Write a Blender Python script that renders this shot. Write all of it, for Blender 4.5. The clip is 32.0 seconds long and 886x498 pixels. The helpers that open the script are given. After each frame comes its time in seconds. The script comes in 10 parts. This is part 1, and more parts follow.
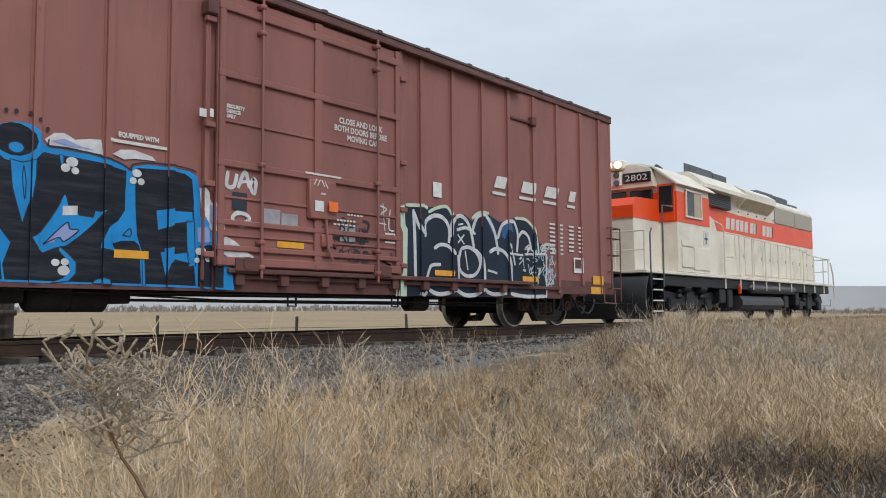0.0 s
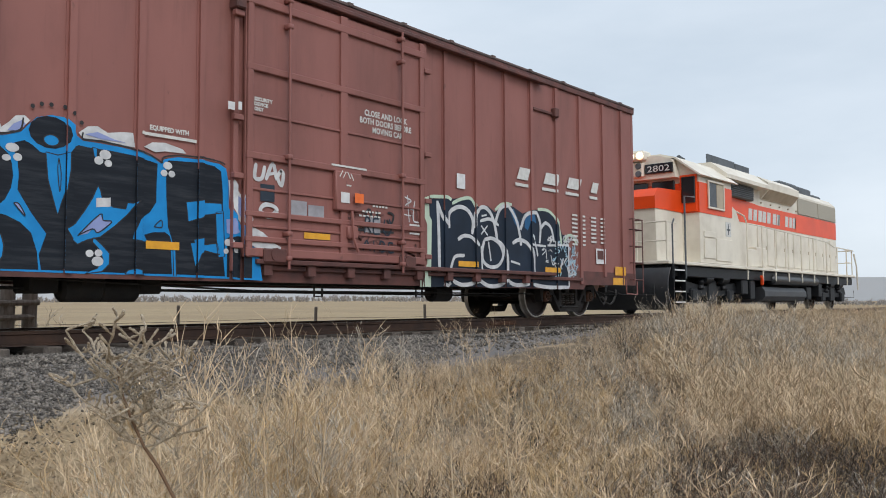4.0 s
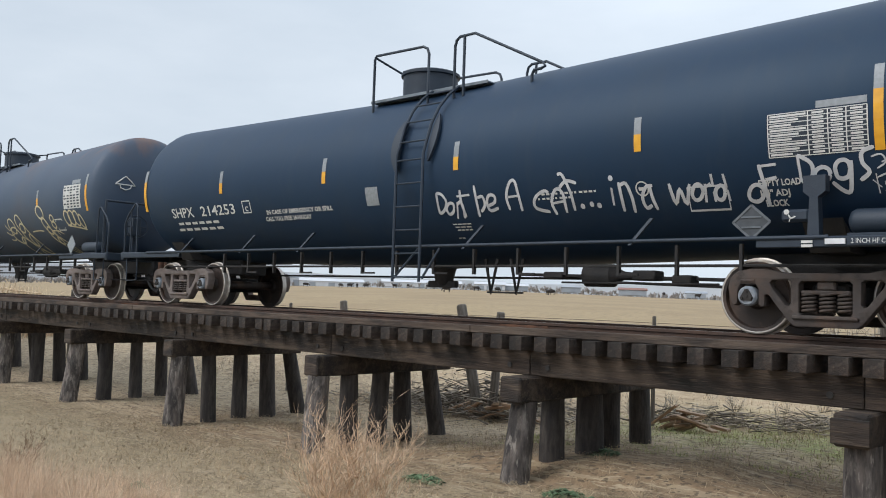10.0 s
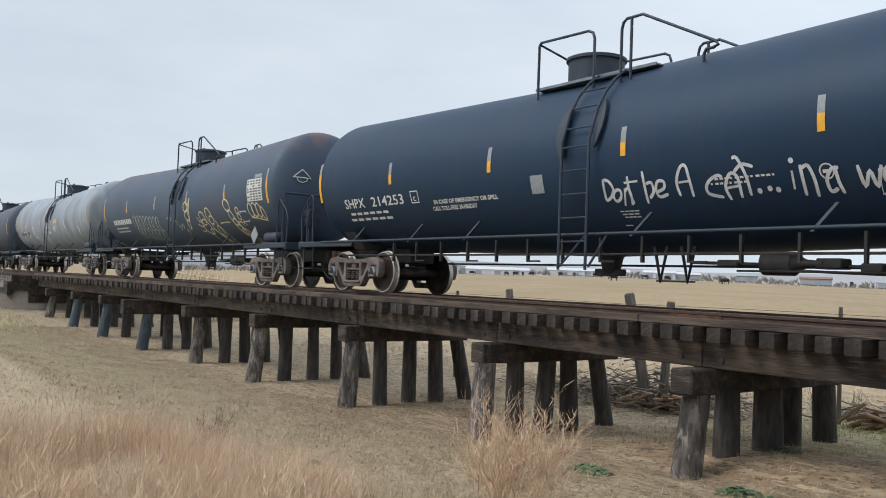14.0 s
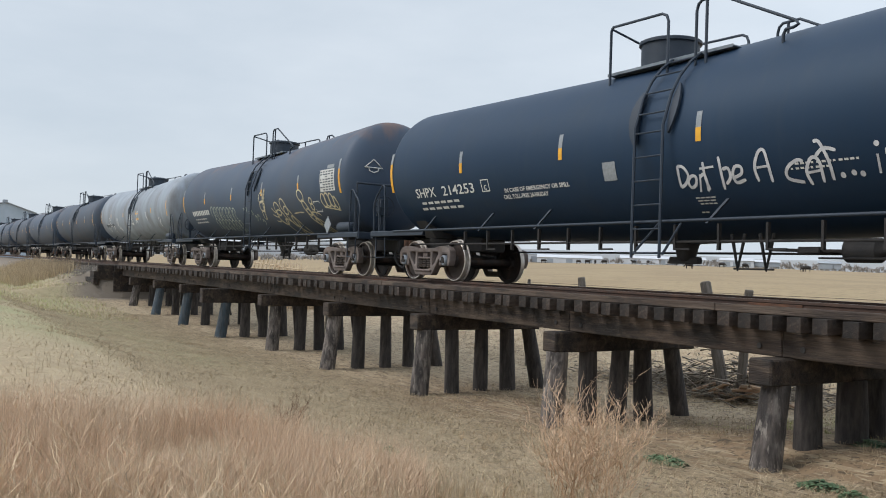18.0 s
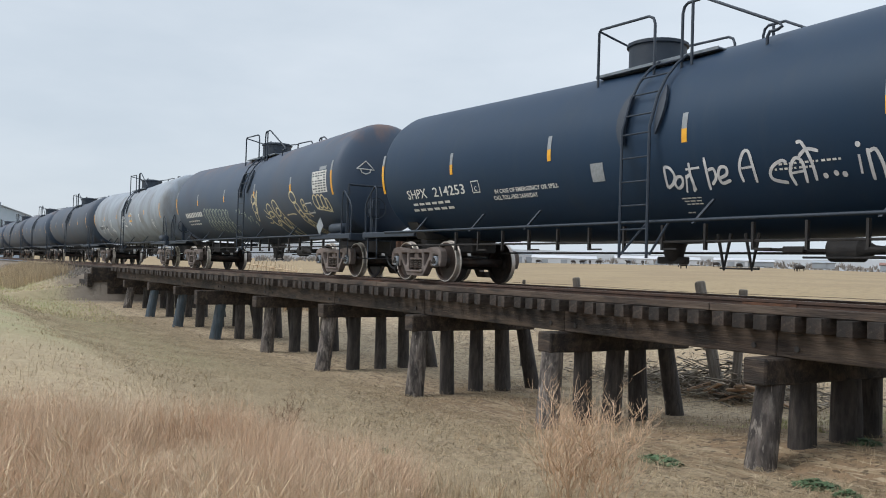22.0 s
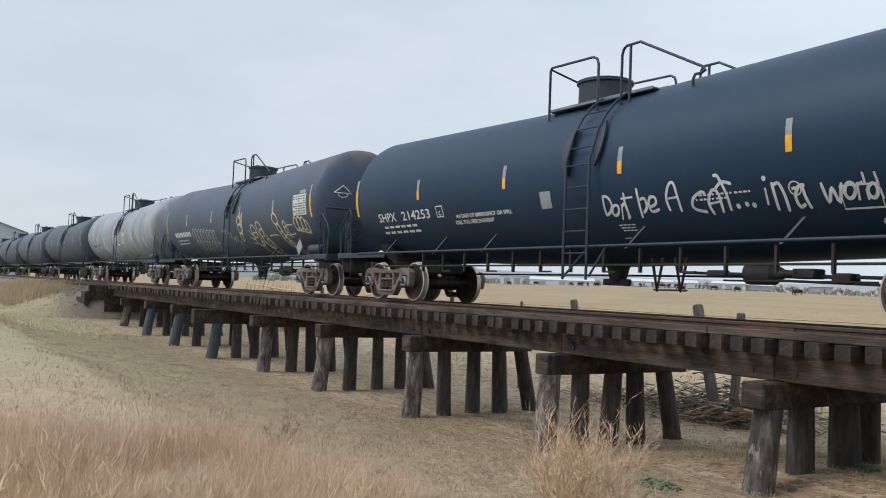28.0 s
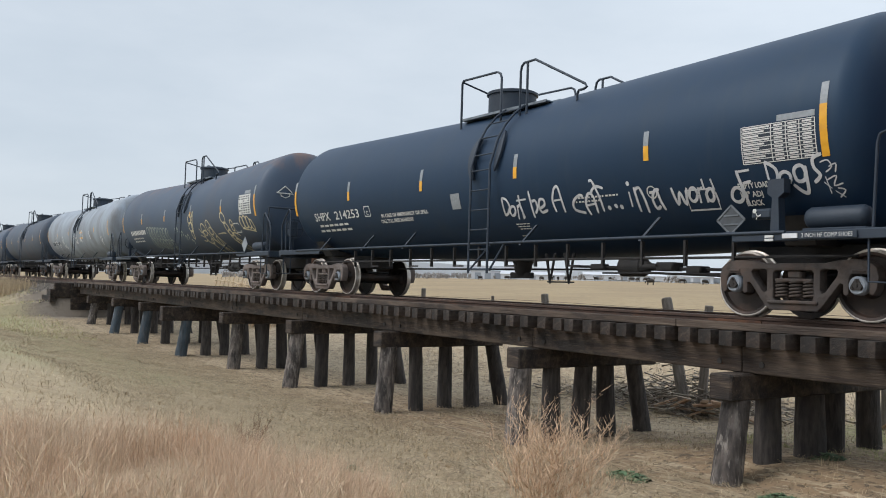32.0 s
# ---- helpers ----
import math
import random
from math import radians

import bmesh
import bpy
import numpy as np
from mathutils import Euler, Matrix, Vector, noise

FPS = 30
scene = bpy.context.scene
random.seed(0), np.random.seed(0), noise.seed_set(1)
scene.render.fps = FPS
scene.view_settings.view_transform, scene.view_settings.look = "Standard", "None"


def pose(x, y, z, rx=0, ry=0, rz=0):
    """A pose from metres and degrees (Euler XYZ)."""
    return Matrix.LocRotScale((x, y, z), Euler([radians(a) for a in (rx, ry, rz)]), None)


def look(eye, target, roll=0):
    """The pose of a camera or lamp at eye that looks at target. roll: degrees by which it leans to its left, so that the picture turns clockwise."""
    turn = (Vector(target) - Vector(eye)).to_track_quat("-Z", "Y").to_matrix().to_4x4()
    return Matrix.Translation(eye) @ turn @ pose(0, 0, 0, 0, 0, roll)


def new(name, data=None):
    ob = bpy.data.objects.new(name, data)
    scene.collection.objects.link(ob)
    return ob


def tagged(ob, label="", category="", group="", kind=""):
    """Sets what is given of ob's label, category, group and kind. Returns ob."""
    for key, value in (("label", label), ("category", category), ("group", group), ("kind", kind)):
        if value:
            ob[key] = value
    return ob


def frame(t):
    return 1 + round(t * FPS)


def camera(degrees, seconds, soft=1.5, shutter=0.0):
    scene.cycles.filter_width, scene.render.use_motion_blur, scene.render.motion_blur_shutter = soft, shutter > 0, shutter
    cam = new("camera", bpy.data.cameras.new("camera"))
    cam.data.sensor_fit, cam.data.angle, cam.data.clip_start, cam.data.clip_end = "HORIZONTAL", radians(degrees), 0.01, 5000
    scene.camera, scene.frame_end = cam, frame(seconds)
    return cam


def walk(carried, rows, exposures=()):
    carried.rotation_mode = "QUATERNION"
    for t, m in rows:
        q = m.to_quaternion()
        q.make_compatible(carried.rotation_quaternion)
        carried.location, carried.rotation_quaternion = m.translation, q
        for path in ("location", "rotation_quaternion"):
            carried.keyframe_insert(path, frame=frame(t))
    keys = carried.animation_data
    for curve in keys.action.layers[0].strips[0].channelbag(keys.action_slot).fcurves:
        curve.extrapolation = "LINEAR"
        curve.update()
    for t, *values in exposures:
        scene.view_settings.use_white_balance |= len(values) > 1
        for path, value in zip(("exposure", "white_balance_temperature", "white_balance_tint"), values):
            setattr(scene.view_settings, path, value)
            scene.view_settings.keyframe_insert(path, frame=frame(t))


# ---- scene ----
# ---- camera ----
cam = camera(55.0, 32.0, 1.0)
EYE = (0.0, 0.0, 0.287)
TURN = [
    (0, -51.25, 4.36, 0.43),
    (0.5, -51.64, 4.37, 0.43),
    (1, -51.81, 4.31, 0.43),
    (1.5, -51.69, 4.14, 0.45),
    (2, -51.24, 3.98, 0.49),
    (2.5, -50.85, 3.85, 0.46),
    (4.5, -48.97, 3.63, 0.13),
    (5, -44.94, 3.59, -0.09),
    (5.5, -37.55, 3.52, -0.78),
    (6, -26.08, 3.40, -1.38),
    (6.5, -13.93, 3.42, -1.76),
    (7, -3.32, 3.51, -1.72),
    (7.5, 6.79, 3.54, -1.73),
    (8, 15.17, 3.80, -1.75),
    (8.5, 22.12, 3.94, -1.77),
    (9, 28.48, 3.91, -1.65),
    (9.5, 35.37, 3.73, -1.63),
    (10, 42.02, 3.41, -1.94),
    (10.5, 46.62, 3.02, -2.09),
    (11, 49.28, 2.69, -2.11),
    (11.5, 50.64, 2.38, -2.18),
    (12, 51.46, 2.24, -2.08),
    (12.5, 52.04, 2.28, -1.97),
    (13, 52.13, 2.20, -2.06),
    (13.5, 52.42, 2.23, -2.10),
    (14, 53.13, 2.22, -2.19),
    (14.5, 54.01, 2.20, -2.16),
    (15, 54.98, 2.10, -2.18),
    (15.5, 55.76, 1.96, -2.20),
    (17.5, 57.70, 1.35, -2.04),
    (18, 57.92, 1.28, -2.02),
    (18.5, 58.10, 1.23, -2.03),
    (19, 57.97, 1.23, -1.86),
    (19.5, 57.88, 1.21, -1.94),
    (20, 57.85, 1.22, -1.81),
    (20.5, 57.71, 1.24, -1.80),
    (21, 57.65, 1.24, -1.79),
    (21.5, 57.59, 1.27, -1.77),
    (22, 57.57, 1.35, -1.79),
    (22.5, 57.58, 1.50, -1.72),
    (23, 57.60, 1.83, -1.89),
    (23.5, 57.66, 2.04, -2.13),
    (24, 57.80, 2.22, -2.20),
    (24.5, 57.83, 2.45, -2.30),
    (25, 57.76, 2.63, -2.33),
    (25.5, 57.76, 2.78, -2.40),
    (27.5, 57.48, 2.81, -2.29),
    (28, 57.42, 2.76, -2.29),
    (28.5, 57.39, 2.64, -2.29),
    (29, 57.32, 2.60, -2.14),
    (29.5, 57.20, 2.52, -2.10),
    (30, 57.04, 2.52, -2.05),
    (30.5, 56.76, 2.51, -1.95),
    (31, 56.45, 2.52, -1.87),
    (31.5, 56.03, 2.49, -1.84),
    (32, 55.48, 2.50, -1.86),
]
LIGHT = [(0, 0.03, 6500, 10), (4.5, 0.08, 6480, 10), (5.0, 0.2, 6440, 10), (5.5, 0.36, 6400, 10), (6.0, 0.4, 6330, 10), (6.6, 0.33, 6500, 10), (7.0, 0.25, 6620, 10), (8.0, 0.17, 6850, 10), (9.0, 0.24, 6480, 10), (10.0, 0.33, 6450, 10), (11.5, 0.43, 6510, 10), (12.5, 0.42, 6520, 10), (13.5, 0.35, 6530, 10), (15.0, 0.31, 6530, 10), (18.0, 0.29, 6520, 10), (32, 0.29, 6510, 10)]
walk(cam, [(t, pose(*EYE, 90 + p, r, w)) for t, w, p, r in TURN], exposures=LIGHT)

# ---- world and sun ----
SUN_EL, SUN_AZ = radians(44), radians(215)
world = bpy.data.worlds.new("overcast_sky")
scene.world = world
world.use_nodes = True
nt = world.node_tree
nt.nodes.clear()
w_out = nt.nodes.new("ShaderNodeOutputWorld")
w_bg = nt.nodes.new("ShaderNodeBackground")
w_sky = nt.nodes.new("ShaderNodeTexSky")
w_sky.sky_type = "NISHITA"
w_sky.sun_disc = False
w_sky.sun_elevation, w_sky.sun_rotation = SUN_EL, SUN_AZ
w_sky.air_density, w_sky.dust_density = 1.0, 2.0
w_co = nt.nodes.new("ShaderNodeTexCoord")
w_map = nt.nodes.new("ShaderNodeMapping")
w_map.inputs["Scale"].default_value = (1.0, 1.0, 3.2)
w_no = nt.nodes.new("ShaderNodeTexNoise")
w_no.inputs["Scale"].default_value = 1.7
w_no.inputs["Detail"].default_value = 6.0
w_no.inputs["Roughness"].default_value = 0.55
w_ramp = nt.nodes.new("ShaderNodeValToRGB")
w_ramp.color_ramp.elements[0].position, w_ramp.color_ramp.elements[0].color = 0.32, (5.55, 6.38, 7.25, 1)
w_ramp.color_ramp.elements[1].position, w_ramp.color_ramp.elements[1].color = 0.68, (7.15, 7.85, 8.6, 1)
w_mix = nt.nodes.new("ShaderNodeMix")
w_mix.data_type = "RGBA"
w_mix.inputs["Factor"].default_value = 0.88
nt.links.new(w_co.outputs["Generated"], w_map.inputs["Vector"])
nt.links.new(w_map.outputs["Vector"], w_no.inputs["Vector"])
nt.links.new(w_no.outputs["Fac"], w_ramp.inputs["Fac"])
nt.links.new(w_sky.outputs["Color"], w_mix.inputs["A"])
nt.links.new(w_ramp.outputs["Color"], w_mix.inputs["B"])
# an overcast dome is brighter overhead than towards the horizon
w_sep = nt.nodes.new("ShaderNodeSeparateXYZ")
nt.links.new(w_co.outputs["Generated"], w_sep.inputs["Vector"])
w_up = nt.nodes.new("ShaderNodeMapRange")
w_up.inputs["From Min"].default_value, w_up.inputs["From Max"].default_value = 0.3, 1.0
w_up.inputs["To Min"].default_value, w_up.inputs["To Max"].default_value = 0.112, 0.168
nt.links.new(w_sep.outputs["Z"], w_up.inputs["Value"])
nt.links.new(w_mix.outputs["Result"], w_bg.inputs["Color"])
# thicker cloud towards the west
w_west = nt.nodes.new("ShaderNodeMapRange")
w_west.interpolation_type = "SMOOTHSTEP"
w_west.inputs["From Min"].default_value, w_west.inputs["From Max"].default_value = -1.0, 0.0
w_west.inputs["To Min"].default_value, w_west.inputs["To Max"].default_value = 0.775, 1.0
nt.links.new(w_sep.outputs["X"], w_west.inputs["Value"])
w_mul = nt.nodes.new("ShaderNodeMath")
w_mul.operation = "MULTIPLY"
nt.links.new(w_up.outputs["Result"], w_mul.inputs[0])
nt.links.new(w_west.outputs["Result"], w_mul.inputs[1])
nt.links.new(w_mul.outputs[0], w_bg.inputs["Strength"])
nt.links.new(w_bg.outputs["Background"], w_out.inputs["Surface"])
sun_data = bpy.data.lights.new("sun", "SUN")
sun_data.energy, sun_data.angle, sun_data.color = 1.5, radians(30), (1.0, 0.975, 0.95)
sun = new("sun", sun_data)
sun.matrix_world = look((-30, -50, 62), (0, 11, 0))


# ---- materials ----
def mat(name, c1, c2=None, scale=3.0, rough=0.7, metal=0.0, bump=0.0, bscale=40.0, c3=None, scale3=0.6, amount3=0.5,
        rand=0.0, island=0.0, stretch=(1, 1, 1), rough2=None, spec=0.5):
    """A surface that varies between c1 and c2 at one scale and is stained with c3 at another."""
    m = bpy.data.materials.new(name)
    m.use_nodes = True
    t = m.node_tree
    p = t.nodes["Principled BSDF"]
    p.inputs["Roughness"].default_value = rough
    p.inputs["Metallic"].default_value = metal
    p.inputs["Specular IOR Level"].default_value = spec
    c2 = c2 or tuple(v * 0.7 for v in c1)
    co = t.nodes.new("ShaderNodeTexCoord")
    mp = t.nodes.new("ShaderNodeMapping")
    mp.inputs["Scale"].default_value = stretch
    t.links.new(co.outputs["Object"], mp.inputs["Vector"])
    n1 = t.nodes.new("ShaderNodeTexNoise")
    n1.inputs["Scale"].default_value, n1.inputs["Detail"].default_value = scale, 6.0
    t.links.new(mp.outputs["Vector"], n1.inputs["Vector"])
    r1 = t.nodes.new("ShaderNodeMapRange")
    r1.inputs["From Min"].default_value, r1.inputs["From Max"].default_value = 0.32, 0.68
    t.links.new(n1.outputs["Fac"], r1.inputs["Value"])
    mx = t.nodes.new("ShaderNodeMix")
    mx.data_type = "RGBA"
    mx.inputs["A"].default_value, mx.inputs["B"].default_value = (*c1, 1), (*c2, 1)
    t.links.new(r1.outputs["Result"], mx.inputs["Factor"])
    col = mx.outputs["Result"]
    if c3:
        n3 = t.nodes.new("ShaderNodeTexNoise")
        n3.inputs["Scale"].default_value, n3.inputs["Detail"].default_value = scale3, 8.0
        n3.inputs["Roughness"].default_value = 0.65
        t.links.new(mp.outputs["Vector"], n3.inputs["Vector"])
        r3 = t.nodes.new("ShaderNodeMapRange")
        r3.inputs["From Min"].default_value, r3.inputs["From Max"].default_value = 0.48, 0.7
        r3.inputs["To Max"].default_value = amount3
        t.links.new(n3.outputs["Fac"], r3.inputs["Value"])
        m3 = t.nodes.new("ShaderNodeMix")
        m3.data_type = "RGBA"
        m3.inputs["B"].default_value = (*c3, 1)
        t.links.new(r3.outputs["Result"], m3.inputs["Factor"])
        t.links.new(col, m3.inputs["A"])
        col = m3.outputs["Result"]
    if rand or island:
        if rand:
            oi = t.nodes.new("ShaderNodeObjectInfo")
            src = oi.outputs["Random"]
        else:
            oi = t.nodes.new("ShaderNodeNewGeometry")
            src = oi.outputs["Random Per Island"]
        amt = rand or island
        rr = t.nodes.new("ShaderNodeMapRange")
        rr.inputs["To Min"].default_value, rr.inputs["To Max"].default_value = 1 - amt, 1 + amt
        t.links.new(src, rr.inputs["Value"])
        hs = t.nodes.new("ShaderNodeHueSaturation")
        t.links.new(rr.outputs["Result"], hs.inputs["Value"])
        t.links.new(col, hs.inputs["Color"])
        col = hs.outputs["Color"]
    t.links.new(col, p.inputs["Base Color"])
    if rough2 is not None:
        r2 = t.nodes.new("ShaderNodeMapRange")
        r2.inputs["To Min"].default_value, r2.inputs["To Max"].default_value = rough, rough2
        t.links.new(n1.outputs["Fac"], r2.inputs["Value"])
        t.links.new(r2.outputs["Result"], p.inputs["Roughness"])
    if bump:
        nb = t.nodes.new("ShaderNodeTexNoise")
        nb.inputs["Scale"].default_value, nb.inputs["Detail"].default_value = bscale, 5.0
        t.links.new(mp.outputs["Vector"], nb.inputs["Vector"])
        b = t.nodes.new("ShaderNodeBump")
        b.inputs["Strength"].default_value = bump
        b.inputs["Distance"].default_value = 0.02
        t.links.new(nb.outputs["Fac"], b.inputs["Height"])
        t.links.new(b.outputs["Normal"], p.inputs["Normal"])
    return m


def weather(m, scale, stretch, lo, hi, color, most):
    """Lay a second, sharper-edged stain or scratch over a surface."""
    t = m.node_tree
    p = t.nodes["Principled BSDF"]
    col = p.inputs["Base Color"].links[0].from_socket
    co = t.nodes.new("ShaderNodeTexCoord")
    mp = t.nodes.new("ShaderNodeMapping")
    mp.inputs["Scale"].default_value = stretch
    n = t.nodes.new("ShaderNodeTexNoise")
    n.inputs["Scale"].default_value, n.inputs["Detail"].default_value, n.inputs["Roughness"].default_value = scale, 8, 0.62
    r = t.nodes.new("ShaderNodeMapRange")
    r.inputs["From Min"].default_value, r.inputs["From Max"].default_value, r.inputs["To Max"].default_value = lo, hi, most
    q = t.nodes.new("ShaderNodeMix")
    q.data_type = "RGBA"
    q.inputs["B"].default_value = (*color, 1)
    t.links.new(co.outputs["Object"], mp.inputs["Vector"])
    t.links.new(mp.outputs["Vector"], n.inputs["Vector"])
    t.links.new(n.outputs["Fac"], r.inputs["Value"])
    t.links.new(r.outputs["Result"], q.inputs["Factor"])
    t.links.new(col, q.inputs["A"])
    t.links.new(q.outputs["Result"], p.inputs["Base Color"])


M_BOX = mat("boxcar_red_paint", (0.27, 0.105, 0.089), (0.225, 0.087, 0.075), 1.2, 0.62, bump=0.12, bscale=5, c3=(0.14, 0.055, 0.045),
            scale3=0.7, amount3=0.6, stretch=(1, 1, 0.35))
M_BOXD = mat("boxcar_dark_trim", (0.13, 0.048, 0.04), (0.075, 0.032, 0.029), 4, 0.7, bump=0.2, bscale=30)
M_ROOF = mat("galvanised_roof", (0.12, 0.07, 0.06), (0.07, 0.05, 0.045), 3, 0.6)
M_TANK = mat("tank_black_paint", (0.009, 0.025, 0.054), (0.0115, 0.028, 0.058), 0.9, 0.46, bump=0.03, bscale=3, rough2=0.56,
             c3=(0.02, 0.03, 0.046), scale3=1.4, amount3=0.35, stretch=(1, 1, 0.3), spec=0.3)
M_TANK.node_tree.nodes["Principled BSDF"].inputs["Specular Tint"].default_value = (0.72, 0.88, 1.0, 1)
# black lifted towards blue: distance haze put into the paint colour
M_TANKR = mat("tank_hazed_black_rusty_paint", (0.033, 0.056, 0.095), (0.045, 0.066, 0.1), 0.9, 0.6, bump=0.05, bscale=4,
              c3=(0.08, 0.05, 0.036), scale3=0.5, amount3=0.3, stretch=(1, 1, 1))
M_TANKG = mat("tank_grey_paint", (0.27, 0.31, 0.36), (0.2, 0.225, 0.255), 1.5, 0.6, bump=0.05, c3=(0.12, 0.10, 0.085), scale3=1.2, amount3=0.6,
              stretch=(1, 1, 0.35))
# the same distance haze is mixed into this dull black
M_TANKD = mat("tank_hazed_dull_black_paint", (0.036, 0.056, 0.088), (0.052, 0.068, 0.095), 1.1, 0.65, c3=(0.1, 0.07, 0.05), scale3=0.9, amount3=0.4,
              stretch=(1, 1, 0.4))


def rust_top(m, z0, z1):
    """Rust that has spread over the top of a shell and runs down its sides."""
    t = m.node_tree
    p = t.nodes["Principled BSDF"]
    col = p.inputs["Base Color"].links[0].from_socket
    co = t.nodes.new("ShaderNodeTexCoord")
    sep = t.nodes.new("ShaderNodeSeparateXYZ")
    t.links.new(co.outputs["Object"], sep.inputs["Vector"])
    mp = t.nodes.new("ShaderNodeMapping")
    mp.inputs["Scale"].default_value = (1.6, 1.6, 0.35)
    n = t.nodes.new("ShaderNodeTexNoise")
    n.inputs["Scale"].default_value, n.inputs["Detail"].default_value = 1.3, 7
    t.links.new(co.outputs["Object"], mp.inputs["Vector"])
    t.links.new(mp.outputs["Vector"], n.inputs["Vector"])
    add = t.nodes.new("ShaderNodeMath")
    add.operation = "MULTIPLY_ADD"
    add.inputs[1].default_value = 2.4
    t.links.new(n.outputs["Fac"], add.inputs[0])
    t.links.new(sep.outputs["Z"], add.inputs[2])
    r = t.nodes.new("ShaderNodeMapRange")
    r.inputs["From Min"].default_value, r.inputs["From Max"].default_value, r.inputs["To Max"].default_value = z0 + 1.2, z1 + 1.2, 0.72
    t.links.new(add.outputs[0], r.inputs["Value"])
    q = t.nodes.new("ShaderNodeMix")
    q.data_type = "RGBA"
    q.inputs["B"].default_value = (0.17, 0.085, 0.05, 1)
    t.links.new(r.outputs["Result"], q.inputs["Factor"])
    t.links.new(col, q.inputs["A"])
    t.links.new(q.outputs["Result"], p.inputs["Base Color"])


rust_top(M_TANKR, 3.65, 4.45)
M_BLACK = mat("black_steel", (0.011, 0.021, 0.037), (0.017, 0.028, 0.044), 6, 0.6, bump=0.15, bscale=30)
M_UNDER = mat("grimy_underframe", (0.019, 0.019, 0.02), (0.034, 0.031, 0.03), 5, 0.85, bump=0.3, bscale=30)
M_FRAME = mat("dusty_cast_steel", (0.075, 0.06, 0.052), (0.045, 0.038, 0.036), 5, 0.8, bump=0.3, bscale=35, c3=(0.1, 0.055, 0.035), scale3=3, amount3=0.5)
M_FRAMEL = mat("pale_dusty_cast_steel", (0.2, 0.165, 0.15), (0.11, 0.09, 0.082), 5, 0.85, bump=0.3, bscale=35, c3=(0.12, 0.075, 0.055), scale3=3, amount3=0.5)
M_FRAMEB = mat("dark_cast_steel", (0.04, 0.034, 0.031), (0.024, 0.021, 0.02), 5, 0.8, bump=0.3, bscale=35)
M_WHEEL = mat("rusty_wheel_plate", (0.034, 0.022, 0.018), (0.018, 0.014, 0.013), 6, 0.6, bump=0.2, bscale=25)
M_TREAD = mat("polished_tread", (0.6, 0.56, 0.52), (0.42, 0.37, 0.32), 8, 0.4, metal=0.5)
M_RUST = mat("rust", (0.12, 0.055, 0.03), (0.06, 0.032, 0.022), 6, 0.9, bump=0.4, bscale=40)
M_CAP = mat("bearing_cap_blue_grey", (0.27, 0.3, 0.34), (0.17, 0.19, 0.215), 18, 0.6)
M_CAPR = mat("bearing_cap_rusty", (0.16, 0.07, 0.04), (0.09, 0.045, 0.03), 14, 0.7)
M_RAIL = mat("rail_steel", (0.07, 0.038, 0.026), (0.045, 0.028, 0.022), 5, 0.8, bump=0.2, c3=(0.12, 0.06, 0.035), scale3=2)
M_HEAD = mat("rail_head_steel", (0.28, 0.24, 0.21), (0.2, 0.16, 0.13), 4, 0.4, metal=0.8, stretch=(0.3, 6, 6))
M_TIE = mat("creosoted_tie", (0.058, 0.039, 0.0285), (0.0185, 0.014, 0.012), 7, 0.9, bump=0.6, bscale=22, rand=0.35, stretch=(3, 0.6, 3),
            c3=(0.12, 0.1, 0.085), scale3=2.5, amount3=0.5)
M_TIEG = mat("weathered_grey_tie", (0.12, 0.1, 0.085), (0.06, 0.05, 0.043), 5, 0.9, bump=0.6, bscale=22, rand=0.25, stretch=(3, 0.6, 3))
M_BEAM = mat("creosoted_beam", (0.05, 0.034, 0.0245), (0.02, 0.0145, 0.0115), 5, 0.9, bump=0.9, bscale=18, c3=(0.15, 0.11, 0.08), scale3=1.9,
             amount3=0.55, stretch=(0.35, 3, 3), rand=0.15)
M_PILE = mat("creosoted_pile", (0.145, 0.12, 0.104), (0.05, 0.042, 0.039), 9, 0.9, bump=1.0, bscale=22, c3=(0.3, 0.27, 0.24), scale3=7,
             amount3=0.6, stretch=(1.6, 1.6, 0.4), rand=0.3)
# near-black tone holds the deck's shade on the rear piles; also the stub post
M_PILED = mat("dark_shaded_creosoted_pile", (0.06, 0.051, 0.046), (0.027, 0.0235, 0.0225), 8, 0.9, bump=1.0, bscale=22, c3=(0.13, 0.11, 0.095), scale3=6,
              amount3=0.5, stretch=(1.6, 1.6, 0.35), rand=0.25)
M_PILEB = mat("blue_grey_pile", (0.06, 0.085, 0.105), (0.035, 0.045, 0.055), 8, 0.9, bump=1.0, bscale=22, c3=(0.13, 0.12, 0.11), scale3=6,
              amount3=0.5, stretch=(1.6, 1.6, 0.35), rand=0.2)
M_GUARD = mat("weathered_guard_timber", (0.095, 0.066, 0.048), (0.045, 0.032, 0.025), 6, 0.9, bump=0.8, bscale=20, c3=(0.19, 0.145, 0.11), scale3=2.2, amount3=0.5, stretch=(0.3, 3, 3), rand=0.2)
weather(M_GUARD, 2.0, (0.5, 2, 2), 0.5, 0.6, (0.02, 0.016, 0.014), 0.7)
weather(M_BEAM, 1.5, (0.5, 1.6, 1.6), 0.5, 0.58, (0.009, 0.008, 0.0075), 0.8)
weather(M_BEAM, 12, (0.22, 3.5, 3.5), 0.57, 0.68, (0.19, 0.138, 0.096), 0.42)
weather(M_TIE, 3.5, (1, 1, 1), 0.48, 0.58, (0.01, 0.009, 0.0085), 0.75)
weather(M_TIE, 9, (2, 0.5, 2), 0.6, 0.72, (0.15, 0.115, 0.09), 0.32)
weather(M_PILE, 3.0, (1.2, 1.2, 0.5), 0.5, 0.6, (0.014, 0.012, 0.012), 0.75)
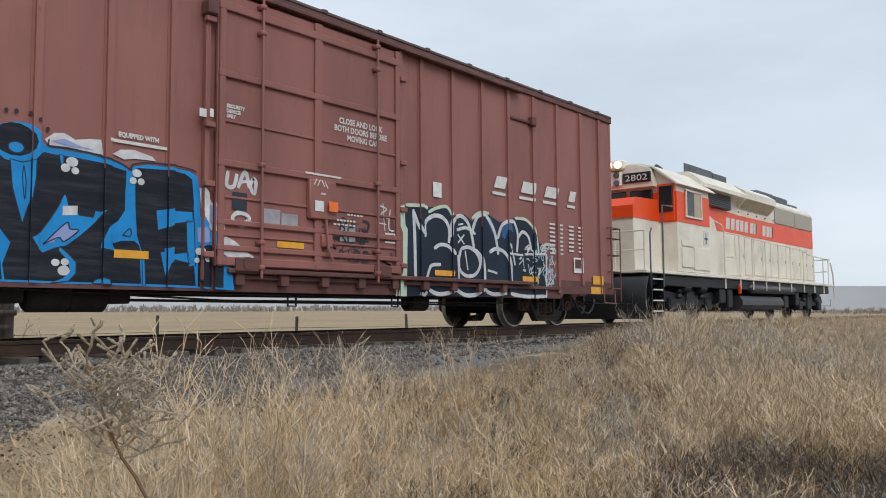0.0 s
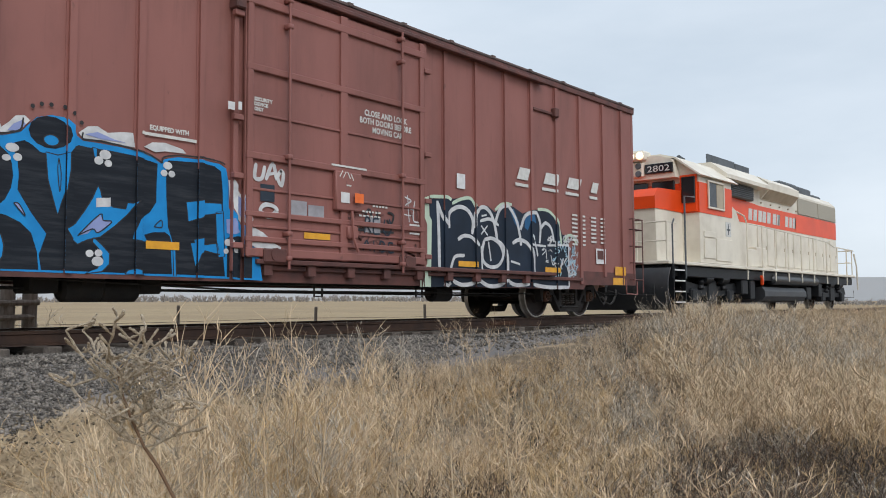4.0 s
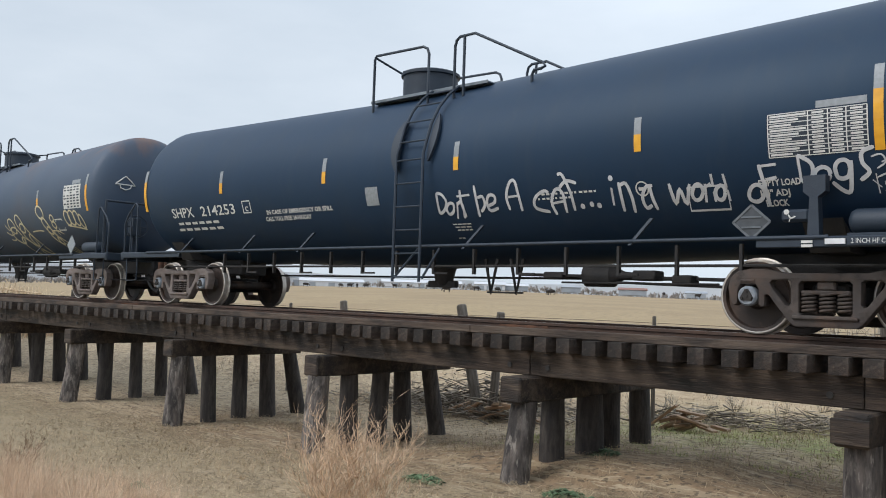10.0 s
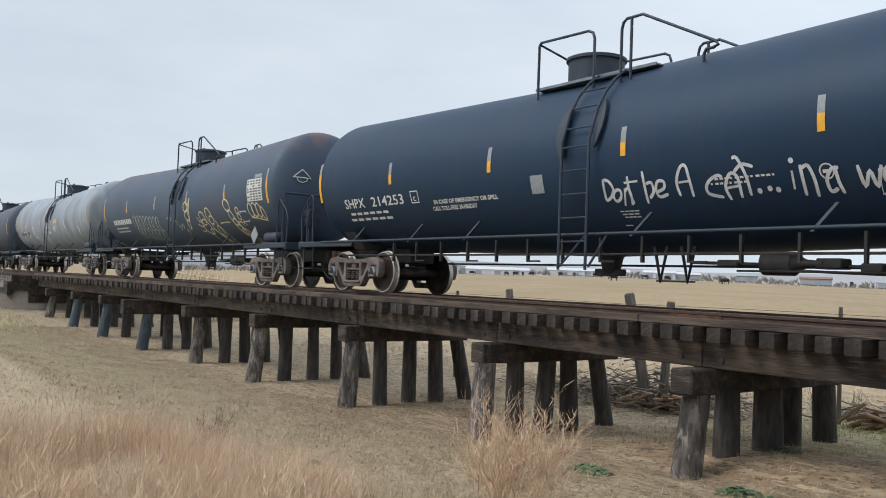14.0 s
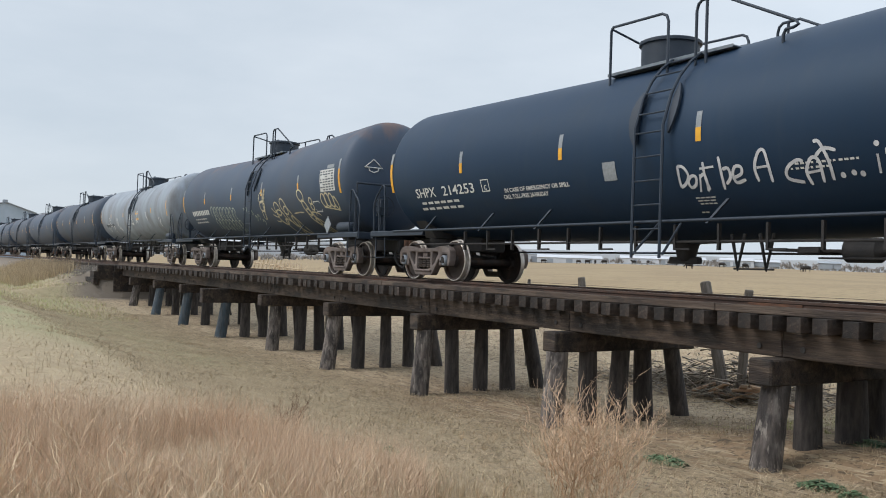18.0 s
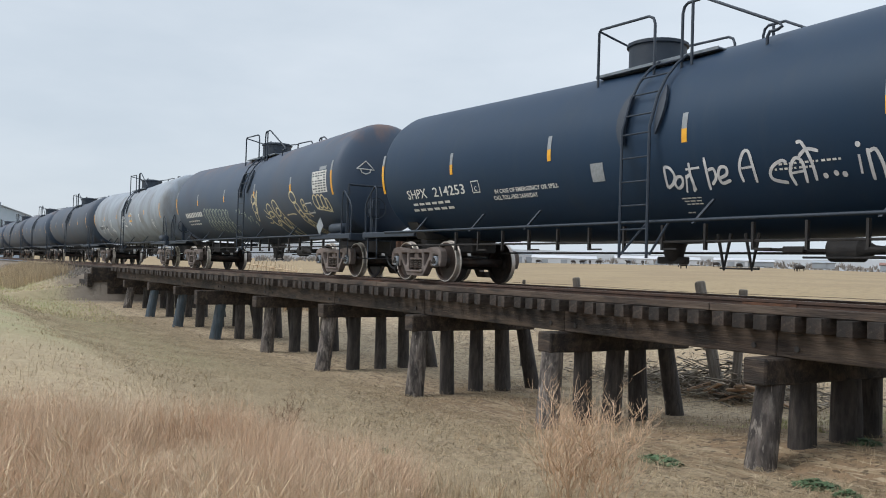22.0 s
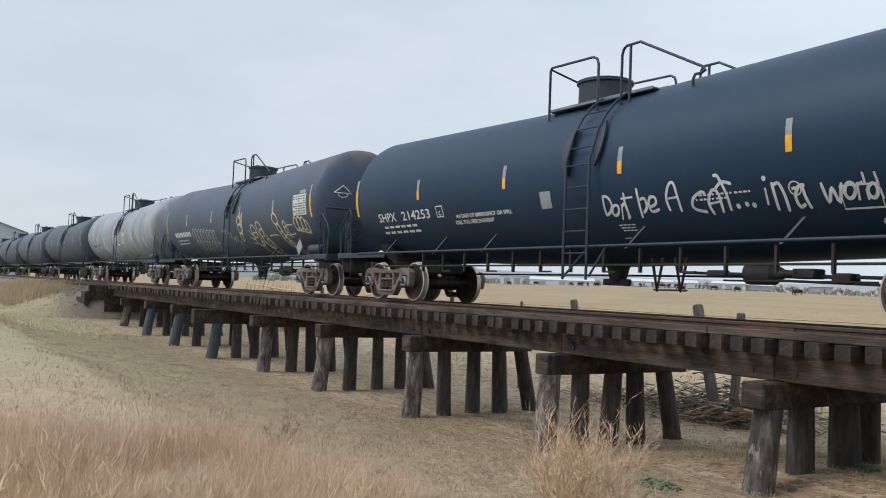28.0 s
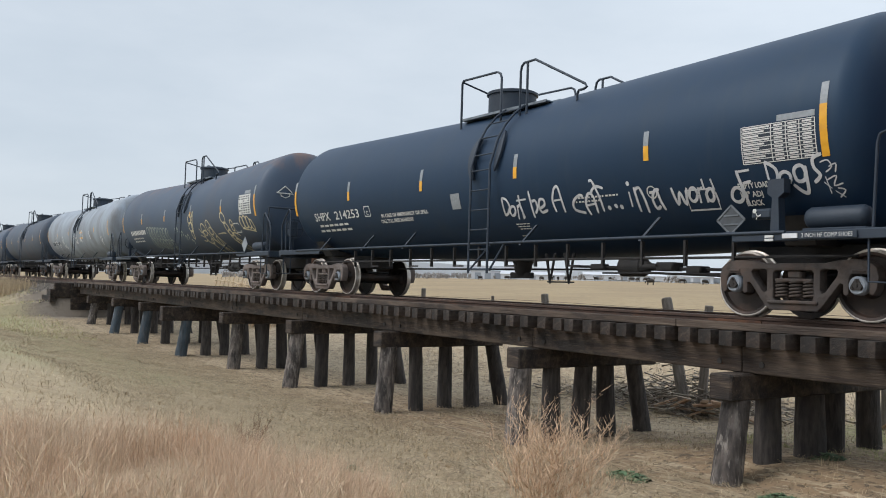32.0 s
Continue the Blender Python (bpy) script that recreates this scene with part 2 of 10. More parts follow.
weather(M_PILE, 13, (1.3, 1.3, 0.3), 0.56, 0.64, (0.3, 0.265, 0.23), 0.6)
weather(M_BOX, 2.2, (2.5, 2.5, 0.18), 0.55, 0.72, (0.13, 0.05, 0.042), 0.4)
weather(M_BOX, 9, (1, 1, 0.6), 0.66, 0.72, (0.1, 0.045, 0.035), 0.5)
weather(M_TANK, 1.6, (2.2, 2.2, 0.3), 0.54, 0.75, (0.03, 0.042, 0.06), 0.3)
weather(M_FRAME, 7, (1, 1, 1), 0.52, 0.64, (0.03, 0.022, 0.018), 0.7)
weather(M_WHEEL, 3, (1, 1, 1), 0.5, 0.62, (0.1, 0.06, 0.042), 0.6)
M_LBLACK = mat("loco_black_paint", (0.006, 0.007, 0.009), (0.012, 0.013, 0.015), 4, 0.5, spec=0.3, bump=0.1)
M_STONE = mat("ballast_stone", (0.235, 0.21, 0.183), (0.066, 0.058, 0.052), 14, 0.9, island=0.6)
M_BOULDER = mat("pale_boulder", (0.4, 0.34, 0.26), (0.27, 0.215, 0.16), 4, 0.9, bump=0.6, bscale=14)
M_WHITE = mat("white_stencil", (0.62, 0.62, 0.6), (0.5, 0.5, 0.48), 12, 0.7)
M_SPRAY = mat("white_spray_paint", (0.6, 0.61, 0.62), (0.42, 0.43, 0.45), 7, 0.7)
M_YEL = mat("yellow_reflector", (0.72, 0.36, 0.02), (0.6, 0.28, 0.015), 10, 0.4)
M_GREYTAPE = mat("grey_reflector", (0.26, 0.28, 0.3), (0.2, 0.22, 0.23), 20, 0.5)
M_PLACARD = mat("faded_placard", (0.062, 0.07, 0.08), (0.04, 0.045, 0.05), 12, 0.7)
M_DIM = mat("dull_grey_steel", (0.13, 0.145, 0.16), (0.09, 0.1, 0.11), 12, 0.7)
M_SILVER = mat("silver_platform", (0.17, 0.2, 0.23), (0.11, 0.13, 0.15), 5, 0.6, metal=0.1)
M_HOSE = mat("black_rubber", (0.02, 0.02, 0.02), (0.035, 0.032, 0.03), 20, 0.6)
M_LCREAM = mat("loco_cream_paint", (0.72, 0.67, 0.57), (0.62, 0.57, 0.48), 1.5, 0.45, c3=(0.45, 0.38, 0.28), scale3=1.5, amount3=0.25)
M_LRED = mat("loco_orange_red_paint", (0.78, 0.07, 0.008), (0.68, 0.06, 0.008), 1.5, 0.4, spec=0.35)
M_LTAN = mat("loco_tan_panel", (0.45, 0.38, 0.28), (0.36, 0.3, 0.22), 3, 0.6)
M_LDARK = mat("loco_dark_screen", (0.07, 0.068, 0.06), (0.11, 0.105, 0.09), 30, 0.7)
M_LGREY = mat("loco_grey_roof", (0.1, 0.115, 0.13), (0.065, 0.072, 0.08), 4, 0.6)
M_LMESH = mat("loco_radiator_mesh", (0.42, 0.39, 0.32), (0.28, 0.255, 0.21), 60, 0.7)
M_PLOW = mat("worn_black_paint", (0.02, 0.022, 0.026), (0.04, 0.042, 0.046), 2.5, 0.4, bump=0.1, c3=(0.05, 0.048, 0.046), scale3=1.6, amount3=0.5)
M_GLASS = mat("dark_cab_glass", (0.012, 0.014, 0.016), (0.02, 0.022, 0.025), 2, 0.12)
M_BUFF = mat("paint_dark_navy", (0.008, 0.011, 0.017), (0.013, 0.017, 0.025), 3, 0.6, c3=(0.06, 0.065, 0.072), scale3=3, amount3=0.35, stretch=(0.5, 1, 5), spec=0.22)
M_BLUE = mat("paint_bright_blue", (0.012, 0.25, 0.6), (0.01, 0.2, 0.5), 4, 0.6, spec=0.25)
M_HAZE = mat("paint_deep_blue", (0.02, 0.09, 0.2), (0.03, 0.12, 0.26), 5, 0.6, spec=0.25)
M_LILAC = mat("paint_lilac", (0.25, 0.3, 0.55), (0.2, 0.25, 0.47), 3, 0.6)
M_MINT = mat("paint_pale_mint", (0.5, 0.6, 0.48), (0.4, 0.5, 0.4), 5, 0.6)
M_NAVY2 = mat("paint_navy_patchy", (0.01, 0.016, 0.027), (0.015, 0.026, 0.046), 1.6, 0.6, spec=0.25)
M_ORANGE = mat("orange_paper", (0.8, 0.16, 0.03), (0.7, 0.13, 0.02), 10, 0.6)
M_PATCH = mat("grey_primer_patch", (0.33, 0.33, 0.36), (0.24, 0.23, 0.25), 6, 0.7)
M_PAPER = mat("white_paper", (0.66, 0.67, 0.68), (0.55, 0.55, 0.56), 9, 0.7)


# ---- building helpers ----
class Shape:
    """A mesh in the making: vertices and faces in metres."""

    def __init__(self):
        self.v, self.f = [], []

    def add(self, vs, fs):
        n = len(self.v)
        self.v += [tuple(p) for p in vs]
        self.f += [tuple(n + i for i in q) for q in fs]
        return self

    def box(self, x0, x1, y0, y1, z0, z1, c=0.0):
        x0, x1, y0, y1, z0, z1 = min(x0, x1), max(x0, x1), min(y0, y1), max(y0, y1), min(z0, z1), max(z0, z1)
        c = min(c, (x1 - x0) * 0.3, (y1 - y0) * 0.3, (z1 - z0) * 0.3)
        if c <= 0:
            vs = [(x, y, z) for z in (z0, z1) for y in (y0, y1) for x in (x0, x1)]
            return self.add(vs, [(0, 2, 3, 1), (4, 5, 7, 6), (0, 1, 5, 4), (2, 6, 7, 3), (0, 4, 6, 2), (1, 3, 7, 5)])
        X, Y, Z = (x0, x1), (y0, y1), (z0, z1)
        vs, idx = [], {}
        for i in (0, 1):
            for j in (0, 1):
                for k in (0, 1):
                    sx, sy, sz = (c if i == 0 else -c), (c if j == 0 else -c), (c if k == 0 else -c)
                    for a, p in (("x", (X[i], Y[j] + sy, Z[k] + sz)), ("y", (X[i] + sx, Y[j], Z[k] + sz)), ("z", (X[i] + sx, Y[j] + sy, Z[k]))):
                        idx[i, j, k, a] = len(vs)
                        vs.append(p)
        fs = []
        for i in (0, 1):
            q = [idx[i, 0, 0, "x"], idx[i, 1, 0, "x"], idx[i, 1, 1, "x"], idx[i, 0, 1, "x"]]
            fs.append(q if i else q[::-1])
            q = [idx[0, i, 0, "y"], idx[0, i, 1, "y"], idx[1, i, 1, "y"], idx[1, i, 0, "y"]]
            fs.append(q if i else q[::-1])
            q = [idx[0, 0, i, "z"], idx[1, 0, i, "z"], idx[1, 1, i, "z"], idx[0, 1, i, "z"]]
            fs.append(q if i else q[::-1])
            for j in (0, 1):
                fs.append([idx[i, j, 0, "x"], idx[i, j, 1, "x"], idx[i, j, 1, "y"], idx[i, j, 0, "y"]])
                fs.append([idx[i, 0, j, "x"], idx[i, 1, j, "x"], idx[i, 1, j, "z"], idx[i, 0, j, "z"]])
                fs.append([idx[0, i, j, "y"], idx[1, i, j, "y"], idx[1, i, j, "z"], idx[0, i, j, "z"]])
                for k in (0, 1):
                    fs.append([idx[i, j, k, "x"], idx[i, j, k, "y"], idx[i, j, k, "z"]])
        return self.add(vs, fs)

    def tube(self, pts, r, n=8, cap=True, r2=None, radii=None):
        pts = [Vector(p) for p in pts]
        rings, last = [], None
        for i, p in enumerate(pts):
            d = (pts[min(i + 1, len(pts) - 1)] - pts[max(i - 1, 0)]).normalized()
            if last is None:
                last = d.orthogonal().normalized()
            a = (last - d * last.dot(d))
            a = a.normalized() if a.length > 1e-6 else d.orthogonal().normalized()
            last, b = a, d.cross(a)
            rr = radii[i] if radii else (r if r2 is None else r + (r2 - r) * i / (len(pts) - 1))
            rings.append([p + (a * math.cos(2 * math.pi * k / n) + b * math.sin(2 * math.pi * k / n)) * rr for k in range(n)])
        vs = [q for ring in rings for q in ring]
        fs = [(i * n + k, i * n + (k + 1) % n, (i + 1) * n + (k + 1) % n, (i + 1) * n + k) for i in range(len(pts) - 1) for k in range(n)]
        if cap:
            fs += [tuple(range(n))[::-1], tuple(range((len(pts) - 1) * n, len(pts) * n))]
        return self.add(vs, fs)

    def lathe(self, prof, n=24, axis="y", at=(0, 0, 0), closed=False):
        """prof: (place along the axis, radius)."""
        vs = []
        for h, r in prof:
            for k in range(n):
                a = 2 * math.pi * k / n
                c, s = r * math.cos(a), r * math.sin(a)
                p = {"x": (h, c, s), "y": (c, h, s), "z": (c, s, h)}[axis]
                vs.append((p[0] + at[0], p[1] + at[1], p[2] + at[2]))
        m = len(prof)
        fs = [(i * n + k, i * n + (k + 1) % n, (i + 1) * n + (k + 1) % n, (i + 1) * n + k) for i in range(m - 1) for k in range(n)]
        if not closed:
            fs += [tuple(range(n)), tuple(range((m - 1) * n, m * n))]
        else:
            fs += [((m - 1) * n + k, (m - 1) * n + (k + 1) % n, (k + 1) % n, k) for k in range(n)]
        return self.add(vs, fs)

    def slab(self, poly, y0, y1):
        """A polygon in x, z made thick from y0 to y1."""
        n = len(poly)
        vs = [(x, y0, z) for x, z in poly] + [(x, y1, z) for x, z in poly]
        fs = [tuple(range(n)), tuple(range(n, 2 * n))[::-1]] + [(i, i + n, (i + 1) % n + n, (i + 1) % n) for i in range(n)]
        return self.add(vs, fs)

    def slab_x(self, poly, x0, x1):
        n = len(poly)
        vs = [(x0, y, z) for y, z in poly] + [(x1, y, z) for y, z in poly]
        fs = [tuple(range(n)), tuple(range(n, 2 * n))[::-1]] + [(i, i + n, (i + 1) % n + n, (i + 1) % n) for i in range(n)]
        return self.add(vs, fs)

    def bar(self, a, b, w, y0, y1):
        """A straight bar in the x, z plane."""
        (ax, az), (bx, bz) = a, b
        l = math.hypot(bx - ax, bz - az)
        nx, nz = -(bz - az) / l * w / 2, (bx - ax) / l * w / 2
        return self.slab([(ax + nx, az + nz), (ax - nx, az - nz), (bx - nx, bz - nz), (bx + nx, bz + nz)], y0, y1)

    def mesh(self, name, material, smooth=0.0):
        me = bpy.data.meshes.new(name)
        me.from_pydata(self.v, [], self.f)
        bm = bmesh.new()
        bm.from_mesh(me)
        bmesh.ops.recalc_face_normals(bm, faces=bm.faces)
        bm.to_mesh(me)
        bm.free()
        for m in (material if isinstance(material, (list, tuple)) else [material]):
            me.materials.append(m)
        if smooth:
            me.polygons.foreach_set("use_smooth", [True] * len(me.polygons))
            me.set_sharp_from_angle(angle=radians(smooth))
        return me


def thing(name, label, category, group="", at=None, kind=""):
    ob = new(name)
    ob.empty_display_size = 0.2
    if at is not None:
        ob.matrix_basis = at
    return tagged(ob, label, category, group, kind)


def part(name, shape, material, parent, label="", smooth=0.0, at=None):
    me = shape if isinstance(shape, bpy.types.Mesh) else shape.mesh(name, material, smooth)
    ob = new(name, me)
    ob.parent = parent
    if at is not None:
        ob.matrix_basis = at
    return tagged(ob, label)


def solid(name, shape, material, label, category, smooth=0.0, group="", kind="", at=None):
    me = shape if isinstance(shape, bpy.types.Mesh) else shape.mesh(name, material, smooth)
    ob = new(name, me)
    if at is not None:
        ob.matrix_basis = at
    return tagged(ob, label, category, group, kind)


def letters(text, size, width=None, bold=0.0, shear=0.0):
    """Flat outlines of a text as vertices (x, z) and faces; baseline at 0, centred in x."""
    cu = bpy.data.curves.new("text", "FONT")
    cu.body, cu.size, cu.offset, cu.shear, cu.resolution_u = text, size, bold, shear, 2
    ob = bpy.data.objects.new("text", cu)
    scene.collection.objects.link(ob)
    dg = bpy.context.evaluated_depsgraph_get()
    dg.update()
    me = bpy.data.meshes.new_from_object(ob.evaluated_get(dg))
    vs = [(v.co.x, v.co.y) for v in me.vertices]
    fs = [tuple(p.vertices) for p in me.polygons]
    bpy.data.objects.remove(ob)
    bpy.data.curves.remove(cu)
    bpy.data.meshes.remove(me)
    x0, x1 = min(v[0] for v in vs), max(v[0] for v in vs)
    k = width / (x1 - x0) if width else 1
    return [((x - (x0 + x1) / 2) * k, z) for x, z in vs], fs


def ribbon(pts, w, smooth=True):
    """A painted stroke of width w along points (x, z): vertices and faces, with round-ish ends."""
    if smooth and len(pts) > 2:
        out = []
        for i in range(len(pts) - 1):
            p0, p1, p2, p3 = pts[max(i - 1, 0)], pts[i], pts[i + 1], pts[min(i + 2, len(pts) - 1)]
            for s in (0, 0.25, 0.5, 0.75):
                out.append(tuple(0.5 * (2 * p1[c] + (p2[c] - p0[c]) * s + (2 * p0[c] - 5 * p1[c] + 4 * p2[c] - p3[c]) * s * s
                                        + (3 * p1[c] - p0[c] - 3 * p2[c] + p3[c]) * s ** 3) for c in (0, 1)))
        pts = out + [pts[-1]]
    vs, fs = [], []
    n = len(pts)
    for i, (x, z) in enumerate(pts):
        ax, az = pts[max(i - 1, 0)]
        bx, bz = pts[min(i + 1, n - 1)]
        l = math.hypot(bx - ax, bz - az) or 1
        h = w / 2 * (0.7 if i in (0, n - 1) else 1)
        vs += [(x - (bz - az) / l * h, z + (bx - ax) / l * h), (x + (bz - az) / l * h, z - (bx - ax) / l * h)]
    fs = [(2 * i, 2 * i + 1, 2 * i + 3, 2 * i + 2) for i in range(n - 1)]
    return vs, fs


def disc(x, z, rx, rz=None, n=14):
    rz = rz or rx
    return [(x + rx * math.cos(2 * math.pi * k / n), z + rz * math.sin(2 * math.pi * k / n)) for k in range(n)], [tuple(range(n))]


def poly(pts):
    return list(pts), [tuple(range(len(pts)))]


def rect(x0, x1, z0, z1):
    return poly([(x0, z0), (x1, z0), (x1, z1), (x0, z1)])


def flat_marks(shapes, y):
    """Painted shapes on an upright side at y, facing the near side."""
    s = Shape()
    for vs, fs in shapes:
        s.add([(x, y, z) for x, z in vs], fs)
    return s


def moved(shape, dx, dz):
    return [(x + dx, z + dz) for x, z in shape[0]], shape[1]


# ---- ground ----
TRACK_Y = 11.15
BENTS = [-2.8, -7.25, -11.6, -16.4, -21.1, -26.0, -30.8, -35.5, -40.2, -44.8]
TR0, TR1 = 2.1, -49.2


def ramp(v, a, b):
    t = min(1.0, max(0.0, (v - a) / (b - a)))
    return t * t * (3 - 2 * t)


def natural(x, y):
    """The lie of the land without the railway bank."""
    dip = ramp(-x, -3.2, 2.0) * (1 - 0.75 * ramp(-x, 40, 60))
    near = -1.3 - 0.15 * ramp(y, 2, 5) * (1 - dip)
    z = near + dip * (-0.95 * ramp(y, 1.0, 6.8) + 0.35 * ramp(x, -9, -1) * ramp(y, 3, 8))
    z += 0.72 * ramp(x, 2.5, 9.5) * ramp(y, 3.5, 8.6) + 0.4 * ramp(x, 9, 16) * ramp(y, 2, 6) * (1 - ramp(y, 8, 11))
    z -= 0.3 * ramp(-x, 8.5, 14) * ramp(y, 5.5, 9) * (1 - ramp(y, 14, 20)) * (1 - ramp(-x, 28, 46))
    z += 0.2 * math.exp(-((x + 0.1) / 1.6) ** 2 - ((y - 10.1) / 0.7) ** 2) + 0.22 * math.exp(-((x + 0.5) / 0.4) ** 2 - ((y - 10.1) / 0.4) ** 2)
    z += 0.2 * ramp(x, -10.5, -7.5) * ramp(y, 9.7, 10.6) * (1 - ramp(x, -5.5, -3.5)) * (1 - ramp(y, 14, 17))
    cut = ramp(x, -2.4, -1.5) * (1 - ramp(x, 2.2, 3.6))
    z += (min(-0.95, -1.47 + 0.15 * (y - 12.9)) - z) * cut * ramp(y, 12.75, 12.95) * (1 - ramp(y, 19, 25))
    z += 0.12 * ramp(-x, 8, 22) * ramp(-y, -5.5, -1.0)
    z += (-1.55 - z) * ramp(y, 13.5, 19) * (1 - dip) + dip * 0.55 * ramp(y, 14, 24)
    z += (0.016 + 0.014 * ramp(-x / (abs(y) + 1), 0.0, 1.0)) * max(0.0, y - 34) * (1 - ramp(y, 260, 420) * 0.5)
    if y < -6:
        z += 0.2 * noise.noise((x * 0.05, y * 0.05, 0))
    return z


def bank(x, y):
    """The ballasted bank at either end of the trestle."""
    d = abs(y - TRACK_Y)
    b = -0.27 - max(0.0, d - 1.75) * 0.66
    if x > TR0 + 0.2:
        return b
    if x > 0.5 and y < 9.5:
        return b - (TR0 + 0.2 - x) * 5
    if x < TR1 - 0.2:
        if x > TR1 - 2.6 and y < 8.75:
            return -1.2 - (8.75 - y) * 0.12
        return -0.37 - max(0.0, d - 1.6) * 0.34
    return -9.0


def edge(x):
    """Where the foot of the ballast lies along the bank."""
    return 8.05 + 0.55 * ramp(x, 1.8, 5) + 0.25 * ramp(x, 5, 10)


def height(x, y):
    z = max(natural(x, y), bank(x, y))
    if max(abs(x), abs(y)) < 90:
        z += (0.06 - 0.045 * ramp(-x, 9, 16)) * noise.noise((x * 0.55, y * 0.55, 3)) + 0.03 * noise.noise((x * 1.9, y * 1.9, 7))
    return z


def spaced(near, step, far, grow):
    out, v = [0.0], 0.0
    while v < far:
        v += step if v < near else step * grow ** ((v - near) / near * 4)
        out.append(min(v, far))
    return out


def ground_sheet():
    xr = spaced(24, 0.3, 4200, 1.28)
    xl = spaced(52, 0.3, 4200, 1.5)
    xs = [-v for v in xl[:0:-1]] + xr
    yf = spaced(24, 0.3, 4200, 1.28)
    yb = spaced(8, 0.8, 1500, 1.6)
    ys = [-v for v in yb[:0:-1]] + yf
    nx, ny = len(xs), len(ys)
    co = np.empty((ny, nx, 3), np.float32)
    for j, yv in enumerate(ys):
        for i, xv in enumerate(xs):
            co[j, i] = (xv, yv, height(xv, yv))
    a = (np.arange(ny - 1)[:, None] * nx + np.arange(nx - 1)[None, :]).ravel()
    faces = np.stack([a, a + 1, a + nx + 1, a + nx], 1)
    return raw_mesh("ground", co.reshape(-1, 3), faces, M_GROUND, True)


def raw_mesh(name, verts, faces, material, smooth=False):
    me = bpy.data.meshes.new(name)
    n, k = faces.shape
    me.vertices.add(len(verts))
    me.vertices.foreach_set("co", np.asarray(verts, np.float32).ravel())
    me.loops.add(n * k)
    me.loops.foreach_set("vertex_index", np.asarray(faces, np.int32).ravel())
    me.polygons.add(n)
    me.polygons.foreach_set("loop_start", np.arange(0, n * k, k, dtype=np.int32))
    me.materials.append(material)
    me.update(calc_edges=True)
    if smooth:
        me.polygons.foreach_set("use_smooth", [True] * n)
    return me


def ground_material():
    m = mat("dry_ground", (0.385, 0.295, 0.19), (0.25, 0.18, 0.11), 1.4, 0.95, bump=0.8, bscale=9, c3=(0.5, 0.4, 0.275), scale3=0.35, amount3=0.8)
    t = m.node_tree
    p = t.nodes["Principled BSDF"]
    col = p.inputs["Base Color"].links[0].from_socket
    geo = t.nodes.new("ShaderNodeNewGeometry")
    sep = t.nodes.new("ShaderNodeSeparateXYZ")
    t.links.new(geo.outputs["Position"], sep.inputs["Vector"])

    def band(socket, a, b):
        r = t.nodes.new("ShaderNodeMapRange")
        r.interpolation_type = "SMOOTHSTEP"
        r.inputs["From Min"].default_value, r.inputs["From Max"].default_value = a, b
        t.links.new(socket, r.inputs["Value"])
        return r.outputs["Result"]

    def times(a, b):
        q = t.nodes.new("ShaderNodeMath")
        q.operation = "MULTIPLY"
        t.links.new(a, q.inputs[0])
        t.links.new(b, q.inputs[1])
        return q.outputs[0]

    def over(col, fac, c):
        q = t.nodes.new("ShaderNodeMix")
        q.data_type = "RGBA"
        t.links.new(fac, q.inputs["Factor"])
        t.links.new(col, q.inputs["A"])
        q.inputs["B"].default_value = (*c, 1)
        return q.outputs["Result"]

    def blotch(scale, a, b, most=1.0):
        n = t.nodes.new("ShaderNodeTexNoise")
        n.inputs["Scale"].default_value, n.inputs["Detail"].default_value = scale, 7
        t.links.new(geo.outputs["Position"], n.inputs["Vector"])
        out = band(n.outputs["Fac"], a, b)
        out.node.inputs["To Max"].default_value = most
        return out

    def streak(scale, a, b, most=1.0):
        g = t.nodes.new("ShaderNodeMapping")
        g.inputs["Scale"].default_value = (0.35, 1.9, 1)
        g.inputs["Rotation"].default_value = (0, 0, 0.35)
        t.links.new(geo.outputs["Position"], g.inputs["Vector"])
        out = blotch(scale, a, b, most)
        n = out.node.inputs["Value"].links[0].from_node
        n.inputs["Distortion"].default_value = 0.6
        t.links.new(g.outputs["Vector"], n.inputs["Vector"])
        return out

    # matted straw, bare crumbs of soil
    col = over(col, blotch(2.6, 0.44, 0.62, 0.7), (0.45, 0.355, 0.23))
    col = over(col, blotch(5.5, 0.44, 0.66, 0.7), (0.225, 0.16, 0.098))
    col = over(col, blotch(17.0, 0.46, 0.64, 0.7), (0.45, 0.345, 0.215))
    X, Y = sep.outputs["X"], sep.outputs["Y"]
    # pale pasture across the line
    col = over(col, band(Y, 20, 34), (0.315, 0.232, 0.128))
    col = over(col, times(band(Y, 30, 60), blotch(0.06, 0.42, 0.6)), (0.265, 0.19, 0.106))
    col = over(col, times(band(Y, 24, 34), blotch(1.3, 0.5, 0.62)), (0.24, 0.175, 0.098))
    # green growth in the damp low ground past the trestle and beside the bank
    g1 = times(times(band(Y, 11.4, 12.6), band(Y, 20, 17)), times(times(band(X, -11, -7.5), band(X, 3, 1)), blotch(1.4, 0.34, 0.58, 0.85)))
    col = over(col, g1, (0.36, 0.315, 0.16))
    # a strip of fresh green past the trestle
    g8 = times(times(band(Y, 13.2, 14.2), band(Y, 17.2, 16.4)), times(times(band(X, -9.6, -8.2), band(X, -2.2, -3.2)), blotch(1.2, 0.32, 0.55, 0.85)))
    col = over(col, g8, (0.265, 0.29, 0.095))
    # trodden straw over the soil of the low meadow
    g7 = times(times(band(X, -9, -16), band(Y, 9.6, 8.2)), blotch(0.9, 0.2, 0.45, 0.72))
    col = over(col, g7, (0.335, 0.27, 0.165))
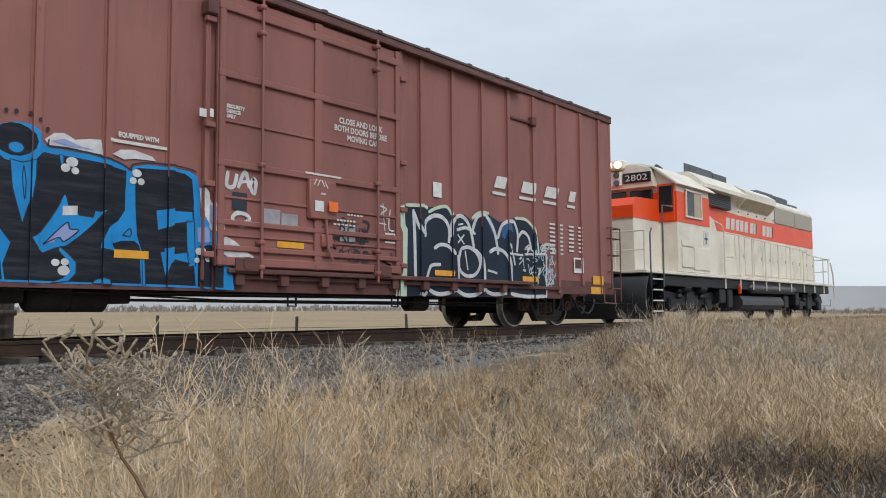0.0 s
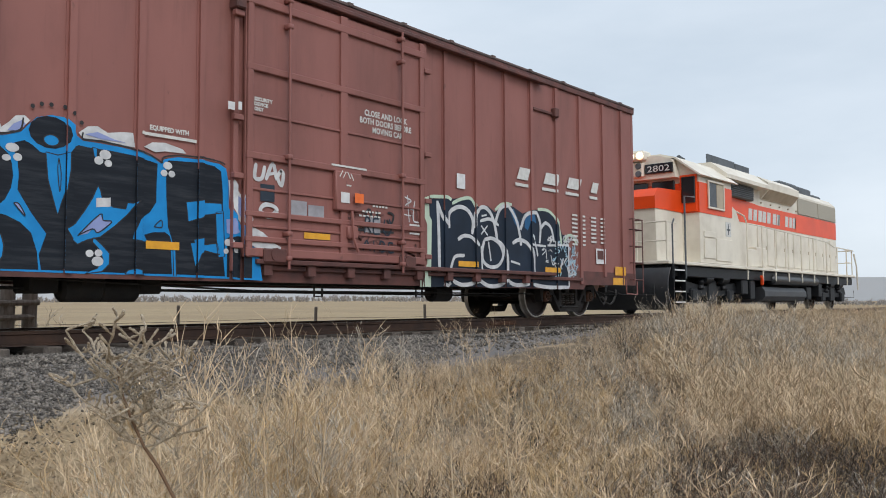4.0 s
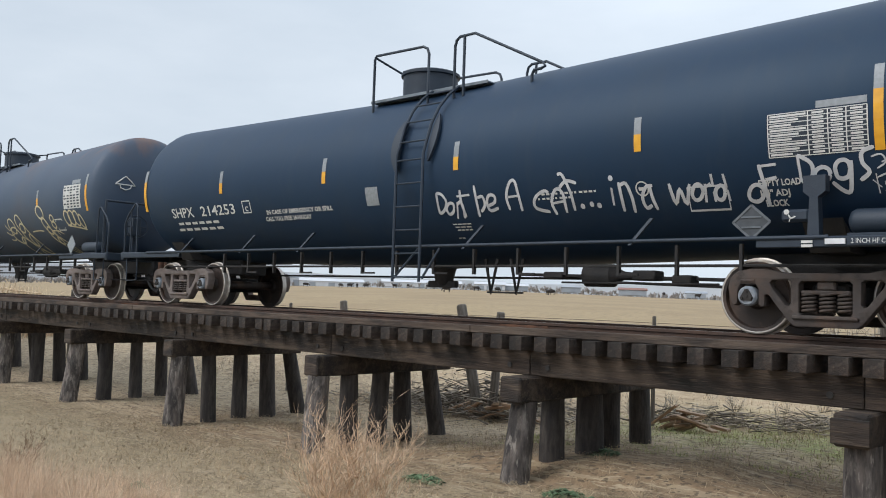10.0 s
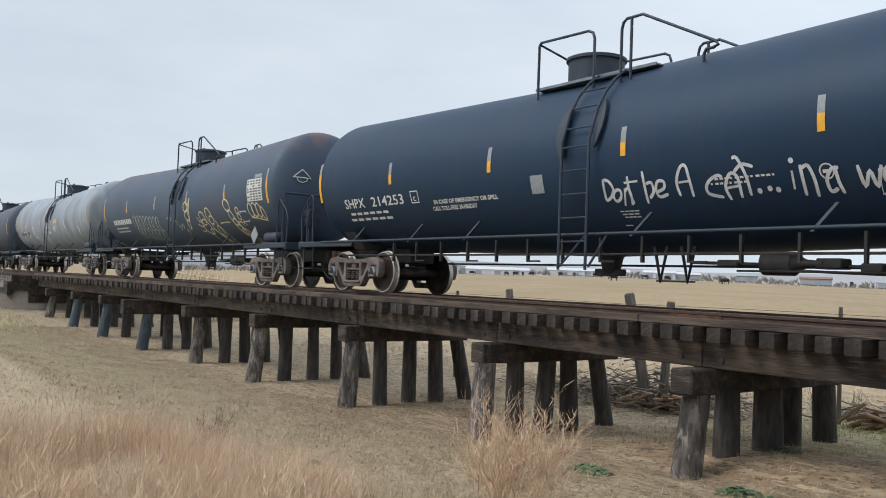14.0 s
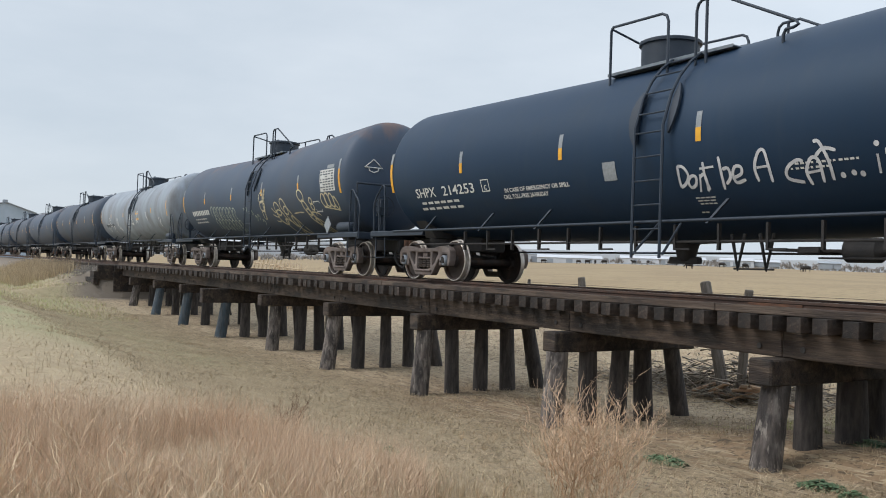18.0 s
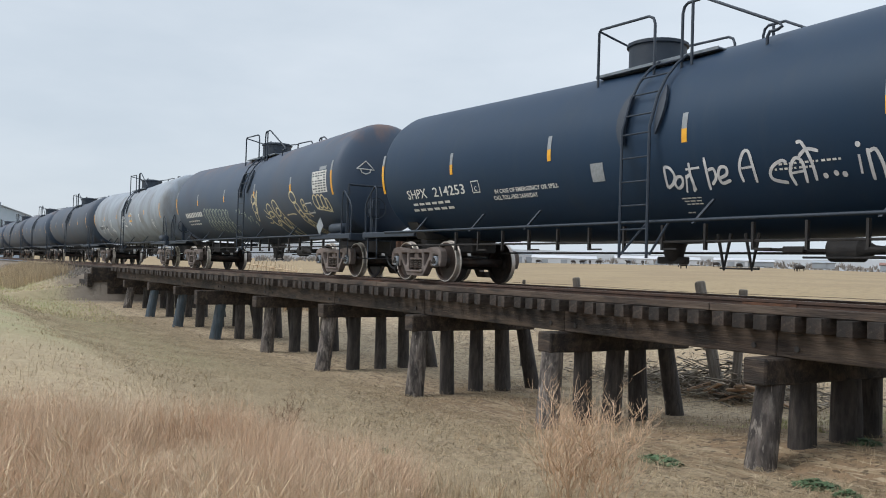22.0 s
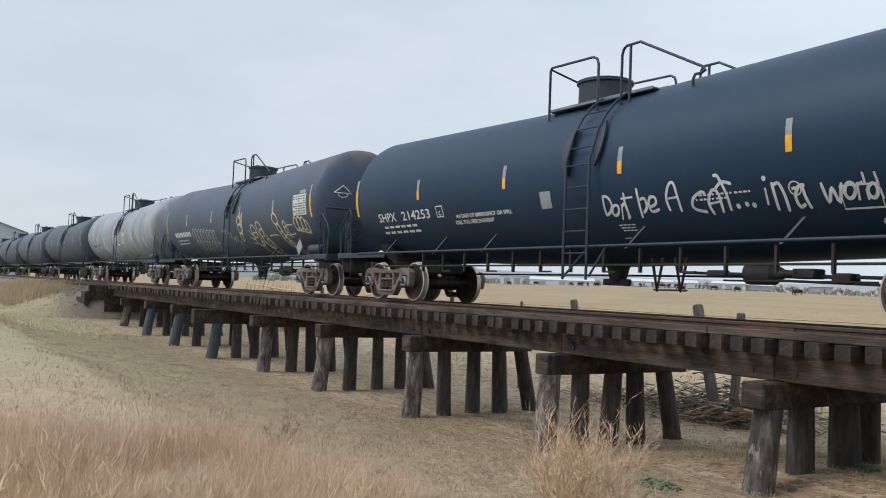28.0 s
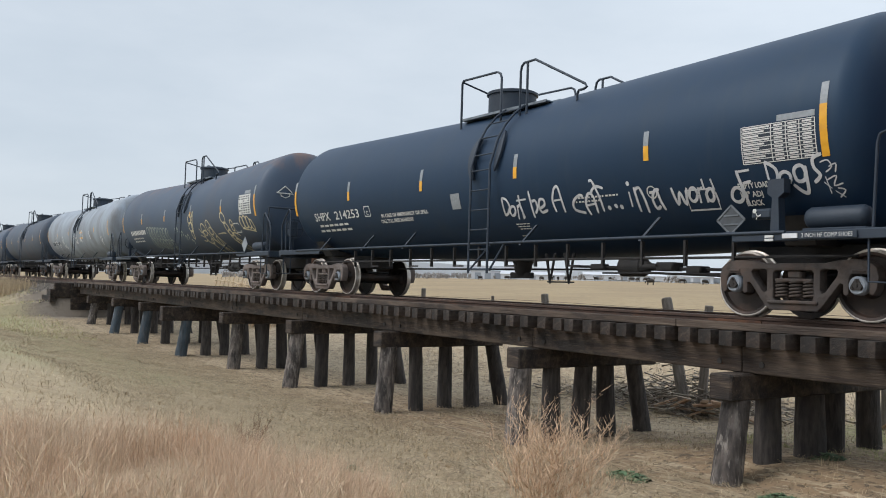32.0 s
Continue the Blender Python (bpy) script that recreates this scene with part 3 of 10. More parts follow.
    g2 = times(times(band(X, -15, -24), band(X, -95, -75)), times(band(Y, 9, 6), blotch(0.22, 0.3, 0.65, 0.7)))
    col = over(col, g2, (0.275, 0.28, 0.14))
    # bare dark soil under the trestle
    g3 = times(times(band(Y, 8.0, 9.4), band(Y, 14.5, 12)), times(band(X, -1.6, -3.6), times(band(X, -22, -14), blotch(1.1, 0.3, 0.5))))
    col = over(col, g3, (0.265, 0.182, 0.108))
    # clods, trampled straw and litter near the line
    low = times(times(band(Y, 5.5, 8.5), band(Y, 20, 17)), band(X, 1.5, -1.0))
    col = over(col, times(low, blotch(3.2, 0.5, 0.62, 0.6)), (0.16, 0.112, 0.07))
    col = over(col, times(low, streak(2.2, 0.54, 0.62, 0.7)), (0.4, 0.31, 0.2))
    col = over(col, times(low, blotch(11, 0.54, 0.62, 0.8)), (0.09, 0.065, 0.042))
    col = over(col, times(low, streak(8, 0.57, 0.63, 0.8)), (0.46, 0.37, 0.25))
    # shade of the hollow under the deck, put into the soil colour
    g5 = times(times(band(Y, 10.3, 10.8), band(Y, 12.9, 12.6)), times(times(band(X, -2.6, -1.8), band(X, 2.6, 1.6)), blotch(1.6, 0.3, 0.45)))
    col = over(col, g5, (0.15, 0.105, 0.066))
    # bleached sand washed out at the foot of the bank
    g6 = times(times(band(Y, 6.4, 7.4), band(Y, 10.5, 10.1)), times(times(band(X, -0.9, 0.2), band(X, 3.6, 2.4)), blotch(1.9, 0.3, 0.5, 0.85)))
    col = over(col, g6, (0.47, 0.365, 0.25))
    # brown litter, darkened further to hold the shade under the brush
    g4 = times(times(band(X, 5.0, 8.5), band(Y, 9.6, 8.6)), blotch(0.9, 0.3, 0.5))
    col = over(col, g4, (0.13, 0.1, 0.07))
    # grey crushed rock on the bank
    near_line = times(band(Y, 8.45, 8.85), band(Y, 14.4, 13.6))
    col = over(col, times(near_line, band(X, TR0 - 0.3, TR0 - 0.1)), (0.16, 0.15, 0.145))
    col = over(col, times(times(band(Y, 6.6, 8.4), band(Y, 14.4, 13.6)), band(X, TR1 + 2.5, TR1)), (0.2, 0.165, 0.13))
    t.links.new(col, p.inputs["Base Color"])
    # clods and ruts as relief
    n = t.nodes.new("ShaderNodeTexNoise")
    n.inputs["Scale"].default_value, n.inputs["Detail"].default_value = 3.2, 8
    t.links.new(geo.outputs["Position"], n.inputs["Vector"])
    b = t.nodes.new("ShaderNodeBump")
    b.inputs["Strength"].default_value, b.inputs["Distance"].default_value = 0.8, 0.12
    t.links.new(n.outputs["Fac"], b.inputs["Height"])
    old = p.inputs["Normal"].links[0].from_node
    t.links.new(b.outputs["Normal"], old.inputs["Normal"])
    return m


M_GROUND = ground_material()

def turf_edge():
    """The lip of turf that the water has undercut below the trestle end."""
    xs, vs = np.arange(-2.1, 2.15, 0.1), []
    for lay in (0, 1):
        for j in range(4):
            for x in xs:
                fade = ramp(x, -2.1, -0.7) * (1 - 0.8 * ramp(x, 1.2, 2.1))
                y = 12.85 + 0.13 * j - (0.3 * fade - 0.1 + 0.3 * noise.noise((x * 1.3, 0, 4)) + 0.14 * noise.noise((x * 4, 0, 8))) * (1 - j / 3)
                top = -1.46 - 0.2 * (1 - fade) + 0.1 * noise.noise((x * 1.8, y * 2, 1)) + 0.06 * noise.noise((x * 6, y * 3, 2)) - (0.05 if j == 0 else 0) - (0.07 if j == 3 else 0)
                vs.append((x, y, top - lay * (0.05 if j == 0 else 0.14)))
    n, m = len(xs), 4 * len(xs)
    fs = [(o + j * n + i, o + j * n + i + 1, o + (j + 1) * n + i + 1, o + (j + 1) * n + i) for o in (0, m) for j in range(3) for i in range(n - 1)]
    fs += [(j * n + i, j * n + i + 1, m + j * n + i + 1, m + j * n + i) for j in (0, 3) for i in range(n - 1)]
    fs += [(j * n + i, (j + 1) * n + i, m + (j + 1) * n + i, m + j * n + i) for j in range(3) for i in (0, n - 1)]
    tagged(new("ground_lip", Shape().add(vs, fs).mesh("ground_lip", M_GROUND, 60)), "undercut lip of matted turf over a washed-out hollow", "ground", kind="structure")


turf_edge()
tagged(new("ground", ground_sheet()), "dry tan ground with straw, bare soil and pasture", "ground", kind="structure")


# ---- track and trestle ----
def rail_shape(y, x0, x1):
    s = Shape()
    prof = [(-0.07, -0.18), (0.07, -0.18), (0.07, -0.165), (0.012, -0.14), (0.012, -0.05), (0.036, -0.04), (0.036, -0.008), (0.026, -0.0),
            (-0.026, 0.0), (-0.036, -0.008), (-0.036, -0.04), (-0.012, -0.05), (-0.012, -0.14), (-0.07, -0.165)]
    return s.slab_x([(y + a, b) for a, b in prof], x0, x1)


def build_track():
    track = thing("railway_track", "rusty steel rails on weathered wooden ties and ballast", "railway track", kind="structure")
    for side in (-1, 1):
        for x0, x1 in ((-420, TR1), (TR1, -19.6), (-19.597, -7.7), (-7.697, 2.6), (2.603, 14.3), (14.303, 260)):
            y = TRACK_Y + side * 0.755
            r = part("rail", rail_shape(y, x0, x1), M_RAIL, track)
            part("running_surface", Shape().box(x0, x1, y - 0.022, y + 0.022, -0.002, 0.002), M_HEAD, r, "worn bright running surface")
    tie = Shape().box(-0.115, 0.115, -1.3, 1.3, -0.36, -0.185, 0.012).mesh("tie", M_TIEG)
    x = TR0 + 0.45
    while x < 46:
        part("tie", tie, None, track, at=pose(x + random.uniform(-.03, .03), TRACK_Y + random.uniform(-.05, .05), random.uniform(-.01, .01), 0, 0, random.uniform(-1.5, 1.5)))
        x += 0.53
    x = TR1 - 0.5
    while x > -75:
        part("tie", tie, None, track, at=pose(x, TRACK_Y, 0))
        x -= 0.55
    # fishplates at the joints
    for x in (-19.6, -7.7, 2.6, 14.3):
        s = Shape().box(x - 0.45, x + 0.45, TRACK_Y - 0.755 - 0.036, TRACK_Y - 0.755 - 0.013, -0.14, -0.05, 0.006)
        for k in range(4):
            s.lathe([(-0.052, 0.017), (-0.036, 0.017)], 6, "y", (x - 0.33 + 0.22 * k, TRACK_Y - 0.755, -0.095))
        part("joint_bar", s, M_RUST, track, "bolted rusty joint bar")


def pile_shape(x, y0, y1, z0, z1, r):
    s = Shape()
    n, m = 14, 7
    vs = []
    for i in range(m):
        t = i / (m - 1)
        for k in range(n):
            a = 2 * math.pi * k / n
            rr = r * (1.08 - 0.14 * t) * (1 + 0.05 * noise.noise((x * 3 + math.cos(a) * 2, y0 * 3 + math.sin(a) * 2, t * 2.5)))
            vs.append((x + rr * math.cos(a), y0 + (y1 - y0) * t + rr * math.sin(a), z0 + (z1 - z0) * t))
    fs = [(i * n + k, i * n + (k + 1) % n, (i + 1) * n + (k + 1) % n, (i + 1) * n + k) for i in range(m - 1) for k in range(n)]
    fs += [tuple(range(n)), tuple(range((m - 1) * n, m * n))]
    return s.add(vs, fs)


# tops and feet of the piles across the line, where a bent differs from the rest
PILES = {0: ((9.86, 9.86), (10.55, 10.5), (11.2, 11.2), (11.85, 11.9), (12.45, 12.75)),
         1: ((9.84, 9.6), (10.6, 10.6), (11.48, 11.5), (12.24, 12.2), (13.08, 13.17)),
         2: ((9.67, 9.57), (10.43, 10.47), (11.22, 11.12), (11.8, 11.88), (12.56, 12.92)),
         3: ((9.84, 9.72), (10.56, 10.62), (11.43, 11.45), (12.12, 12.2), (12.77, 13.17)),
         5: ((10.04, 9.94), (10.91, 10.87), (11.51, 11.6), (12.2, 12.3), (12.8, 13.1)),
         6: ((9.93, 9.72), (10.68, 10.68), (11.4, 11.4), (12.1, 12.2), (12.7, 12.9))}


def build_trestle():
    tr = thing("trestle_bridge", "low timber pile trestle of dark creosoted wood carrying the line", "bridge")
    CAPT = -0.75
    for i, x in enumerate(BENTS):
        ye = 9.5 + random.uniform(-0.06, 0.06)
        drop, extra = 0.0, 0.0
        if i == 6:
            ye, drop = 9.0, 0.16
        cap = Shape().box(x - 0.18, x + 0.18, ye, 13.3 if i == 1 else 13.0, CAPT - 0.36 - drop, CAPT - 0.004, 0.025)
        if i == 0:
            cap.box(x - 0.2, x + 0.19, ye - 0.03, ye + 0.01, CAPT - 0.33, CAPT - 0.06, 0.008)
        b = part("bent_cap", cap, M_BEAM, tr, "square dark timber cap")
        rows = PILES.get(i, ((9.85, 9.64), (10.6, 10.58), (11.42, 11.46), (12.15, 12.2), (12.8, 13.15)))
        for k, (yt, yb) in enumerate(rows):
            zb = height(x, yb) - 0.25
            xj = x + random.uniform(-0.05, 0.05)
            # rear piles take the copy with the deck's shade in its colour
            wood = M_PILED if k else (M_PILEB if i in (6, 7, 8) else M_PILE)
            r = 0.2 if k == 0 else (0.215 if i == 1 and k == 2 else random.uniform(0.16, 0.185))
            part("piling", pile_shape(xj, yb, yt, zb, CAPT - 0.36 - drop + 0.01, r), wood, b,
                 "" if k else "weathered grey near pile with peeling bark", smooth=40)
        if i == 0:
            s = Shape()
            s.add([(x + 0.2, 10.9, -1.15), (x + 0.2, 11.15, -1.15), (x + 0.28, 11.15, -1.15), (x + 0.28, 10.9, -1.15),
                   (x + 0.55, 10.2, -2.1), (x + 0.55, 10.45, -2.1), (x + 0.63, 10.45, -2.1), (x + 0.63, 10.2, -2.1)],
                  [(0, 1, 2, 3), (4, 5, 6, 7), (0, 1, 5, 4), (1, 2, 6, 5), (2, 3, 7, 6), (3, 0, 4, 7)])
            part("brace", s, M_BEAM, b, "leaning timber brace")
    # stringers in bays, near, middle and far rows, their joints over the caps
    ends = [TR0 - 0.2] + BENTS + [TR1 + 0.2]
    for row, (ya, yb) in enumerate(((9.95, 10.3), (10.9, 11.4), (12.0, 12.35))):
        for k in range(len(ends) - 1):
            if row == 0:
                shift = 0.0 if k else 0.0
            part("stringer", Shape().box(ends[k + 1] + 0.004, ends[k] - 0.004, ya, yb, CAPT, -0.385, 0.015), M_BEAM, tr)
    head = Shape().lathe([(9.925, 0.04), (9.935, 0.04), (9.952, 0.03)], 8, "y").mesh("bolt_head", M_UNDER)
    for x in [v + o for v in BENTS for o in (-0.35, 0.32)]:
        part("bolt_head", head, None, tr, "dark bolt head", at=pose(x, 0, -0.62))
    # ties: the deck runs past the piers with close-set ties
    tie = [Shape().box(-0.105, 0.105, -1.52 - o, 1.52, -0.384, -0.185, 0.006).mesh("tie", M_TIE) for o in (0.0, 0.05, -0.04)]
    x, k = TR0 - 0.12, 0
    while x > TR1 - 0.1:
        part("tie", random.choice(tie), None, tr, at=pose(x, TRACK_Y, random.uniform(-.006, .004), 0, 0, random.uniform(-0.6, 0.6)))
        x -= 0.385 * random.uniform(0.93, 1.07)
    for ya in (9.78, 12.3):
        for a, b in ((TR0 + 0.05, -8.25), (-8.26, -18.4), (-18.41, -29.0), (-29.01, -39.0), (-39.01, TR1)):
            part("guard_timber", Shape().box(b, a, ya, ya + 0.2, -0.183, -0.075, 0.01), M_GUARD, tr, "long guard timber bolted over the tie ends")
    # end walls of stacked timber that hold back the bank
    for x, w in ((TR0 - 0.05, 0.32), (TR1 - 0.3, 0.3)):
        for k in range(4):
            z1 = -0.2 - 0.36 * k
            part("wall_timber", Shape().box(x, x + w, 9.55 - (0.05 if k == 1 else 0), 12.8, z1 - 0.355, z1, 0.02), M_BEAM, tr)
    for k in range(2):
        part("wing_timber", Shape().box(TR1 - 2.6 + 1.5 * k, TR1 - 0.05, 8.5, 8.75, -1.25 + 0.36 * k, -0.9 + 0.36 * k, 0.02), M_BEAM, tr)
    part("wing_timber", Shape().box(TR1 - 0.4, TR1 - 0.1, 8.7, 9.6, -0.99, -0.2, 0.02), M_BEAM, tr)
    # the squared block, stone and stub of a post at the near end of the wall
    part("end_block", Shape().box(TR0 - 0.22, TR0 + 0.18, 9.36, 9.62, -0.66, -0.19, 0.03), M_BEAM, tr, "squared weathered end timber")
    part("stub_post", Shape().slab([(TR0 - 0.06, -1.6), (TR0 + 0.15, -1.6), (TR0 + 0.14, -0.84), (TR0 - 0.02, -0.82)], 9.28, 9.5), M_PILED, tr, "short leaning stub of a post")
    st = Shape()
    st.add([(1.9, 9.3, -0.78), (2.22, 9.25, -0.88), (2.22, 9.5, -0.88), (1.9, 9.5, -0.78), (1.86, 9.32, -0.66), (2.12, 9.3, -0.7), (2.16, 9.5, -0.69), (1.86, 9.5, -0.66)],
           [(3, 2, 1, 0), (4, 5, 6, 7), (0, 1, 5, 4), (1, 2, 6, 5), (2, 3, 7, 6), (3, 0, 4, 7)])
    part("footing_block", st, M_PILE, tr, "worn grey slanted wedge of timber")


# ---- rolling stock: shared pieces ----
def wheel_shape(r=0.457):
    s = Shape()
    prof = [(-0.07, r - 0.028), (-0.07, r - 0.014), (-0.06, r - 0.001), (0.035, r + 0.004), (0.045, r + 0.026), (0.066, r + 0.026), (0.07, r - 0.06), (0.025, r - 0.075),
            (0.0, 0.17), (0.06, 0.13), (0.06, 0.07), (-0.09, 0.07), (-0.09, 0.125), (-0.03, 0.16), (-0.01, r - 0.085), (-0.062, r - 0.065)]
    return s.lathe(prof, 40, "y", closed=True)


def wheel_mesh(r=0.457):
    me = wheel_shape(r).mesh("wheel", [M_WHEEL, M_TREAD], 35)
    for p in me.polygons:
        d = math.hypot(p.center.x, p.center.z)
        if d > r - 0.026 and p.center.y < 0.06:
            p.material_index = 1
    return me


WHEEL = wheel_mesh()
AXLE = Shape().lathe([(-1.02, 0.07), (-0.8, 0.075), (-0.68, 0.09), (0.68, 0.09), (0.8, 0.075), (1.02, 0.07)], 16, "y").mesh("axle", M_UNDER, 40)


def cap_mesh(m, ring, bolts):
    s = Shape().lathe([(-1.12, 0.02), (-1.125, 0.1), (-1.1, 0.118), (-1.0, 0.12)], 22, "y")
    me = None
    plate = [(0.085 * math.cos(math.pi / 2 + k * 2 * math.pi / bolts + o), 0.085 * math.sin(math.pi / 2 + k * 2 * math.pi / bolts + o)) for k in range(bolts) for o in (-0.22, 0.22)]
    s.slab(plate, -1.14, -1.12)
    n = 0
    for k in range(bolts):
        a = math.pi / 2 + k * 2 * math.pi / bolts
        s.lathe([(-1.16, 0.018), (-1.138, 0.018)], 6, "y", (0.062 * math.cos(a), 0, 0.062 * math.sin(a)))
    s.lathe([(-1.15, 0.022), (-1.138, 0.022)], 10, "y")
    me = s.mesh("bearing_cap", [m, ring], 30)
    for p in me.polygons:
        if p.center.y < -1.127:
            p.material_index = 1
    return me


CAP_A, CAP_B = cap_mesh(M_CAP, M_FRAMEB, 3), cap_mesh(M_CAPR, M_RUST, 4)
PIECE = {}


def side_frame_mesh(material, key):
    if key in PIECE:
        return PIECE[key]
    y0, y1 = -1.09, -0.93
    half = [(0.45, 0.735), (0.62, 0.77), (0.85, 0.785), (1.02, 0.755), (1.11, 0.68), (1.14, 0.56), (1.115, 0.42), (1.07, 0.34), (1.02, 0.36), (1.015, 0.54),
            (0.98, 0.6), (0.8, 0.6), (0.765, 0.55), (0.765, 0.36), (0.735, 0.325), (0.69, 0.345), (0.685, 0.47), (0.65, 0.48), (0.41, 0.17), (0.34, 0.115)]
    gap = [(0.385, 0.63), (0.42, 0.655), (0.6, 0.65), (0.625, 0.62), (0.6, 0.56), (0.445, 0.36), (0.41, 0.35), (0.385, 0.38)]
    loops = [half + [(-x, z) for x, z in half[::-1]], gap, [(-x, z) for x, z in gap],
             [(-0.27, 0.25), (0.27, 0.25), (0.29, 0.28), (0.29, 0.61), (0.26, 0.64), (-0.26, 0.64), (-0.29, 0.61), (-0.29, 0.28)]]
    bm = bmesh.new()
    for ring in loops:
        vs = [bm.verts.new((x, y0, z)) for x, z in ring]
        for i, v in enumerate(vs):
            bm.edges.new((v, vs[(i + 1) % len(vs)]))
    bmesh.ops.triangle_fill(bm, edges=bm.edges[:], use_dissolve=False)
    ex = bmesh.ops.extrude_face_region(bm, geom=bm.faces[:])
    bmesh.ops.translate(bm, verts=[g for g in ex["geom"] if isinstance(g, bmesh.types.BMVert)], vec=(0, y1 - y0, 0))
    bmesh.ops.recalc_face_normals(bm, faces=bm.faces[:])
    edge = [g for g in bm.edges if len(g.link_faces) == 2 and g.calc_face_angle(0) > 1.2 and all(abs(v.co.y - y0) < 1e-4 for v in g.verts)]
    bmesh.ops.bevel(bm, geom=edge, offset=0.018, segments=2, affect="EDGES", profile=0.5)
    me = bpy.data.meshes.new("casting")
    bm.to_mesh(me)
    bm.free()
    s = Shape()
    s.add([tuple(v.co) for v in me.vertices], [tuple(p.vertices) for p in me.polygons])
    bpy.data.meshes.remove(me)
    # spring seat ledge and the end of the bolster in the window
    s.box(-0.36, 0.36, y0 - 0.035, y0 + 0.1, 0.2, 0.245, 0.012)
    s.box(-0.27, 0.27, y0 + 0.01, y1, 0.49, 0.535, 0.012)
    s.box(-0.1, 0.1, y0 + 0.03, y1, 0.535, 0.64, 0.02)
    for e in (-1, 1):
        s.box(e * 0.8, e * 0.98, y0 - 0.015, y0 + 0.06, 0.62, 0.66, 0.012)
    PIECE[key] = s.mesh("side_frame", material, 30)
    return PIECE[key]


def spring_mesh():
    if "spring" in PIECE:
        return PIECE["spring"]
    s = Shape()
    for cx in (0.0,):
        pts = [(cx + 0.08 * math.cos(a), -1.0 + 0.08 * math.sin(a), 0.275 + 0.225 * i / 40) for i, a in enumerate(np.linspace(0, 2 * math.pi * 5, 41))]
        s.tube(pts, 0.016, 6)
    PIECE["spring"] = s.mesh("spring", M_FRAME, 60)
    return PIECE["spring"]


WHEELSETS = []


def truck(car, x, frame_mat, key, cap, near=True):
    """A two-axle truck under a car at x."""
    s = Shape().box(-0.2, 0.2, -0.92, 0.92, 0.36, 0.62, 0.03).lathe([(0.6, 0.2), (0.72, 0.18)], 16, "z")
    tk = part("truck", s, M_UNDER, car, at=pose(x, 0, 0))
    fr = side_frame_mesh(frame_mat, key)
    part("side_frame", fr, None, tk)
    part("side_frame", fr, None, tk, at=pose(0, 0, 0, 0, 0, 180))
    if near:
        for cx in (-0.2, 0.0, 0.2):
            part("spring", spring_mesh(), None, tk, "dusty coil spring", at=pose(cx, 0, 0))
        part("brake_beam", Shape().box(-0.5, -0.4, -0.85, 0.85, 0.3, 0.4, 0.02).box(0.4, 0.5, -0.85, 0.85, 0.3, 0.4, 0.02), M_UNDER, tk)
    for e in (-1, 1):
        ax = part("wheelset", AXLE, None, tk, at=pose(e * 0.889, 0, 0.457))
        WHEELSETS.append((ax, e * 0.889))
        part_wheels(ax)
        c = part("bearing_cap", cap, None, tk, at=pose(e * 0.889, 0, 0.457))
        part("bearing_cap", cap, None, tk, at=pose(e * 0.889, 0, 0.457, 0, 0, 180))
    return tk


def part_wheels(ax):
    # axle and wheels turn as one piece
    if "wheelset" not in PIECE:
        s = bmesh.new()
        s.from_mesh(AXLE)
        for v, t in ((-0.755, 0), (0.755, 180)):
            tmp = WHEEL.copy()
            tmp.transform(pose(0, v, 0, 0, 0, t))
            s.from_mesh(tmp)
            bpy.data.meshes.remove(tmp)
        me = bpy.data.meshes.new("wheelset")
        s.to_mesh(me)
        s.free()
        me.materials.append(M_WHEEL)
        me.materials.append(M_TREAD)
        na = len(AXLE.polygons)
        for i, p in enumerate(me.polygons):
            if i < na:
                p.material_index = 0
        PIECE["wheelset"] = me
    ax.data = PIECE["wheelset"]


def coupler(car, x, d, material=None, hose=None):
    """Draft gear and knuckle at the end x, pointing along d."""
    s = Shape()
    s.box(x - d * 0.5, x + d * 0.42, -0.09, 0.09, 0.78, 0.95, 0.02)
    prof = ((0.3, 0.74), (0.34, 0.98), (0.44, 1.01), (0.46, 1.13), (0.58, 1.13), (0.6, 1.01), (0.78, 0.98), (0.84, 0.9), (0.82, 0.74), (0.62, 0.7), (0.56, 0.58), (0.44, 0.58), (0.4, 0.7))
    s.slab([(x + d * a, z) for a, z in prof], -0.16, 0.13)
    s.lathe([(0.7, 0.05), (0.72, 0.1), (0.98, 0.1), (1.0, 0.05)], 14, "z", (x + d * 0.78, -0.16, 0))
    for z in (0.82, 0.92):
        s.box(x + d * 0.44, x + d * 0.62, -0.185, -0.15, z - 0.025, z + 0.025, 0.01)
    s.tube([(x + d * 0.5, -0.1, 0.6), (x + d * 0.52, -0.12, 0.48), (x + d * 0.46, -0.12, 0.44)], 0.022, 6)
    part("coupler", s, material or M_RUST, car, "rusty knuckle coupler", smooth=30)
    part("striker", Shape().box(x - d * 0.35, x + d * 0.04, -0.32, 0.32, 0.62, 1.12, 0.03), M_UNDER, car)
    part("cut_lever", Shape().tube([(x + d * 0.1, -1.4, 0.78), (x + d * 0.12, -1.4, 0.5), (x + d * 0.16, -0.6, 0.5), (x + d * 0.4, -0.2, 0.62)], 0.012, 6), M_UNDER, car, "bent uncoupling lever", smooth=60)
    pts = hose or [(x + d * 0.05, -0.3, 0.72), (x + d * 0.2, -0.34, 0.52), (x + d * 0.4, -0.33, 0.34), (x + d * 0.6, -0.3, 0.26), (x + d * 0.78, -0.25, 0.3), (x + d * 0.95, -0.2, 0.42)]
    part("air_hose", Shape().tube(pts, 0.03, 8), M_HOSE, car, "black rubber brake hose", smooth=60)
    p, q = Vector(pts[-1]), Vector(pts[-2])
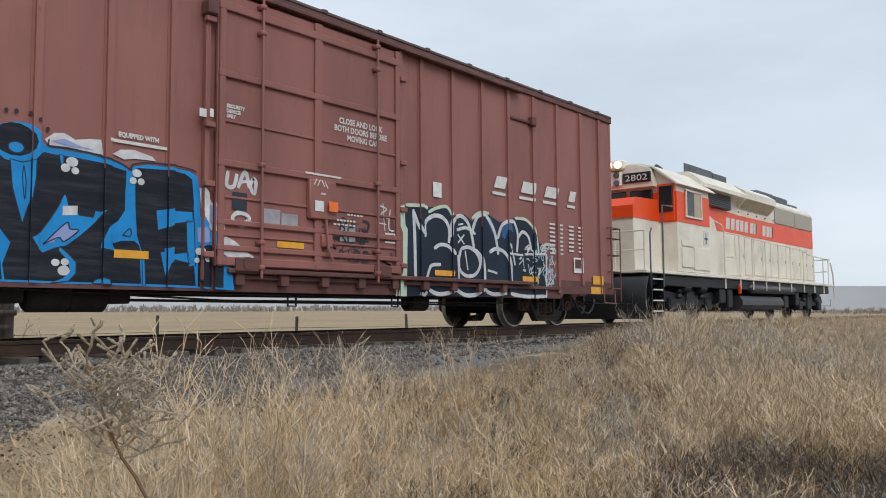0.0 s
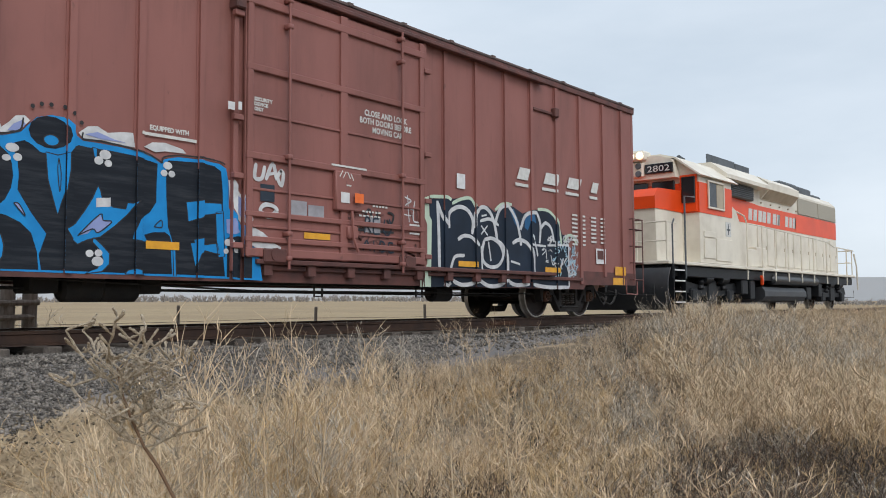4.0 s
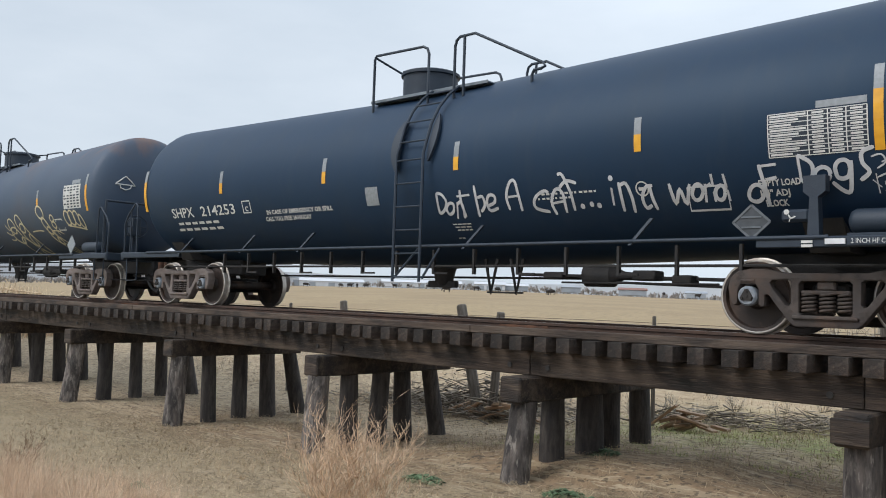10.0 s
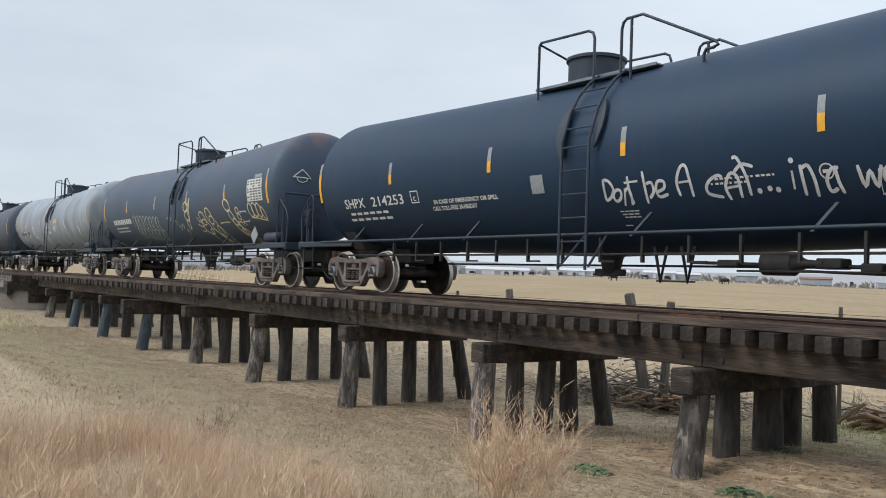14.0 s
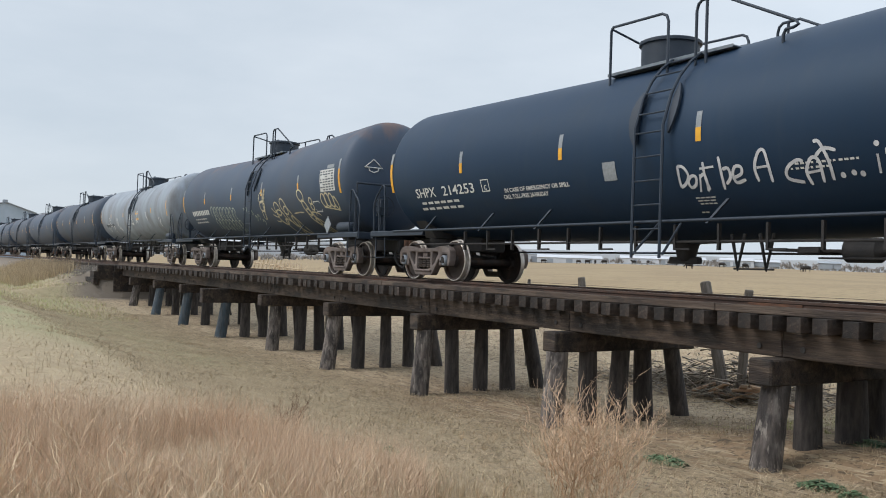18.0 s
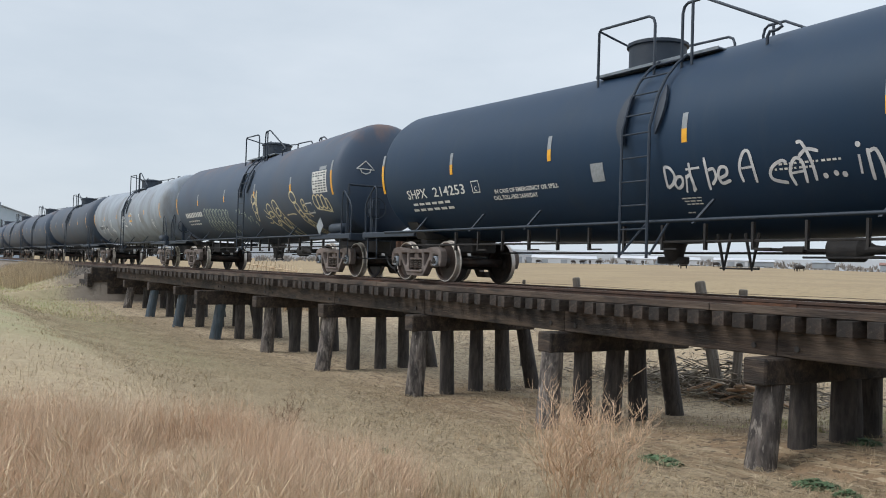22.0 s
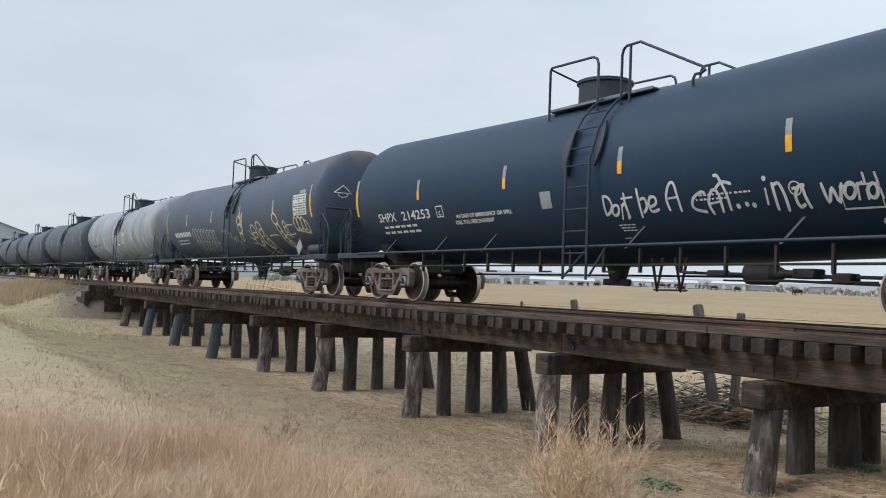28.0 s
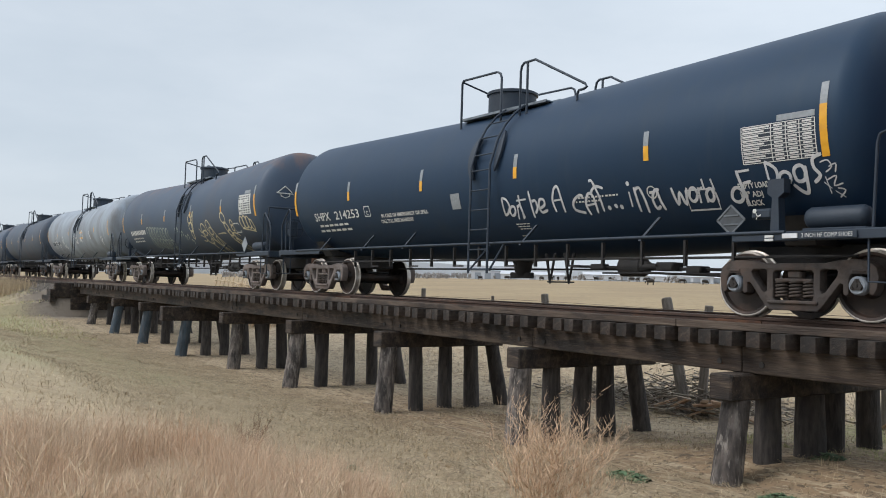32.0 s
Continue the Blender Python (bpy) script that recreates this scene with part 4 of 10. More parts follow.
    part("hose_gland", Shape().tube([p.lerp(q, 0.5), p, p + (p - q) * 0.3], 0.042, 8), M_FRAMEB, car, "cast hose coupling", smooth=50)


# ---- tank cars ----
TANK_R, TANK_HALF, TANK_MID, TANK_RISE = 1.53, 7.62, 2.36, 0.18


def shell_z(x):
    return TANK_MID + TANK_RISE * min(abs(x), TANK_HALF + 0.7) / TANK_HALF


def shell_mesh(material):
    xs = [-TANK_HALF, -5.7, -3.8, -1.9, 0.0, 1.9, 3.8, 5.7, TANK_HALF]
    prof = [(x, TANK_R) for x in xs]
    depth = 0.55
    for k in range(1, 10):
        a = math.pi / 2 * k / 9
        p = (TANK_HALF + depth * math.sin(a), max(TANK_R * math.cos(a) ** 0.9, 0.02))
        prof.append(p)
        prof.insert(0, (-p[0], p[1]))
    n = 72
    vs = [(x, r * math.cos(2 * math.pi * k / n), shell_z(x) + r * math.sin(2 * math.pi * k / n)) for x, r in prof for k in range(n)]
    m = len(prof)
    fs = [(i * n + k, i * n + (k + 1) % n, (i + 1) * n + (k + 1) % n, (i + 1) * n + k) for i in range(m - 1) for k in range(n)]
    fs += [tuple(range(n)), tuple(range((m - 1) * n, m * n))]
    return Shape().add(vs, fs).mesh("shell", material, 35)


def wrap(shapes, off=0.006, cut=0.12):
    """Lays shapes given in (x, z) on the near side of the shell."""
    s = Shape()
    for vs, fs in shapes:
        out = []
        for x, z in vs:
            a = math.asin(max(-0.98, min(0.98, (z - shell_z(x)) / TANK_R)))
            out.append((x, -(TANK_R + off) * math.cos(a), shell_z(x) + (TANK_R + off) * math.sin(a)))
        s.add(out, fs)
    return s


def strips(x0, x1, z0, z1, n=4):
    return [rect(x0, x1, z0 + (z1 - z0) * k / n, z0 + (z1 - z0) * (k + 1) / n) for k in range(n)]


def tank_car(name, xc, shell_mat, detail, label, frame_mat, key, cap):
    car = thing(name, label, "tank car", "tank cars of the train", pose(xc, TRACK_Y, 0))
    sk = "shell_" + shell_mat.name
    if sk not in PIECE:
        PIECE[sk] = shell_mesh(shell_mat)
    lift = 0.0 if detail > 1 else 0.17
    part("shell", PIECE[sk], None, car, at=pose(0, 0, lift))
    for x in (-6.83, 6.83):
        dusty = detail == 1 or (detail == 2 and x < 0)
        truck(car, x, M_FRAMEL if dusty else frame_mat, "frame_pale" if dusty else key, cap, detail > 0)

    def shared(nm, build, material, lab="", smooth=0.0, dark=False):
        k = "tank_" + nm + ("" if not dark else material.name)
        if k not in PIECE:
            PIECE[k] = build().mesh(nm, material, smooth)
        up = lift if nm in ("manway", "platform", "platform_edge") or nm.startswith(("top_rail", "ladder_plate", "stripe", "ladder_stile", "ladder_rung")) else 0.0
        return part(nm, PIECE[k], None, car, lab, at=pose(0, 0, up))

    for d in (-1, 1):
        def sill():
            s = Shape().box(d * 5.6, d * 8.75, -0.33, 0.33, 0.68, 1.02, 0.02)
            s.slab_x([(-1.2, 1.35), (-0.9, 0.98), (0.9, 0.98), (1.2, 1.35), (0.7, 1.1), (-0.7, 1.1)], d * 6.6, d * 7.05)
            return s
        shared("stub_sill" + ("_a" if d < 0 else "_b"), sill, M_UNDER).name = "stub_sill"

        def deck():
            s = Shape().box(d * 7.9, d * 8.72, -1.5, 1.5, 1.08, 1.13, 0.01).box(d * 8.62, d * 8.74, -1.5, 1.5, 0.96, 1.14, 0.01)
            s.box(d * 6.2, d * 8.72, -1.52, -1.44, 1.0, 1.12, 0.01).box(d * 6.2, d * 8.72, 1.44, 1.52, 1.0, 1.12, 0.01)
            return s
        shared("end_platform" + ("_a" if d < 0 else "_b"), deck, M_BLACK, "black steel end platform").name = "end_platform"

        for y in (-1.46,) if d > 0 else (-1.46, 1.46):
            tag = "%g_%g" % (d, y)
            shared("end_handrail" + tag, lambda: Shape().tube([(d * 8.1, y, 1.12), (d * 8.14, y, 2.12), (d * 8.17, y, 2.22), (d * 8.25, y, 2.25), (d * 8.55, y, 2.0), (d * 8.68, y, 1.82), (d * 8.7, y, 1.72), (d * 8.66, y, 1.12)], 0.02, 8),
                   M_BLACK, "bent black steel handrail", 60).name = "end_handrail"
            shared("handrail_post" + tag, lambda: Shape().tube([(d * 8.4, y, 1.12), (d * 8.42, y, 2.08)], 0.018, 8), M_BLACK).name = "handrail_post"
            shared("sill_step" + tag, lambda: Shape().tube([(d * 8.05, y, 1.0), (d * 8.05, y, 0.5), (d * 8.5, y, 0.48), (d * 8.52, y, 1.0)], 0.016, 8), M_BLACK, "bent bar step", 60).name = "sill_step"
        coupler(car, d * 8.74, d * 0.62, None, [(8.56, -0.3, 0.67), (8.62, -0.34, 0.55), (8.7, -0.36, 0.45), (8.84, -0.35, 0.32), (9.0, -0.3, 0.25)] if d > 0 else None)
    if detail > 0:
        shared("brake_wheel", lambda: Shape().tube([(8.45, -0.62 + 0.28 * math.cos(a), 1.83 + 0.28 * math.sin(a)) for a in np.linspace(0, 2 * math.pi, 25)], 0.016, 6)
               .tube([(8.44, -0.34, 1.83), (8.44, -0.9, 1.83)], 0.012, 6).tube([(8.44, -0.62, 1.55), (8.44, -0.62, 2.11)], 0.012, 6)
               .box(8.2, 8.44, -0.74, -0.5, 1.6, 2.05, 0.02).box(8.24, 8.34, -0.67, -0.57, 1.12, 1.7, 0.01), M_BLACK, "black brake wheel and housing", 40)
        shared("air_reservoir", lambda: Shape().lathe([(7.15, 0.05), (7.18, 0.115), (7.23, 0.14), (7.9, 0.14), (7.95, 0.115), (7.98, 0.05)], 20, "x", (-0.0, -1.28, 1.29))
               .box(7.15, 7.98, -1.4, -1.16, 1.12, 1.16, 0.01), M_BLACK, "black air reservoir", 40)
    # pipe rail along the flank with its brackets
    shared("side_rail", lambda: Shape().tube([(-7.55, -1.52, 1.11), (7.0, -1.52, 1.11)], 0.026, 8).tube([(-7.0, 1.52, 1.11), (7.55, 1.52, 1.11)], 0.026, 8), M_BLACK, "long pipe handrail", 60)
    if detail > 0:
        for k, x in enumerate((-6.2, -4.0, -2.2, 1.75, 4.55)):
            def br(x=x):
                return Shape().add([(x, -1.54, 1.06), (x + 0.05, -1.54, 1.06), (x + 0.25, -1.33, 1.42), (x + 0.2, -1.33, 1.42),
                                    (x, -1.5, 1.06), (x + 0.05, -1.5, 1.06), (x + 0.25, -1.29, 1.42), (x + 0.2, -1.29, 1.42)],
                                   [(0, 1, 2, 3), (4, 5, 6, 7), (0, 1, 5, 4), (1, 2, 6, 5), (2, 3, 7, 6), (3, 0, 4, 7)])
            shared("rail_bracket%d" % k, br, M_BLACK).name = "rail_bracket"
    # manway, platform, top rails
    shared("manway", lambda: Shape().lathe([(3.6, 0.5), (4.3, 0.5), (4.31, 0.54), (4.36, 0.54), (4.38, 0.5), (4.42, 0.3)], 28, "z", (-0.45, 0, 0))
           .tube([(-0.95, -0.1, 4.36), (-1.05, -0.1, 4.5), (-0.8, -0.1, 4.5), (-0.6, -0.1, 4.4)], 0.025, 6), M_BLACK if shell_mat is not M_TANKG else M_TANKD, "cylindrical manway", 40)
    shared("platform", lambda: Shape().box(-1.1, 1.6, -0.84, -0.5, 3.76, 3.79, 0.008).box(-1.1, 1.6, 0.5, 0.84, 3.76, 3.79, 0.008)
           .box(-1.1, -0.98, -0.5, 0.5, 3.8, 3.83, 0.008).box(0.1, 1.6, -0.5, 0.5, 3.83, 3.86, 0.008), M_SILVER, "grey steel walkway round the manway")
    shared("platform_edge", lambda: Shape().box(-1.1, 1.6, -0.856, -0.842, 3.75, 3.8, 0.003), M_SILVER, "pale steel edge of the walkway")
    for y in (-0.98, 0.98):
        def rail_l(y=y):
            return Shape().tube([(-0.9, y, 3.5), (-0.9, y, 4.5), (-0.86, y, 4.56), (0.28, y, 4.53), (0.38, y, 4.48), (0.42, y, 4.38), (0.42, y, 3.55)], 0.024, 8)\
                .tube([(-0.9, y, 4.54), (-0.9, y * 0.3, 4.4)], 0.02, 8)
        def rail_r(y=y):
            return Shape().tube([(1.0, y, 3.55), (1.0, y, 4.4), (1.03, y, 4.5), (1.1, y, 4.55), (1.42, y, 4.55), (2.75, y, 3.86), (2.8, y, 3.8), (2.72, y, 3.77), (2.6, y, 3.77), (2.56, y, 3.7), (2.56, y, 3.5)], 0.024, 8)\
                .tube([(1.2, y, 3.55), (1.2, y, 4.55)], 0.024, 8)
        k = "n" if y < 0 else "f"
        shared("top_rail_l" + k, rail_l, M_BLACK, "bent black pipe rail", 60).name = "top_rail"
        shared("top_rail_r" + k, rail_r, M_BLACK, "bent black pipe rail", 60).name = "top_rail"

    def ladder_stile(x):
        pts = [(x, -1.66, 0.55), (x, -1.66, 2.55)]
        for a in (12, 24, 36, 48, 58):
            pts.append((x, -(TANK_R + 0.11) * math.cos(radians(a)), TANK_MID + 0.02 + (TANK_R + 0.11) * math.sin(radians(a))))
        return Shape().tube(pts, 0.024, 6)

    for x in (0.43, 1.01):
        shared("ladder_stile%g" % x, lambda: ladder_stile(x), M_BLACK, "black steel ladder stile", 50).name = "ladder_stile"
    for k in range(6):
        shared("ladder_rung%d" % k, lambda: Shape().tube([(0.4, -1.66, 0.62 + 0.37 * k), (1.04, -1.66, 0.62 + 0.37 * k)], 0.014, 6), M_BLACK).name = "ladder_rung"
    for a in (14, 27, 40, 53):
        q = (-(TANK_R + 0.11) * math.cos(radians(a)), TANK_MID + 0.02 + (TANK_R + 0.11) * math.sin(radians(a)))
        shared("ladder_rung%d" % a, lambda: Shape().tube([(0.4, *q), (1.04, *q)], 0.014, 6), M_BLACK).name = "ladder_rung"
    def wing(x0, x1, a0, a1):
        vs, n = [], 7
        for r in (TANK_R + 0.03, TANK_R + 0.075):
            for k in range(n):
                a = radians(a0 + (a1 - a0) * k / (n - 1))
                taper = 0.12 * abs(2 * k / (n - 1) - 1) ** 2
                for x in (x0 + (taper if x1 < 0.7 else 0), x1 - (taper if x0 > 0.7 else 0)):
                    vs.append((x, -r * math.cos(a), TANK_MID + 0.02 + r * math.sin(a)))
        m = 2 * n
        fs = [(o + 2 * k, o + 2 * k + 1, o + 2 * k + 3, o + 2 * k + 2) for o in (0, m) for k in range(n - 1)]
        fs += [(2 * k + e, 2 * k + 2 + e, m + 2 * k + 2 + e, m + 2 * k + e) for e in (0, 1) for k in range(n - 1)]
        fs += [(e, e + 1, m + e + 1, m + e) for e in (0, m - 2)]
        return Shape().add(vs, fs)
    shared("ladder_plate_a", lambda: wing(0.2, 0.4, -2, 30), M_BLACK, "curved black guard plate beside the ladder", 40).name = "ladder_plate"
    shared("ladder_plate_b", lambda: wing(1.04, 1.18, 2, 32), M_BLACK, "curved black guard plate beside the ladder", 40).name = "ladder_plate"
    shared("ladder_brace0", lambda: Shape().tube([(0.43, -1.64, 0.6), (0.7, -1.35, 1.1)], 0.02, 6), M_BLACK).name = "ladder_brace"
    shared("ladder_brace1", lambda: Shape().tube([(1.3, -1.5, 1.1), (1.05, -1.64, 0.6)], 0.02, 6), M_BLACK).name = "ladder_brace"
    # running gear below: train line, outlet, brake cylinder
    def below():
        s = Shape().tube([(-7.6, -0.9, 0.83), (7.6, -0.9, 0.83)], 0.02, 6).tube([(-5.6, 0.5, 0.7), (5.6, 0.5, 0.7)], 0.02, 6)
        for k in range(14):
            x = -5.4 + 0.86 * k
            s.box(x - 0.02, x + 0.02, -0.93, -0.87, 0.7, 1.1).box(x - 0.02, x + 0.3 * (k % 2), -0.92, -0.88, 0.7, 0.73)
        return s
    shared("train_line", below, M_UNDER)
    def outlet():
        s = Shape().lathe([(0.55, 0.1), (0.62, 0.16), (0.8, 0.2), (0.98, 0.3)], 16, "z", (0.05, 0, 0))
        s.box(-0.3, 0.35, -0.06, 0.06, 0.5, 0.62, 0.02)
        return s
    for x in (1.55, 2.05):
        shared("skid_hanger%g" % x, lambda: Shape().tube([(x, -0.7, 0.95), (x + 0.12, -0.7, 0.42), (x + 0.24, -0.7, 0.95)], 0.028, 6), M_UNDER).name = "skid_hanger"
    shared("skid_bar", lambda: Shape().tube([(1.6, -0.7, 0.43), (2.3, -0.7, 0.43)], 0.015, 6), M_UNDER)
    shared("bottom_outlet", outlet, M_UNDER, "dark bottom outlet with skid", 40)
    shared("brake_gear", lambda: Shape().lathe([(3.3, 0.1), (3.34, 0.165), (3.78, 0.165), (3.83, 0.12), (3.95, 0.06), (4.2, 0.04)], 18, "x", (0, -0.55, 0.71))
           .box(4.15, 4.5, -0.7, -0.42, 0.64, 0.78, 0.02).box(2.6, 2.95, -0.62, -0.48, 0.66, 0.76, 0.02).tube([(2.1, -0.55, 0.72), (5.7, -0.5, 0.66)], 0.025, 6).tube([(3.6, -0.6, 0.62), (6.2, -0.6, 0.55)], 0.02, 6)
           .box(4.72, 5.0, -0.66, -0.4, 0.6, 0.72, 0.02).tube([(3.0, -0.7, 0.6), (5.4, -0.68, 0.6)], 0.015, 6), M_UNDER, "brake cylinder and levers", 40)
    # reflective stripes
    for k, (x, z0, z1, w, fr) in enumerate(((-7.72, 2.04, 2.95, 0.1, 0.72), (-4.72, 2.27, 2.72, 0.1, 0.46), (-1.52, 2.26, 2.71, 0.1, 0.46), (1.58, 2.26, 2.7, 0.1, 0.46),
                                            (4.66, 2.26, 2.7, 0.1, 0.5), (7.5, 2.03, 2.95, 0.1, 0.7))):
        zm = z0 + (z1 - z0) * fr
        shared("stripe_y%d" % k, lambda x=x, z0=z0, zm=zm, w=w: wrap(strips(x - w / 2, x + w / 2, z0, zm, 4)), M_YEL, "yellow reflective stripe").name = "stripe"
        shared("stripe_g%d" % k, lambda x=x, z1=z1, zm=zm, w=w: wrap(strips(x - w / 2, x + w / 2, zm, z1, 4)), M_GREYTAPE, "dull grey backing strip").name = "stripe_backing"
    return car


# ---- boxcar ----
BX = 9.16          # centre of the boxcar along the line
BH = 9.48          # half its length
SIDE = -1.55       # its near face


def boxcar():
    car = thing("boxcar", "brown-red ribbed steel boxcar with plug door and graffiti along its flank", "boxcar", at=pose(BX, TRACK_Y, 0))
    c = lambda x: x - BX
    # body: walls as sheets with thickness, roof and ends
    for y0, y1 in ((SIDE, SIDE + 0.06), (1.49, 1.55)):
        part("side_wall", Shape().box(-BH + 0.02, BH - 0.02, y0, y1, 1.0, 4.98), M_BOX, car)
    for e in (-1, 1):
        s = Shape().box(e * (BH - 0.08), e * (BH - 0.02), -1.49, 1.49, 0.95, 4.98)
        for k in range(11):
            s.box(e * (BH - 0.02), e * (BH + 0.05), -1.3, 1.3, 1.15 + 0.34 * k, 1.32 + 0.34 * k, 0.03)
        part("end_wall", s, M_BOX, car)
        part("corner_post", Shape().box(e * (BH - 0.1), e * BH, SIDE - 0.012, SIDE + 0.05, 0.8, 5.0, 0.01), M_BOX, car)
    part("floor", Shape().box(-BH, BH, -1.49, 1.49, 0.95, 1.05), M_UNDER, car)
    s = Shape().slab_x([(-1.6, 4.97), (-1.6, 5.03), (0, 5.15), (1.6, 5.03), (1.6, 4.97)], -BH, BH)
    for k in range(15):
        x = -BH + 0.66 + k * (2 * BH - 1.32) / 14
        s.slab_x([(-1.61, 5.0), (-1.61, 5.05), (0, 5.18), (1.61, 5.05), (1.61, 5.0)], x - 0.05, x + 0.05)
    part("roof", s, M_ROOF, car, "dull ribbed metal roof")
    part("top_chord", Shape().box(-BH, BH, SIDE - 0.05, SIDE + 0.02, 4.86, 5.0, 0.012), M_BOXD, car)
    # posts: hat-shaped ribs
    for x in (0.36, 1.22, 2.09, 2.96, 3.83, 4.71, 5.59, 6.47, 11.5, 12.4, 13.33, 14.22, 15.15, 16.1, 17.13, 18.0):
        z0 = 0.88 if x < 1.6 or x > 16.2 else 0.7
        x = c(x)
        s = Shape().slab_x([(0, 0)] * 0 or [(SIDE, z0), (SIDE, 4.86), (SIDE - 0.05, 4.84), (SIDE - 0.05, z0 + 0.02)], x - 0.045, x + 0.045)
        s.box(x - 0.075, x + 0.075, SIDE - 0.008, SIDE + 0.002, z0, 4.86)
        part("rib", s, M_BOX, car)
    # side sill: shallow over the trucks, deep between
    part("side_sill", Shape().slab([(-BH, 0.84), (-BH, 1.0), (BH, 1.0), (BH, 0.72), (c(16.3), 0.7), (c(16.2), 0.6), (c(2.5), 0.62), (c(2.35), 0.8)], SIDE - 0.015, SIDE + 0.05), M_BOXD, car)
    part("side_sill", Shape().slab([(-BH, 0.84), (-BH, 1.0), (BH, 1.0), (BH, 0.84), (c(16.0), 0.8), (c(15.9), 0.62), (c(2.5), 0.62), (c(2.35), 0.8)], 1.5, 1.565), M_BOXD, car)
    part("centre_sill", Shape().box(-BH + 0.1, BH - 0.1, -0.33, 0.33, 0.62, 0.97, 0.02), M_UNDER, car)
    # sliding door with its frame
    dx0, dx1 = c(7.12), c(10.82)
    door = part("door", Shape().box(dx0, dx1, SIDE - 0.1, SIDE - 0.04, 0.95, 4.75, 0.01), M_BOX, car, "closed plug door with horizontal bars")
    for x in (dx0 + 0.06, c(8.95), dx1 - 0.06):
        w = 0.05 if x != c(8.95) else 0.075
        part("door_stile", Shape().box(x - w, x + w, SIDE - 0.145, SIDE - 0.1, 0.95, 4.75, 0.012), M_BOX, door)
    for z, h in ((4.55, 0.06), (3.6, 0.05), (2.36, 0.05), (1.55, 0.04), (1.2, 0.04), (1.02, 0.06)):
        part("door_rail", Shape().box(dx0, dx1, SIDE - 0.15, SIDE - 0.101, z - h, z + h, 0.012), M_BOX, door)
    for z in (2.95, 1.9, 1.38):
        part("door_brace", Shape().box(dx0 + 0.1, dx1 - 0.1, SIDE - 0.125, SIDE - 0.1, z - 0.018, z + 0.018, 0.008), M_BOX, door)
    for x in (c(7.82), c(10.2)):
        s = Shape().tube([(x, SIDE - 0.2, 0.8), (x, SIDE - 0.2, 4.8)], 0.021, 8)
        for z in (0.95, 1.3, 2.4, 4.3, 4.68):
            s.box(x - 0.045, x + 0.045, SIDE - 0.23, SIDE - 0.1, z - 0.035, z + 0.035, 0.01)
        part("lock_rod", s, M_BOX, door, "vertical lock rod with keepers", 50)
    for x in (c(6.98), c(10.9)):
        s = Shape().box(x - 0.04, x + 0.04, SIDE - 0.09, SIDE, 0.75, 4.9, 0.012)
        for z in (2.85, 2.05, 1.1, 4.3):
            s.box(x - 0.07, x + 0.09, SIDE - 0.15, SIDE - 0.07, z - 0.04, z + 0.04, 0.01)
        part("door_post", s, M_BOX, car)
    s = Shape().box(c(7.3), c(14.9), SIDE - 0.16, SIDE - 0.02, 0.86, 0.93, 0.012).box(c(7.2), c(16.1), SIDE - 0.07, SIDE, 0.78, 0.85, 0.01)
    for k in range(9):
        s.box(c(7.45 + 0.8 * k), c(7.6 + 0.8 * k), SIDE - 0.12, SIDE, 0.7, 0.87, 0.01)
    part("door_track", s, M_BOXD, car, "lower door track")
    part("door_track", Shape().box(c(7.0), c(14.6), SIDE - 0.16, SIDE - 0.03, 4.8, 4.87, 0.012), M_BOXD, car, "upper door track")
    for x in (c(7.6), c(10.35)):
        part("door_roller", Shape().lathe([(SIDE - 0.2, 0.09), (SIDE - 0.1, 0.09)], 16, "y", (x, 0, 1.0)).box(x - 0.2, x + 0.2, SIDE - 0.19, SIDE - 0.1, 0.88, 1.08, 0.02), M_BOXD, door)
    part("door_gear", Shape().box(c(8.73), c(9.28), SIDE - 0.19, SIDE - 0.1, 1.72, 2.32, 0.02).lathe([(SIDE - 0.24, 0.06), (SIDE - 0.12, 0.07)], 14, "y", (c(9.15), 0, 1.95))
         .tube([(c(9.05), SIDE - 0.2, 1.72), (c(9.07), SIDE - 0.22, 1.3), (c(9.15), SIDE - 0.24, 1.1)], 0.025, 6).box(c(8.98), c(9.2), SIDE - 0.2, SIDE - 0.1, 1.3, 1.5, 0.02), M_BOX, door, "door gear box with crank", 40)
    part("door_gear_top", Shape().box(c(6.9), c(7.06), SIDE - 0.2, SIDE, 4.35, 4.55, 0.02).box(c(15.0), c(15.16), SIDE - 0.12, SIDE, 4.2, 4.4, 0.02).box(c(14.3), c(15.1), SIDE - 0.045, SIDE - 0.005, 4.24, 4.3, 0.01), M_BOXD, car)
    # left end: ladder panel with grab irons; right end: ladder off the corner
    s = Shape().box(c(-0.34), c(0.2), SIDE - 0.05, SIDE - 0.014, 0.95, 2.5, 0.01)
    part("end_panel", s, M_BOX, car)
    for k, z in enumerate((2.5, 2.03, 1.57, 1.1)):
        part("grab_iron", Shape().tube([(c(-0.33), SIDE - 0.05, z), (c(-0.33), SIDE - 0.11, z), (c(0.18), SIDE - 0.11, z - 0.01), (c(0.18), SIDE - 0.05, z - 0.01)], 0.014, 6), M_BOX, car, smooth=60)
    for z in (2.28, 1.22):
        part("panel_bracket", Shape().box(c(0.18), c(0.46), SIDE - 0.075, SIDE - 0.04, z - 0.02, z + 0.03, 0.008).box(c(0.38), c(0.44), SIDE - 0.1, SIDE - 0.04, z - 0.05, z + 0.06, 0.008), M_BOX, car)
